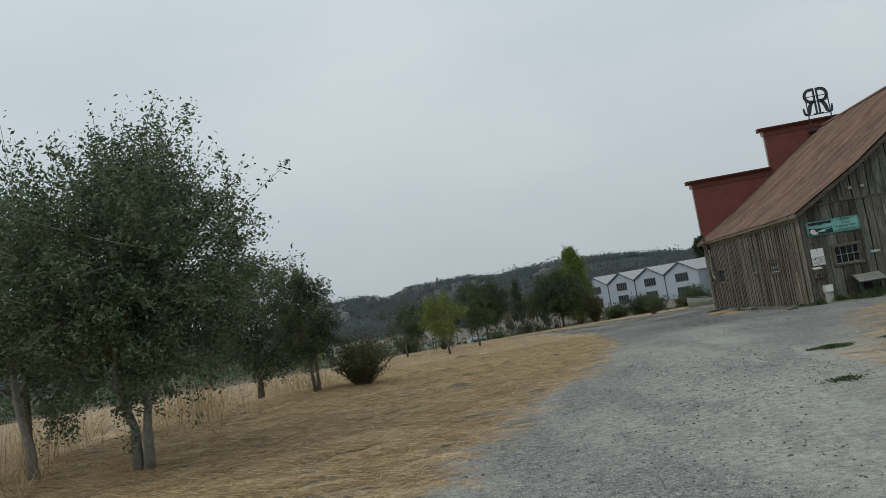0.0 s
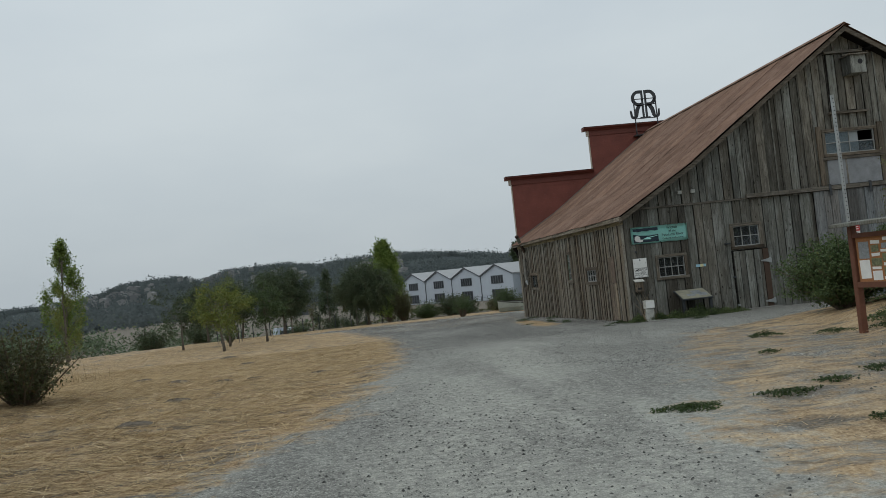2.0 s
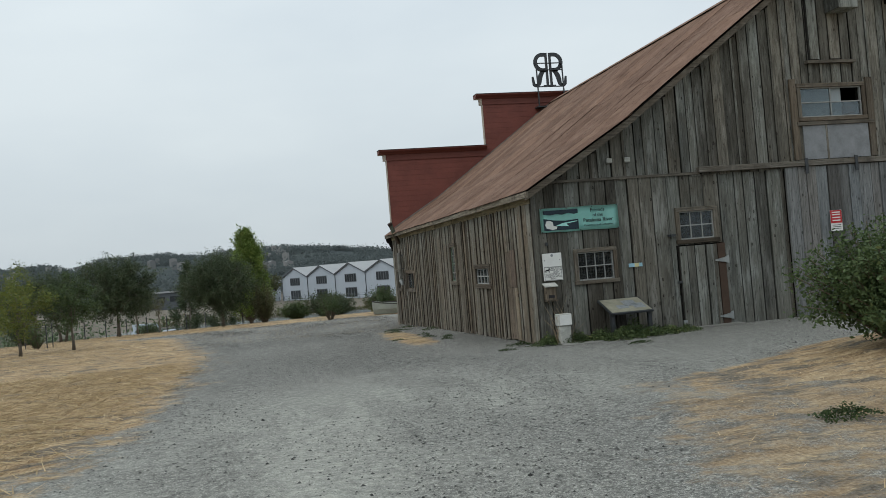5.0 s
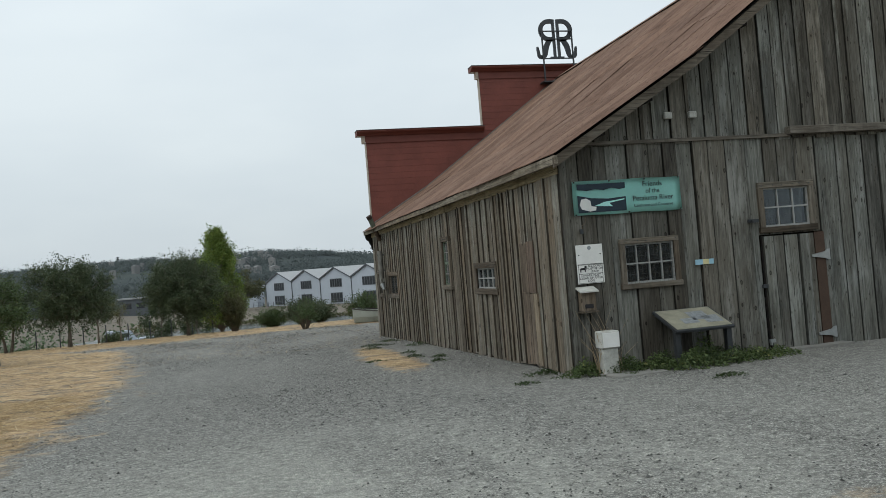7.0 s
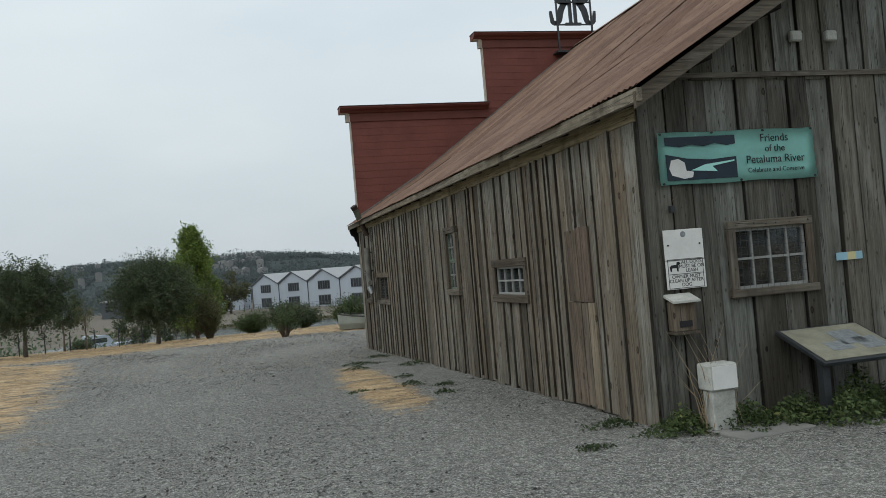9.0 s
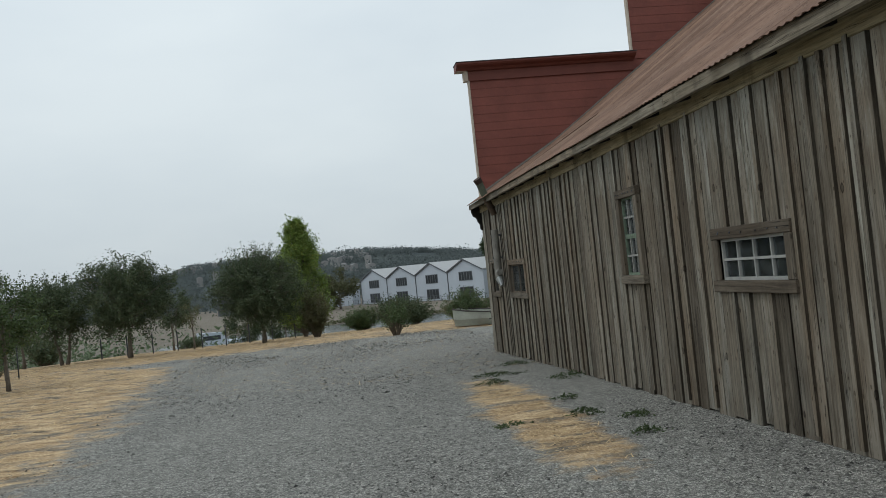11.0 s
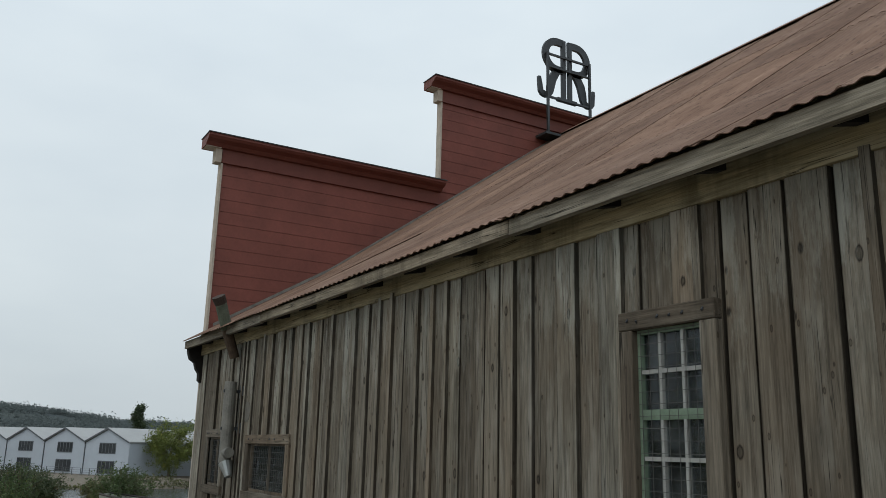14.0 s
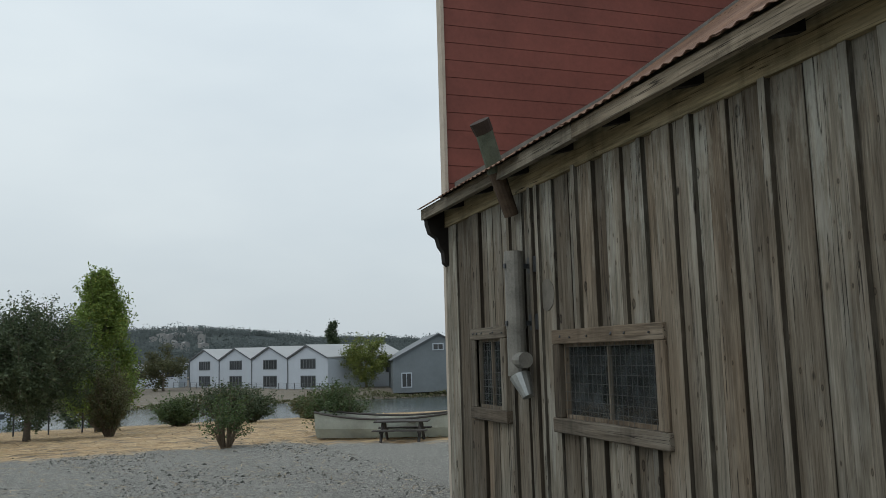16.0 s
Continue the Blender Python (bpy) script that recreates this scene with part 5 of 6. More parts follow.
part("holes", bm, BLACK, pole, "row of punched holes")["kind"] = "stuff"


# ---- plants ----
def leaves(rs, centres, size, spread, upright=0.0):
    """Rhombic leaves about the given centres; an array of (count * 4, 3)."""
    n = len(centres)
    c = centres + rs.normal(0, spread, (n, 3))
    a = rs.normal(0, 1, (n, 3))
    a[:, 2] = a[:, 2] * (1 - 0.3) + upright
    a /= np.linalg.norm(a, axis=1)[:, None]
    b = np.cross(a, rs.normal(0, 1, (n, 3)))
    b /= np.linalg.norm(b, axis=1)[:, None] + 1e-9
    s = size * rs.uniform(0.6, 1.35, (n, 1))
    fold = np.cross(a, b) * s * 0.12
    return np.stack([c - a * s, c + b * s * 0.45 + fold, c + a * s, c - b * s * 0.45 + fold], 1).reshape(-1, 3)


def tree(name, at, label, height, radius, base, leaf_mat_, n_twigs, per_twig, leaf, seed, trunks=((0, 0),), trunk_r=0.07, shape="round", spikes=0.15, lean=(0, 0), category="tree", upright=0.2, bark=None):
    """Tapered trunks, limbs, twigs that carry the leaves; the crown is uneven and has gaps."""
    rs = np.random.RandomState(seed)
    th = thing(name, (*at, gz(*at) - 0.03), label, category)
    mid = np.array([lean[0], lean[1], (base + height) / 2])
    rad = np.array([radius, radius, (height - base) / 2])
    heads = []
    for k, (dx, dy) in enumerate(trunks):
        top = mid + np.array([dx * 2.2, dy * 2.2, (0.05 if shape == "round" else 0.38) * (height - base)])
        pts = [np.array([dx * 0.5, dy * 0.5, 0.0])]
        for i in range(1, 6):
            f = i / 5
            p = pts[0] * (1 - f) + top * f + rs.normal(0, 0.03 * height / 4, 3) * (1, 1, 0)
            pts.append(p)
        b = bmesh.new()
        tube(b, [tuple(p) for p in pts], [trunk_r * (1.25 if i == 0 else 1 - 0.14 * i) for i in range(6)], 8)
        part("trunk", b, bark or BARK, th, smooth=True)
        heads.append(pts)
    bw = bmesh.new()
    cents = []
    clumps = max(14, n_twigs // 9)
    per = max(2, n_twigs // clumps)
    up = np.array([0, 0, 1.0])
    for k in range(clumps):
        pts = heads[k % len(heads)]
        if shape == "poplar":
            f, ang = (k + rs.uniform(0, 1)) / clumps, rs.uniform(0, 2 * math.pi)
            prof = 1.9 * (f + 0.1) ** 0.45 * (1.03 - f) ** 1.05
            q = prof * radius * rs.uniform(0.15, 0.9)
            flat = np.array([math.cos(ang), math.sin(ang), 0])
            core = np.array([lean[0], lean[1], base + f * (height - base) * 0.9]) + q * flat
            start = np.array([lean[0] * 0.5, lean[1] * 0.5, max(0.15, core[2] - radius * 0.9)])
            way, reach = flat * 0.2 + up, radius * (0.34 + 0.5 * (1 - f))
        else:
            u = rs.normal(0, 1, 3)
            u /= np.linalg.norm(u)
            core = mid + u * rad * rs.uniform(0.12, 0.74) ** 0.55 * rs.uniform(0.88, 1.03) - up * 0.02 * (height - base)
            start = pts[2 + k % 4] * 0.75 + core * 0.25
            way, reach = u * 0.8 + up * (0.2 + upright * 0.5), radius * 0.33
        bend = (start + core) / 2 + rs.normal(0, 0.06, 3) * radius
        tube(bw, [tuple(start), tuple(bend), tuple(core)], [trunk_r * 0.32, trunk_r * 0.2, trunk_r * 0.09], 5, False)
        for j in range(per):
            d = way + rs.normal(0, 0.5 if shape != "poplar" else 0.2, 3)
            d /= np.linalg.norm(d)
            far = rs.uniform(0, 1) < (spikes if shape != "poplar" else spikes * 0.25)
            foot = core + rs.normal(0, 0.12 if shape != "poplar" else 0.07, 3) * radius
            tip = foot + d * reach * rs.uniform(0.5, 1.15) * (1.5 if far else 1.0) + up * (0.12 * reach if far else 0)
            if far or j % 4 == 0:
                tube(bw, [tuple(foot), tuple((foot + tip) / 2), tuple(tip)], [trunk_r * 0.09, trunk_r * 0.06, 0.002], 3, False)
            f = rs.uniform(0.0, 1.02, per_twig)
            cents.append(foot + (tip - foot) * f[:, None])
    part("branching", bw, bark or BARK, th)["kind"] = "stuff"
    cents = np.concatenate(cents)
    v = leaves(rs, np.repeat(cents, 2, 0), leaf * 0.72, leaf * 0.9 + 0.012 * radius, upright)
    crown = new("crown", quads_mesh("crown", v, leaf_mat_))
    crown.parent = th
    crown["kind"] = "stuff"
    return th


def bush(name, at, label, height, radius, leaf_mat_, n_twigs, per_twig, leaf, seed, stems=7, open_=0.2):
    """Many stems from one foot, leaves along their upper part."""
    rs = np.random.RandomState(seed)
    th = thing(name, (*at, gz(*at) - 0.03), label, "bush")
    bw = bmesh.new()
    cents = []
    for k in range(n_twigs):
        a = rs.uniform(0, 2 * math.pi)
        f = rs.uniform(0, 1) ** 0.6
        zt = height * (rs.uniform(0.25, 1.0) if f > 0.6 else rs.uniform(0.55, 1.03))
        zt = min(zt, height * (1.05 - 0.45 * f * f))
        lobe = 1 + 0.2 * math.sin(2 * a + seed) + 0.16 * math.sin(5 * a + 1.7 * seed)
        tipv = np.array([radius * lobe * f * math.cos(a), radius * lobe * f * math.sin(a), zt * (0.85 + 0.15 * lobe)])
        start = np.array([0.12 * radius * math.cos(a), 0.12 * radius * math.sin(a), 0.0])
        m_ = (start + tipv) / 2 + np.array([0, 0, 0.08 * height]) + rs.normal(0, 0.04 * radius, 3)
        if k % 4 == 0 or k < stems * 3:
            tube(bw, [tuple(start), tuple(m_), tuple(tipv)], [0.012 + 0.004 * radius, 0.009, 0.003], 4, False)
        q = rs.uniform(open_, 1.03, per_twig)[:, None]
        cents.append(np.where(q < 0.5, start + (m_ - start) * q * 2, m_ + (tipv - m_) * (q - 0.5) * 2))
    part("stem", bw, TWIG, th)
    v = leaves(rs, np.repeat(np.concatenate(cents), 2, 0), leaf * 0.72, leaf * 0.8 + 0.008 * radius, 0.25)
    v[:, 2] = np.maximum(v[:, 2], 0.02)
    crown = new("foliage", quads_mesh("foliage", v, leaf_mat_))
    crown.parent = th
    crown["kind"] = "stuff"
    return th


tree("oak_tree", (-11.6, -13.88), "young grey-green oak with two trunks beside the track", 3.8, 1.55, 0.8, OLIVE, 1250, 32, 0.038, 11, ((-0.16, 0.05), (0.12, 0.0)), 0.058, spikes=0.22, lean=(0.12, 0), bark=PALE_BARK)
tree("oak_tree", (-13.24, -13.33), "slender grey-green oak with a single thin trunk", 3.9, 1.25, 0.7, OLIVE, 420, 30, 0.038, 12, ((0.0, 0.0),), 0.06, spikes=0.25, lean=(-0.25, 0.1), bark=PALE_BARK)
tree("oak_tree", (-14.6, -11.3), "grey-green oak behind the first trees", 3.4, 1.5, 0.4, OLIVE, 360, 30, 0.042, 13, spikes=0.15)
tree("oak_tree", (-12.9, -6.2), "dark oak sapling in tall dry grass", 3.2, 1.3, 0.4, DARKLEAF, 420, 30, 0.038, 14, spikes=0.14)
tree("oak_tree", (-11.2, -8.0), "small dark oak on a slanting trunk", 2.45, 0.72, 0.45, DARKLEAF, 300, 26, 0.034, 15, ((0.05, 0), (-0.09, 0.03)), 0.035, spikes=0.2)
bush("shrub", (-10.5, -7.4), "low leafy brownish-green shrub in dry grass", 1.05, 0.75, BROWNLEAF, 200, 20, 0.032, 16)
tree("poplar", (-20.5, 24.0), "yellowing poplar at the far field edge", 6.3, 1.25, 0.35, POPLARLEAF, 300, 20, 0.075, 17, shape="poplar")
tree("poplar", (-19.2, 20.0), "small yellowing poplar in the field", 3.4, 0.9, 0.3, YELLOWLEAF, 120, 16, 0.05, 18, shape="poplar")
tree("fruit_tree", (-10.9, 10.7), "yellow-green tree with a slanting trunk", 2.5, 0.95, 0.75, YELLOWLEAF, 170, 18, 0.05, 19, lean=(-0.15, 0), trunk_r=0.05)
tree("fruit_tree", (-11.6, 16.5), "yellow-green tree in the dry field", 2.9, 1.1, 0.75, YELLOWLEAF, 170, 18, 0.055, 20, trunk_r=0.05)
tree("fruit_tree", (-10.2, 17.5), "green tree in the dry field", 2.8, 1.0, 0.7, BUSHLEAF, 160, 18, 0.055, 21, trunk_r=0.05)
tree("fruit_tree", (-14.0, 19.0), "dark tree in the dry field", 2.9, 1.3, 0.6, DARKLEAF, 160, 18, 0.06, 22, trunk_r=0.05)
tree("round_oak", (-10.67, 30.9), "dark round evergreen oak on a short trunk", 3.9, 1.75, 1.0, DARKLEAF, 700, 26, 0.06, 23, trunk_r=0.09, spikes=0.1)
tree("round_oak", (-13.4, 32.0), "dark round evergreen oak with a forked trunk", 3.5, 1.6, 0.95, DARKLEAF, 480, 22, 0.065, 24, ((-0.2, 0), (0.2, 0)), 0.07, spikes=0.1)
tree("round_oak", (-15.6, 34.0), "dark evergreen oak at the end of the row", 3.3, 1.6, 0.9, DARKLEAF, 260, 22, 0.065, 25, trunk_r=0.07)
tree("round_oak", (-11.2, 42.5), "slim dark oak near the river", 3.3, 1.15, 1.0, DARKLEAF, 180, 20, 0.07, 26, trunk_r=0.06)
tree("sapling", (-9.45, 38.0), "thin bare sapling near the river", 2.5, 0.6, 1.0, BROWNLEAF, 60, 7, 0.05, 27, trunk_r=0.045)
tree("round_oak", (-5.75, 32.3), "dark round evergreen oak at the gravel edge", 3.6, 1.95, 0.95, DARKLEAF, 900, 26, 0.06, 28, trunk_r=0.09, spikes=0.08)
tree("tall_poplar", (-4.3, 38.5), "tall yellow-green poplar behind the oak", 5.8, 1.45, 0.5, POPLARLEAF, 1100, 28, 0.075, 29, shape="poplar", trunk_r=0.09)
bush("tall_shrub", (-3.63, 32.6), "tall brownish-green shrub beside the oak", 2.15, 0.85, BROWNLEAF, 240, 22, 0.05, 30)
bush("shrub", (-0.95, 24.6), "sparse young green shrub with bare stems", 1.25, 0.62, BUSHLEAF, 90, 14, 0.045, 31, open_=0.4)
bush("shrub", (1.75, 26.4), "dense green shrub beside the old boat", 1.35, 0.85, BUSHLEAF, 260, 22, 0.045, 32)
bush("shrub", (0.2, 40.0), "dark green riverside shrub", 1.7, 1.2, DARKLEAF, 200, 20, 0.07, 33)
bush("shrub", (-1.5, 41.0), "rounded green shrub by the river", 1.3, 1.1, BUSHLEAF, 160, 20, 0.07, 34)
bush("shrub", (1.3, 41.5), "dark green riverside shrub", 1.5, 1.1, DARKLEAF, 160, 20, 0.07, 35)
bush("shrub", (3.9, 42.5), "low brownish riverside shrub", 1.1, 1.1, BROWNLEAF, 160, 18, 0.07, 36)
bush("shrub", (-11.0, 47.0), "dark low shrub by the river", 0.8, 0.9, DARKLEAF, 110, 16, 0.07, 37)
bush("shrub", (-18.0, 44.0), "dark shrub in the far field", 1.7, 1.6, DARKLEAF, 130, 16, 0.09, 38)
bush("shrub", (-22.0, 46.0), "dark shrub in the far field", 1.9, 1.8, DARKLEAF, 130, 16, 0.1, 39)
tree("riverside_tree", (-9.2, 60), "dark upright poplar by the river", 7.6, 1.6, 0.5, DARKLEAF, 240, 20, 0.11, 40, shape="poplar")
tree("riverside_tree", (-6.6, 63), "dark upright poplar by the river", 8.3, 1.5, 0.5, DARKLEAF, 240, 20, 0.11, 41, shape="poplar")
bush("laurel_bush", (1.5, -5.95), "dense rounded green bush at the foot of the bank", 1.15, 0.86, BUSHLEAF, 950, 28, 0.034, 42, open_=0.25)
bush("laurel_bush", (2.6, -6.3), "dense green bush on the bank", 1.08, 1.0, BUSHLEAF, 650, 26, 0.034, 43, open_=0.25)
bush("bank_bush", (1.9, -8.1), "dark green bush behind the notice board", 0.8, 0.8, BUSHLEAF, 300, 24, 0.034, 72)
bush("bank_bush", (2.7, -9.2), "brownish brush on the dry bank", 0.7, 0.9, BROWNLEAF, 260, 22, 0.034, 73)
tree("willow", (2.75, -8.0), "feathery yellow-green willow behind the notice board", 1.7, 1.4, 0.3, WILLOW, 800, 34, 0.028, 44, trunk_r=0.05, spikes=0.3, upright=0.5)
tree("willow", (4.6, -6.4), "feathery yellow-green willow on the bank", 1.9, 1.6, 0.3, WILLOW, 650, 30, 0.03, 45, trunk_r=0.05, spikes=0.3, upright=0.5)
tree("yellow_tree", (27.0, 129), "bright yellow-green tree on the far bank", 7.6, 3.6, 1.0, YELLOWLEAF, 300, 22, 0.2, 46, trunk_r=0.2)
tree("bank_tree", (-8.0, 139), "hazy yellowish tree on the far bank", 6.0, 3.2, 0.6, BROWNLEAF, 200, 18, 0.25, 47, trunk_r=0.2)
tree("bank_tree", (-1.5, 150), "hazy yellowish tree on the far bank", 7.0, 3.6, 0.6, BROWNLEAF, 200, 18, 0.25, 48, trunk_r=0.2)
tree("bank_tree", (30.0, 170), "dark conifer behind the far buildings", 12.0, 2.8, 0.6, DARKLEAF, 200, 18, 0.3, 49, shape="poplar", trunk_r=0.2)


def weed(at, radius, height, n, seed, mat=WEED, leaf=0.0125, name="weed", label="low green weed patch flattened on the ground"):
    rs = np.random.RandomState(seed)
    n = int(n * 2.2)
    th = thing(name, (*at, gz(*at)), label, "weed")
    a = rs.uniform(0, 2 * math.pi, n)
    q = radius * rs.uniform(0, 1, n) ** 0.6 * (1 + 0.28 * np.sin(3 * a + seed) + 0.22 * np.sin(7 * a + 2.3 * seed))
    c = np.stack([q * np.cos(a) * 1.3, q * np.sin(a) * 0.8, height * np.clip(1.1 - q / radius, 0.1, 1) * rs.uniform(0.2, 1, n) + 0.01], 1)
    ob = new("leaf_patch", quads_mesh("leaf_patch", leaves(rs, c, leaf, leaf * 0.5, 0.15), mat))
    ob.parent = th
    ob["kind"] = "stuff"


for k, (x, y, r, h, n) in enumerate(((-3.84, -12.64, 0.22, 0.05, 420), (-3.0, -12.5, 0.2, 0.04, 300), (-2.45, -12.2, 0.14, 0.04, 160), (-1.8, -11.9, 0.2, 0.05, 260), (-3.0, -13.7, 0.12, 0.05, 120), (-2.55, -14.0, 0.2, 0.05, 220),
                                     (-4.6, -15.2, 0.16, 0.04, 140), (-1.9, -10.06, 0.1, 0.06, 100), (-4.3, -16.4, 0.18, 0.04, 160), (-0.95, -8.07, 0.2, 0.16, 300), (-0.3, -8.6, 0.25, 0.1, 260), (0.3, -8.9, 0.3, 0.15, 340), (-0.6, -10.7, 0.25, 0.1, 240),
                                     (-1.1, 7.4, 0.14, 0.07, 150), (-0.2, 7.2, 0.2, 0.08, 180), (-0.9, 8.3, 0.25, 0.05, 240), (-0.35, 9.6, 0.2, 0.05, 160), (-0.88, 4.5, 0.12, 0.06, 110), (-0.55, 4.1, 0.1, 0.05, 90), (-0.75, 5.5, 0.1, 0.05, 80), (-1.55, 4.3, 0.12, 0.05, 90),
                                     (-0.7, -0.3, 0.1, 0.02, 90), (-0.75, 3.4, 0.1, 0.05, 80), (0.9, -1.6, 0.14, 0.03, 110), (-0.25, 0.35, 0.16, 0.06, 200), (0.05, -0.2, 0.24, 0.16, 420), (0.42, -0.42, 0.2, 0.2, 380), (0.95, -0.3, 0.27, 0.2, 520), (1.3, -0.5, 0.3, 0.22, 620), (1.75, -0.35, 0.28, 0.2, 480), (2.1, -0.25, 0.16, 0.08, 180))):
    weed((x, y), r * (0.85 if y < -7 else 1.0), h * (0.5 if y < -7 else 1.0), n, 100 + k)

for k, (x, y, r, h, n) in enumerate(((0.75, -8.25, 0.3, 0.16, 420), (1.35, -8.0, 0.34, 0.2, 480), (2.0, -8.6, 0.4, 0.22, 520), (2.5, -9.3, 0.4, 0.2, 460), (1.7, -7.2, 0.34, 0.2, 420))):
    weed((x, y), r, h, n, 160 + k, BUSHLEAF, 0.018, "bank_weed", "loose green weeds on the dry bank by the notice board")

for k, (x, y, r, h, n) in enumerate(((0.02, -0.25, 0.16, 0.2, 220), (0.5, -0.3, 0.2, 0.16, 260), (0.8, -0.42, 0.22, 0.18, 300), (1.1, -0.6, 0.26, 0.2, 380), (1.45, -0.3, 0.2, 0.34, 320), (1.6, -0.62, 0.26, 0.16, 320), (1.95, -0.5, 0.24, 0.14, 260), (2.3, -0.45, 0.2, 0.1, 200))):
    weed((x, y), r, h, n, 180 + k, GABLE_WEED, 0.02, "leafy_weed", "leafy green weeds at the foot of the barn's gable")

dry = thing("dry_weed", (0.12, -0.32, gz(0.12, -0.32)), "tall dry stalky weed against the barn corner", "weed")
bm = bmesh.new()
for k in range(26):
    a, h = rng.uniform(0, 6.28), rng.uniform(0.3, 0.75)
    sx, sy = rng.uniform(-0.02, 0.3), rng.uniform(-0.08, 0.05)
    tube(bm, [(sx, sy, 0), (sx + 0.08 * math.cos(a), sy + 0.04 * math.sin(a), h * 0.6), (sx + 0.24 * math.cos(a), sy + 0.1 * math.sin(a), h)], [0.004, 0.003, 0.001], 3, False)
part("stalk", bm, plain("pale_stalk", (0.32, 0.25, 0.16), 0.9, 0, 0.3, 20, 0), dry)

# dark clods and mole hills in the field
for k, (x, y, r) in enumerate(((-8.45, -10.1, 0.2), (-9.3, -4.2, 0.2), (-8.4, -5.1, 0.16), (-7.9, -5.1, 0.14), (-6.9, -5.4, 0.15), (-8.5, -8.0, 0.18), (-10.4, -2.0, 0.2), (-8.8, 0.5, 0.2), (-9.8, 4.5, 0.22))):
    mound = thing("earth_mound", (x, y, gz(x, y)), "low dark mound of loose earth in the mown grass", "mound", "field mounds")
    rr = random.Random(200 + k)
    bm = bmesh.new()
    rings = [[bm.verts.new((r * f * math.cos(a) * 1.25 * (1 + rr.uniform(-0.18, 0.18)), r * f * math.sin(a) * 0.75 * (1 + rr.uniform(-0.18, 0.18)), 0.05 * (1 - f * f) * r / 0.2 + rr.uniform(-0.006, 0.014) - (0.02 if f == 1 else 0)))
              for a in (2 * math.pi * q / 18 for q in range(18))] for f in (1.0, 0.8, 0.58, 0.36, 0.16)]
    for u, v in zip(rings, rings[1:]):
        for q in range(18):
            bm.faces.new((u[q], u[(q + 1) % 18], v[(q + 1) % 18], v[q]))
    bm.faces.new(rings[-1])
    part("soil", bm, SOIL, mound)

# straw lying on the mown field, loose stones on the track
rs = np.random.RandomState(5)


def lay_straw(count, x0, x1, y0, y1, keep, length, seed, name, label, mat=STRAW, stand=0.25, wide=0.005):
    r = np.random.RandomState(seed)
    x, y = r.uniform(x0, x1, count), r.uniform(y0, y1, count)
    ok = keep(x, y, r) & (np.sin(5.1 * x + 2.2 * np.sin(2.3 * y)) + np.sin(9.7 * y + 1.9 * np.sin(3.1 * x)) > r.uniform(-2.6, 1.6, count))
    x, y = x[ok], y[ok]
    n = len(x)
    a = np.where(r.uniform(0, 1, n) < 0.6, r.normal(0.25, 0.45, n) + math.pi * (r.uniform(0, 1, n) < 0.5), r.uniform(0, 2 * math.pi, n))
    l = length * r.uniform(0.4, 1.4, n)
    t = r.uniform(0, stand, n)
    z = ground_z(x, y) + 0.012
    d = np.stack([np.cos(a) * np.cos(t), np.sin(a) * np.cos(t), np.sin(t)], 1) * l[:, None]
    s = np.stack([-np.sin(a), np.cos(a), np.zeros(n)], 1) * wide
    c = np.stack([x, y, z], 1)
    v = np.stack([c - s, c + s, c + d + s * 0.3 + (0, 0, 0.004), c + d - s * 0.3 + (0, 0, 0.006)], 1).reshape(-1, 3)
    return tagged(new(name, quads_mesh(name, v, mat)), label, "grass", kind="stuff")


grass_here = lambda x, y, r: gravel_amount(x, y) < r.uniform(-0.1, 0.6, len(x))
lay_straw(330000, -14.5, -4.5, -20, 4, grass_here, 0.14, 51, "straw_litter", "pale mown straw lying on the field", wide=0.0055)
lay_straw(40000, -16, -4.5, 4, 30, grass_here, 0.15, 52, "straw_litter", "pale mown straw lying on the field", wide=0.008)
lay_straw(70000, -5, 4, -16, -5.5, lambda x, y, r: grass_here(x, y, r) & (np.sin(x * 1.7 + 2.0 * np.sin(y * 0.9)) + np.sin(y * 1.3 + x) > r.uniform(-0.9, 0.9, len(x))), 0.06, 53, "straw_litter", "thin dry straw on bare earth beside the track", wide=0.0028)
lay_straw(22000, -2.6, 0.0, 0.5, 9.6, grass_here, 0.06, 54, "straw_litter", "dry straw patch along the barn wall")
lay_straw(4000, -7, 1, 9, 25, lambda x, y, r: gravel_amount(x, y) > 0.5, 0.1, 57, "straw_litter", "stray straw blown over the gravel", wide=0.006)
lay_straw(26000, -14, 9, 22, 46, grass_here, 0.2, 55, "straw_litter", "pale straw by the river", wide=0.012)
lay_straw(16000, -17, -11.0, -15, 2, lambda x, y, r: (r.uniform(0, 1, len(x)) < np.clip((-11.2 - x) / 2.0, 0, 1)) & (np.sin(x * 2.1 + y) + np.sin(y * 1.7) > 0.1), 0.65, 56, "tall_dry_grass", "tall standing dry grass among the trees", stand=1.5, wide=0.005)
lay_straw(9000, 0.6, 5.5, -11.0, -5.6, lambda x, y, r: ground_z(x, y) > 0.45, 0.26, 58, "dry_brush", "brown dead grass standing on the bank", mat=DEAD_GRASS, stand=1.3, wide=0.006)


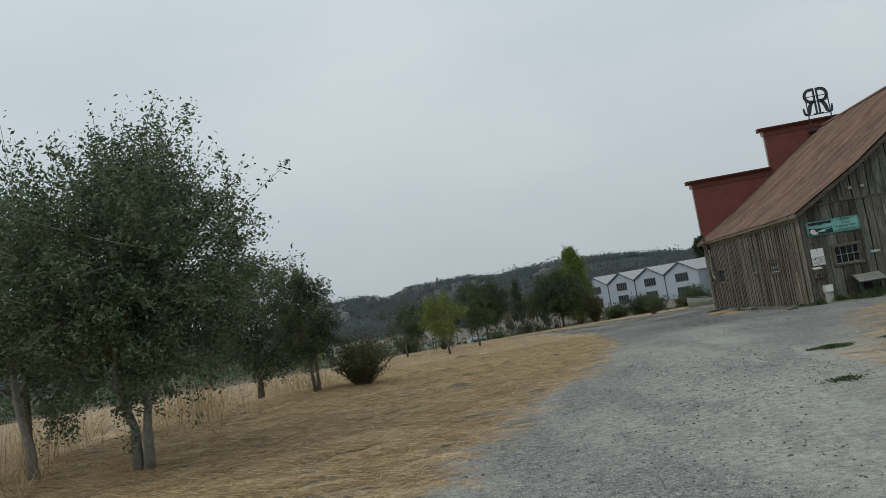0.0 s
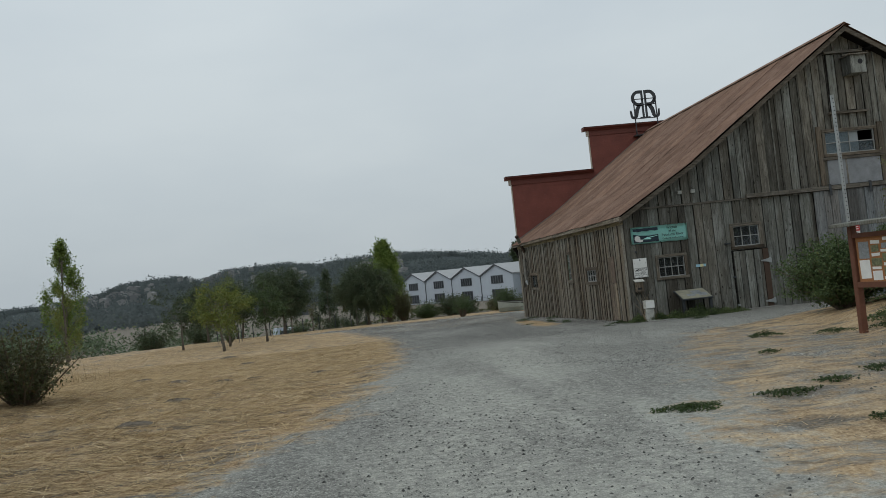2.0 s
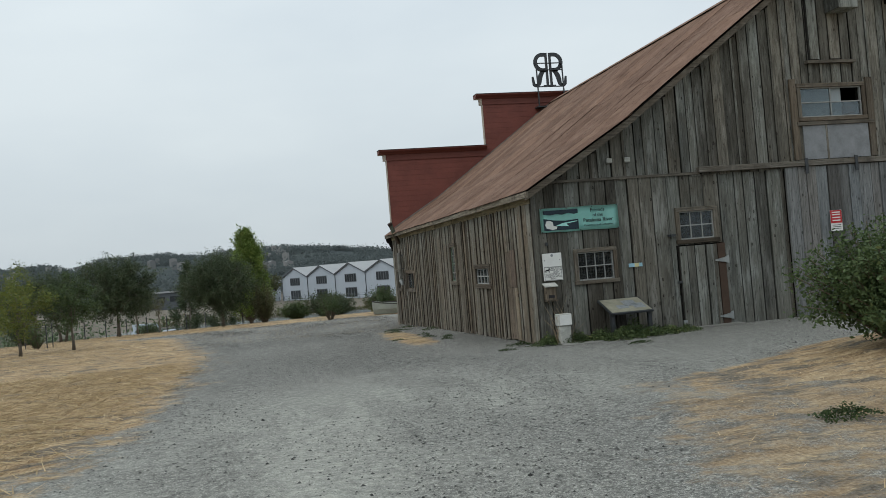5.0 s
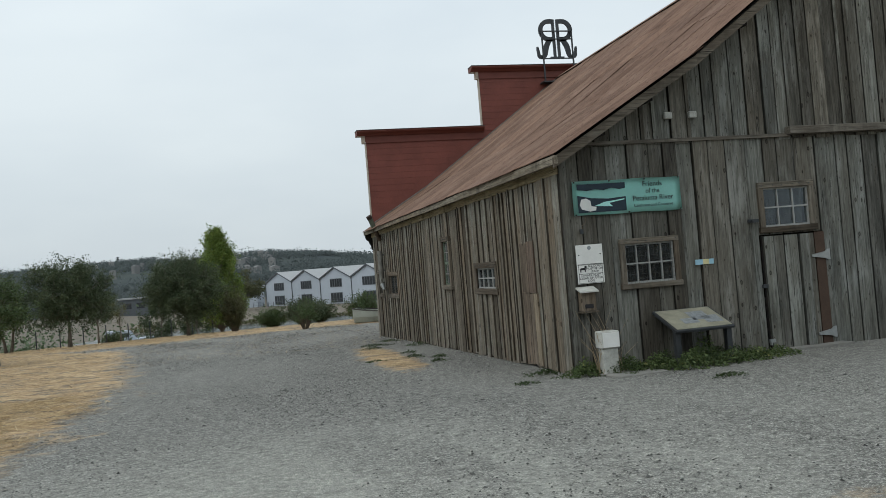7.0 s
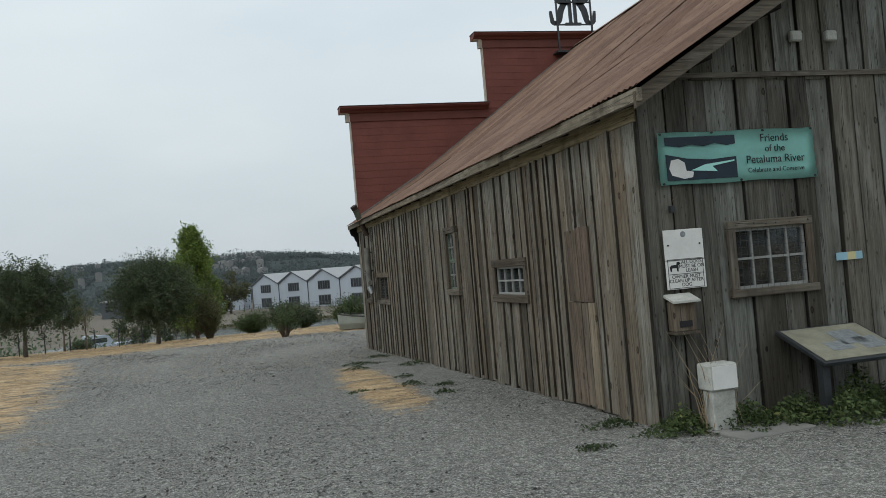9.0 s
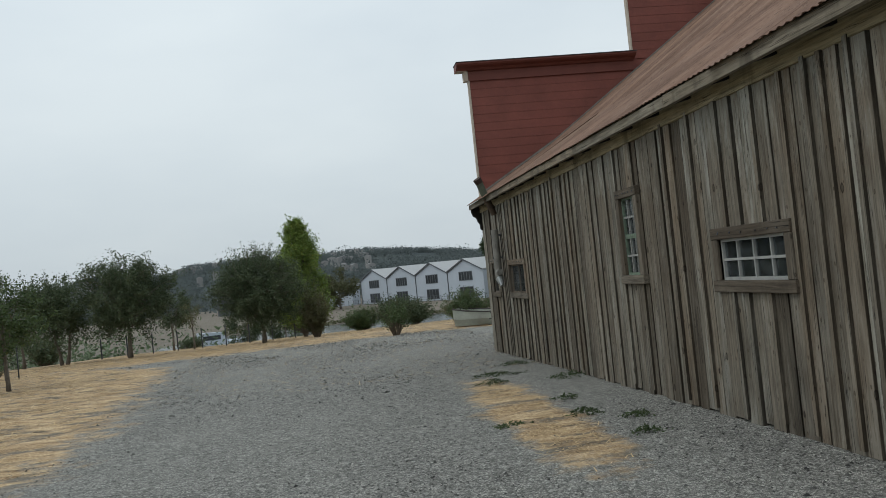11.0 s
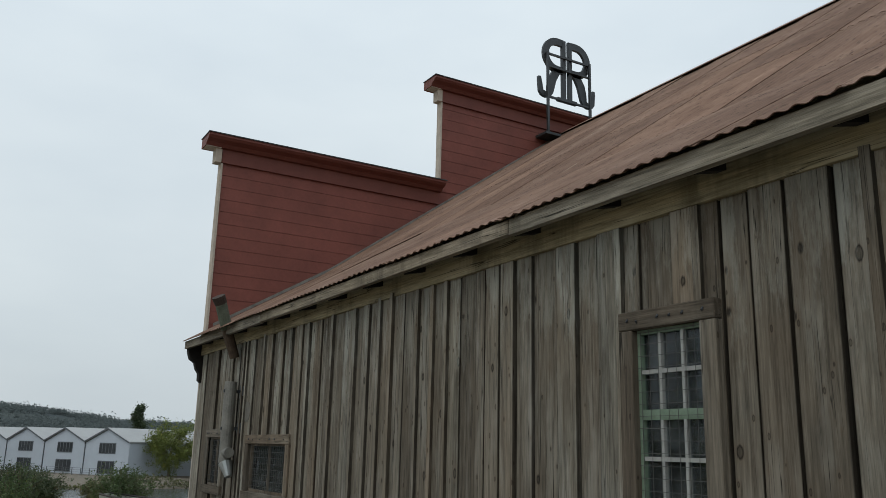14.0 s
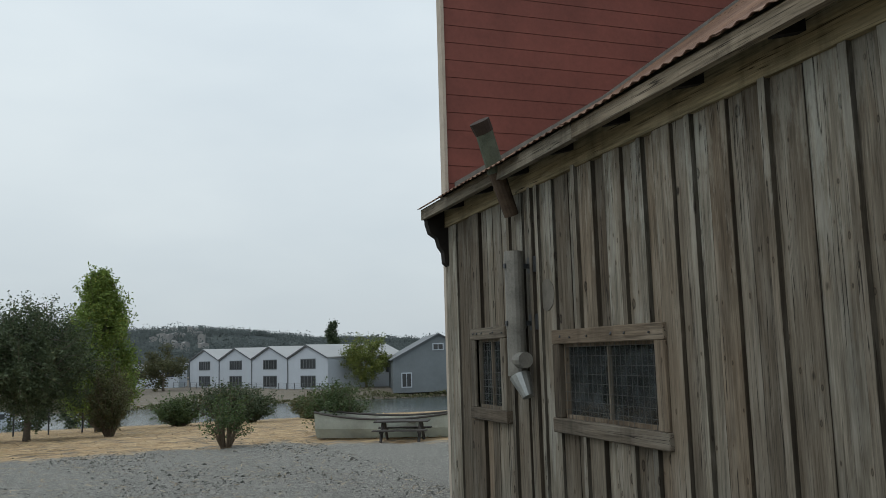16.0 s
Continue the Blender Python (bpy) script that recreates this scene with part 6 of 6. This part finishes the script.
def stones(count, x0, x1, y0, y1, size, seed):
    """Faceted loose stones, thicker in drifts along the track."""
    r = np.random.RandomState(seed)
    x, y = r.uniform(x0, x1, count), r.uniform(y0, y1, count)
    drift = 0.5 + 0.3 * np.sin(1.9 * x + 1.3 * np.sin(0.6 * y)) + 0.3 * np.sin(0.8 * y + 1.1 * np.sin(1.4 * x))
    ok = (gravel_amount(x, y) > r.uniform(0.1, 0.9, count)) & (drift > r.uniform(0, 1, count))
    x, y = x[ok], y[ok]
    n = len(x)
    s = size * np.exp(r.normal(0, 0.42, (n, 1)))
    ring = [(math.cos(q), math.sin(q), 0.0) for q in (2 * math.pi * k / 5 for k in range(5))]
    base = np.array(ring + [(0.15, 0.1, 0.62)])
    a = r.uniform(0, 6.28, n)
    rot = np.stack([np.cos(a), -np.sin(a), np.sin(a), np.cos(a)], 1).reshape(n, 2, 2)
    p = np.repeat(base[None], n, 0) * s[:, :, None] * r.uniform(0.6, 1.25, (n, 6, 1))
    p[:, :, 1] *= 0.75
    p[:, :, :2] = np.einsum("nij,nkj->nki", rot, p[:, :, :2])
    p = p + np.stack([x, y, ground_z(x, y) + 0.002], 1)[:, None, :]
    i = np.arange(n)[:, None] * 6
    faces = np.concatenate([i + np.array([[k, (k + 1) % 5, 5]]) for k in range(5)])
    me = bpy.data.meshes.new("loose_gravel")
    me.from_pydata(p.reshape(-1, 3).tolist(), [], faces.tolist())
    me.materials.append(STONE)
    return tagged(new("loose_gravel", me), "loose grey gravel stones on the track", "gravel", kind="stuff")


stones(80000, -8.5, 3.0, -21, -2, 0.0062, 61)
stones(60000, -6.5, 1.0, -2, 8, 0.0062, 62)
stones(20000, -8.0, 1.0, 8, 18, 0.011, 63)
stones(15000, -14.0, 1.0, 18, 26, 0.016, 64)

# ---- boat and picnic table ----
boat = thing("old_boat", (2.75, 24.75, gz(2.75, 24.75)), "old white wooden boat lying in the dry grass", "boat", turn=-28)
bm = bmesh.new()
prev = None
for i in range(15):
    f = i / 14
    xx = -1.75 + 3.5 * f
    half = 0.62 * (math.sin(math.pi * min(1, 0.12 + f * 0.88)) ** 0.55) * (1 if f < 0.95 else 0.6)
    sheer = 0.44 + 0.16 * (2 * f - 1) ** 2
    ring = [(xx, -half, sheer), (xx, -half * 0.92, 0.24), (xx, -half * 0.55, 0.03), (xx, 0, 0.0), (xx, half * 0.55, 0.03), (xx, half * 0.92, 0.24), (xx, half, sheer)]
    vs = [bm.verts.new(p) for p in ring]
    if prev:
        for k in range(6):
            bm.faces.new((prev[k], prev[k + 1], vs[k + 1], vs[k]))
    else:
        bm.faces.new(vs)
    prev = vs
bm.faces.new(prev[::-1])
bmesh.ops.solidify(bm, geom=bm.faces[:], thickness=0.03)
part("hull", bm, BOAT_W, boat)
for s in (-1, 1):
    bm = bmesh.new()
    pts = []
    for i in range(15):
        f = i / 14
        half = 0.62 * (math.sin(math.pi * min(1, 0.12 + f * 0.88)) ** 0.55) * (1 if f < 0.95 else 0.6)
        pts.append((-1.75 + 3.5 * f, s * (half + 0.01), 0.45 + 0.16 * (2 * f - 1) ** 2))
    tube(bm, pts, [0.025] * 15, 6)
    part("gunwale", bm, QUAY, boat, "dark rubbing strake")
for xx in (-0.7, 0.5):
    bm = bmesh.new()
    box(bm, xx - 0.12, xx + 0.12, -0.55, 0.55, 0.36, 0.39)
    part("thwart", bm, WOOD_TRIM, boat)
table = thing("picnic_table", (2.62, 23.6, gz(2.62, 23.6)), "dark wooden picnic table in front of the boat", "table", turn=-25)
table.scale = (0.8, 0.8, 0.8)
for k in range(4):
    bm = bmesh.new()
    box(bm, -0.72, 0.72, -0.3 + k * 0.155, -0.16 + k * 0.155, 0.50, 0.535)
    part("top_plank", bm, QUAY, table)
for y in (-0.58, 0.36):
    bm = bmesh.new()
    box(bm, -0.72, 0.72, y, y + 0.22, 0.29, 0.325)
    part("bench", bm, QUAY, table)
for x in (-0.5, 0.5):
    for s in (-1, 1):
        bm = bmesh.new()
        tube(bm, [(x, s * 0.5, 0.0), (x, s * 0.12, 0.51)], [0.04, 0.04], 4)
        part("leg", bm, QUAY, table)
    bm = bmesh.new()
    box(bm, x - 0.03, x + 0.03, -0.55, 0.55, 0.235, 0.29)
    part("brace", bm, QUAY, table)

# ---- moored motor boat ----
cruiser = thing("motor_boat", (-15.5, 88.0, -4.6), "white cabin motor boat moored on the river", "boat", turn=20)
bm = bmesh.new()
poly(bm, [(-3.0, -1.1, 0.0), (2.2, -1.1, 0.0), (3.4, -1.1, 1.1), (-3.0, -1.1, 0.9)], (0, 1, 0), 2.2)
part("hull", bm, HOUSE_WHITE, cruiser)
bm = bmesh.new()
poly(bm, [(-1.8, -0.8, 0.95), (1.4, -0.8, 0.95), (0.7, -0.8, 2.0), (-1.6, -0.8, 2.1)], (0, 1, 0), 1.6)
part("cabin", bm, HOUSE_WHITE, cruiser)
bm = bmesh.new()
box(bm, -1.3, 0.5, -0.83, 0.83, 1.3, 1.75)
part("cabin_window", bm, HOUSE_GLASS, cruiser)

# ---- field fence ----
post0 = thing("fence_post", (-13.2, 36.5, gz(-13.2, 36.5)), "thin dark metal fence post in the dry field", "post", "field fence")
bm = bmesh.new()
box(bm, -0.025, 0.025, -0.02, 0.02, -0.1, 0.95)
part("stake", bm, IRON, post0)
for k in range(1, 9):
    x, y = -13.2 + k * 1.05, 36.5 + 0.25 * k
    copy_thing(post0, pose(x, y, gz(x, y)))
cage0 = thing("wire_cage", (-12.6, 23.0, gz(-12.6, 23.0)), "wire cage on stakes round a sapling", "fence")
for x, y in ((-0.5, -0.5), (0.5, -0.5), (0.5, 0.5), (-0.5, 0.5)):
    bm = bmesh.new()
    box(bm, x - 0.015, x + 0.015, y - 0.015, y + 0.015, -0.1, 0.95)
    part("stake", bm, IRON, cage0)
for z in (0.2, 0.5, 0.8):
    bm = bmesh.new()
    for a in ((-0.5, 0.5, -0.504, -0.496), (-0.5, 0.5, 0.496, 0.504), (-0.504, -0.496, -0.5, 0.5), (0.496, 0.504, -0.5, 0.5)):
        box(bm, *a, z, z + 0.006)
    part("wire", bm, WIRE, cage0)
bush("shrub", (-12.6, 23.0), "small grey-green sapling inside a wire cage", 0.95, 0.4, BUSHLEAF, 60, 12, 0.04, 71)

# ---- far bank: row of gabled houses, sheds, quay ----
A0, A1 = Vector((3.1, 166.0)), Vector((21.6, 130.5))
along = (A1 - A0).normalized()
back = Vector((-along.y, along.x)) * -1
if back.y < 0:
    back = -back
UNIT = (A1 - A0).length / 4
turn = math.degrees(math.atan2(along.y, along.x))
HB = -3.45


def gable_house(origin):
    h = thing("gabled_house", (origin.x, origin.y, HB), "white gabled row house with dark windows across the river", "house", "row houses", turn)
    w, e, p, deep = UNIT, 4.55, 6.5, 16.0
    b = bmesh.new()
    poly(b, [(0.06, 0, -0.4), (w - 0.06, 0, -0.4), (w - 0.06, 0, e), (w / 2, 0, p), (0.06, 0, e)], (0, 1, 0), deep)
    part("wall", b, HOUSE_WHITE, h)
    for s in (0, 1):
        b = bmesh.new()
        x0, x1 = (0.0 - 0.05, w / 2) if s == 0 else (w + 0.05, w / 2)
        poly(b, [(x0, -0.25, e + 0.02), (x1, -0.25, p + 0.02), (x1, -0.25, p + 0.22), (x0, -0.25, e + 0.22)], (0, 1, 0), deep + 0.4)
        part("roof", b, HOUSE_ROOF, h)
        b = bmesh.new()
        poly(b, [(x0, -0.30, e + 0.0), (x1, -0.30, p + 0.0), (x1, -0.30, p + 0.2), (x0, -0.30, e + 0.2)], (0, 1, 0), 0.05)
        part("verge", b, HOUSE_TRIM, h)
    for z0, z1, x0, x1, n in ((3.0, 4.55, 0.33, 0.70, 5), (0.2, 2.0, 0.33, 0.70, 4)):
        b = bmesh.new()
        box(b, w * x0, w * x1, -0.06, 0.05, z0, z1)
        win = part("window", b, HOUSE_TRIM, h)
        for c in range(n):
            b = bmesh.new()
            q = w * (x1 - x0) / n
            box(b, w * x0 + c * q + 0.1, w * x0 + (c + 1) * q - 0.1, -0.09, -0.05, z0 + 0.12, z1 - 0.12)
            part("pane", b, HOUSE_GLASS, win)
    b = bmesh.new()
    box(b, -0.06, 0.06, -0.12, 0.0, -0.4, e)
    part("downpipe", b, HOUSE_TRIM, h)
    return h


for k in range(4):
    gable_house(A0 + along * UNIT * k)
qd = Vector((-along.y, along.x))
if qd.y > 0:
    qd = -qd
for k in range(24):
    p = A0 + along * (k * UNIT * 4.6 / 23) + qd * 3.2
    rp = thing("quay_railing", (p.x, p.y, HB - 0.2), "dark railing panel on the far quay", "railing", "quay railing", turn)
    b = bmesh.new()
    L = UNIT * 4.6 / 23
    box(b, -0.04, 0.04, -0.04, 0.04, 0, 1.2)
    part("post", b, HOUSE_TRIM, rp)
    b = bmesh.new()
    for z in (0.3, 0.6, 0.9, 1.18):
        box(b, 0.04, L - 0.04, -0.02, 0.02, z, z + 0.03)
    part("rails", b, HOUSE_TRIM, rp)
quay = thing("quay_wall", (A0.x, A0.y, HB), "dark timber quay wall along the far bank", "quay", turn=turn)
b = bmesh.new()
box(b, -30, UNIT * 4.7, -3.6, 0.5, -2.5, -0.2)
part("face", b, QUAY, quay)

shed = thing("metal_shed", (28.9, 120.5, -3.4), "grey-blue corrugated metal warehouse across the river", "shed", turn=-12)
b = bmesh.new()
poly(b, [(0, 0, -0.6), (13, 0, -0.6), (13, 0, 4.0), (6.5, 0, 7.4), (0, 0, 4.0)], (0, 1, 0), 20)
part("wall", b, SHED, shed)
for s in (0, 1):
    b = bmesh.new()
    x0, x1 = (-0.3, 6.5) if s == 0 else (13.3, 6.5)
    poly(b, [(x0, -0.3, 3.85), (x1, -0.3, 7.42), (x1, -0.3, 7.6), (x0, -0.3, 4.05)], (0, 1, 0), 20.6)
    part("roof", b, HOUSE_TRIM, shed)
for x0, x1, z0, z1 in ((1.1, 2.6, 0.1, 2.2), (7.6, 8.9, 0.8, 2.0), (5.6, 7.2, 5.2, 6.2)):
    b = bmesh.new()
    box(b, x0, x1, -0.08, 0.05, z0, z1)
    wn_ = part("window", b, HOUSE_WHITE, shed)
    b = bmesh.new()
    box(b, x0 + 0.15, (x0 + x1) / 2 - 0.05, -0.12, -0.07, z0 + 0.15, z1 - 0.15)
    box(b, (x0 + x1) / 2 + 0.05, x1 - 0.15, -0.12, -0.07, z0 + 0.15, z1 - 0.15)
    part("pane", b, HOUSE_GLASS, wn_)


def flat_building(at, w, h, deep, turn_, label, mat):
    o = thing("low_building", (*at, -3.6), label, "building", turn=turn_)
    b = bmesh.new()
    box(b, 0, w, 0, deep, -0.5, h)
    part("wall", b, mat, o)
    b = bmesh.new()
    box(b, -0.3, w + 0.3, -0.3, deep + 0.3, h, h + 0.3)
    part("roof", b, HOUSE_ROOF, o)
    k = int(w / 2.6)
    for i in range(k):
        b = bmesh.new()
        box(b, 0.7 + i * 2.6, 2.3 + i * 2.6, -0.06, 0.05, h * 0.5, h * 0.8)
        part("window", b, HOUSE_GLASS, o)


flat_building((-9.5, 168), 11, 4.2, 8, -12, "low white building with a row of windows across the river", HOUSE_WHITE)
flat_building((22.6, 140), 14, 4.6, 10, -40, "pale shed roof behind the row houses", HOUSE_WHITE)
flat_building((-26, 172), 8, 3.8, 8, 6, "grey low building across the river", HOUSE_TRIM)

# ---- hills ----
AZ = [-70, -40, -24, -18.6, -15.3, -12.2, -10.8, -9.0, -5.3, -2.7, -1.0, 2.0, 5.0, 8.0, 9.9, 11.8, 13.0, 16.3, 22, 40, 80]
EL = [0.5, 0.8, 0.9, 1.0, 1.9, 2.0, 1.6, 2.2, 2.25, 1.95, 2.1, 2.2, 2.0, 1.65, 1.4, 1.42, 1.35, 1.15, 1.1, 0.9, 0.6]


def hill_z(az, r, ridge=900.0):
    el = np.interp(az, AZ, EL)
    top = -3.4 + ridge * np.tan(np.radians(el))
    f = np.clip((r - 260) / (ridge - 260), 0, 1)
    f = f * f * (3 - 2 * f) * 0.55 + f * 0.45
    return -3.2 + (top + 3.2) * f * np.where(r > ridge, np.clip(1 - (r - ridge) / 700, 0, 1), 1)


azs = np.linspace(-75, 85, 330)
rads = np.concatenate([np.linspace(250, 900, 36), np.linspace(930, 1600, 8)])
AZG, RG = np.meshgrid(azs, rads)
lump = np.array([[noise.noise(Vector((a * 0.35, r * 0.012, 3))) for a in azs] for r in rads])
HZ = hill_z(AZG, RG) + lump * 1.5 * np.clip((RG - 300) / 500, 0, 1) * np.where(RG > 860, 0.35, 1)
HX, HY = -3 + RG * np.sin(np.radians(AZG)), RG * np.cos(np.radians(AZG))
hv = np.stack([HX, HY, HZ - 0.3], -1).reshape(-1, 3)
na = len(azs)
hi = (np.arange(len(rads) - 1)[:, None] * na + np.arange(na - 1)).ravel()
me = bpy.data.meshes.new("backdrop")
me.from_pydata(hv.tolist(), [], np.stack([hi, hi + 1, hi + na + 1, hi + na], -1).tolist())
me.materials.append(HAZE_HILL)
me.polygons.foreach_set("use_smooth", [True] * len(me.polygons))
tagged(new("backdrop", me), "low wooded hills with scattered houses, haze mixed into their colour", "hills", kind="structure")

rs = np.random.RandomState(8)
N = 7000
ta = rs.uniform(-45, 45, N)
tr_ = np.concatenate([rs.uniform(350, 900, N - 2400), rs.uniform(830, 905, 2400)])
clump = np.array([noise.noise(Vector((a * 0.25, r * 0.01, 9))) for a, r in zip(ta, tr_)])
ok = (clump > -0.14) | (tr_ > 850)
ta, tr_ = ta[ok], tr_[ok]
th_ = rs.uniform(3, 8, len(ta)) * np.where(tr_ > 850, 0.75, 1) * np.where(rs.uniform(0, 1, len(ta)) < 0.06, 1.6, 1)
base = np.stack([-3 + tr_ * np.sin(np.radians(ta)), tr_ * np.cos(np.radians(ta)), hill_z(ta, tr_) - 1], 1)
M = 46
cen = np.repeat(base, M, 0) + np.clip(rs.normal(0, 1, (len(base) * M, 3)), -1.7, 1.7) * np.repeat(th_, M)[:, None] * (0.34, 0.34, 0.24) + np.repeat(th_, M)[:, None] * (0, 0, 0.5)
tagged(new("far_woods", quads_mesh("far_woods", leaves(rs, cen, 0.95, 0.25, 0.3), HAZE_TREES)), "woods covering the hills, haze mixed into their pale colour", "trees", kind="stuff")

# a belt of trees behind the far bank
N = 420
ba, br = rs.uniform(-40, 30, N), rs.uniform(185, 300, N)
bh = rs.uniform(3, 7.5, N)
base = np.stack([-3 + br * np.sin(np.radians(ba)), br * np.cos(np.radians(ba)), np.full(N, -3.4)], 1)
M = 60
cen = np.repeat(base, M, 0) + rs.normal(0, 1, (N * M, 3)) * np.repeat(bh, M)[:, None] * (0.33, 0.33, 0.2) + np.repeat(bh, M)[:, None] * (0, 0, 0.5)
tagged(new("tree_belt", quads_mesh("tree_belt", leaves(rs, cen, 0.75, 0.3, 0.3), HAZE_TREES)), "belt of haze-toned trees beyond the far bank", "trees", kind="stuff")

# trees and scrub that close the field along the near bank
N = 100
bx, by = rs.uniform(-80, -13, N), rs.uniform(50, 74, N)
bh = rs.uniform(1.6, 4.6, N)
base = np.stack([bx, by, ground_z(bx, by) - 0.2], 1)
M = 300
cen = np.repeat(base, M, 0) + rs.normal(0, 1, (N * M, 3)) * np.repeat(bh, M)[:, None] * (0.38, 0.38, 0.2) + np.repeat(bh, M)[:, None] * (0, 0, 0.45)
tagged(new("bank_scrub", quads_mesh("bank_scrub", leaves(rs, cen, 0.16, 0.1, 0.3), OLIVE)), "grey-green trees and scrub closing the field along the river", "trees", kind="stuff")

# reeds and low scrub along the far waterline
N = 9000
rx, ry = rs.uniform(-70, 60, N), rs.uniform(117.0, 120.5, N)
cen = np.stack([rx, ry, -4.5 + rs.uniform(0, 1.6, N) * (0.55 + 0.45 * np.sin(rx * 0.35))], 1)
tagged(new("reeds", quads_mesh("reeds", leaves(rs, cen, 0.22, 0.1, 0.8), BROWNLEAF)), "brown reeds and scrub along the far waterline", "reeds", kind="stuff")

# houses on the hillside
bm = bmesh.new()
for k in range(120):
    a, r = rs.uniform(-22, 3), rs.uniform(430, 760)
    if noise.noise(Vector((a * 0.3, r * 0.008, 20))) < -0.05:
        continue
    x, y, z = -3 + r * math.sin(radians(a)), r * math.cos(radians(a)), float(hill_z(np.array(a), np.array(r))) + 3.0
    w, dd, h = rs.uniform(2.5, 5.5), rs.uniform(2.5, 4), rs.uniform(1.2, 2.4)
    m = pose(x, y, z, 0, 0, rs.uniform(-40, 40))
    pts = [(-w / 2, -dd / 2, -6), (w / 2, -dd / 2, -6), (w / 2, -dd / 2, h), (0, -dd / 2, h + 0.7), (-w / 2, -dd / 2, h)]
    a_ = [bm.verts.new(m @ Vector(p)) for p in pts]
    b_ = [bm.verts.new(m @ (Vector(p) + Vector((0, dd, 0)))) for p in pts]
    bm.faces.new(a_[::-1])
    bm.faces.new(b_)
    for i in range(5):
        bm.faces.new((a_[i], a_[(i + 1) % 5], b_[(i + 1) % 5], b_[i]))
hs = part("hillside_houses", bm, FAR_HOUSE, None)
tagged(hs, "pale houses scattered over the wooded hillside", "houses", kind="stuff")
mast = thing("radio_mast", (-3 + 880 * math.sin(radians(-7.05)), 880 * math.cos(radians(-7.05)), float(hill_z(np.array(-7.05), np.array(880.0))) - 1), "thin lattice mast on the hilltop", "mast")
b = bmesh.new()
box(b, -0.5, 0.5, -0.5, 0.5, 0, 9)
for z in (4, 6, 8):
    box(b, -1.4, 1.4, -0.4, 0.4, z, z + 0.7)
part("lattice", b, HAZE_HILL, mast)
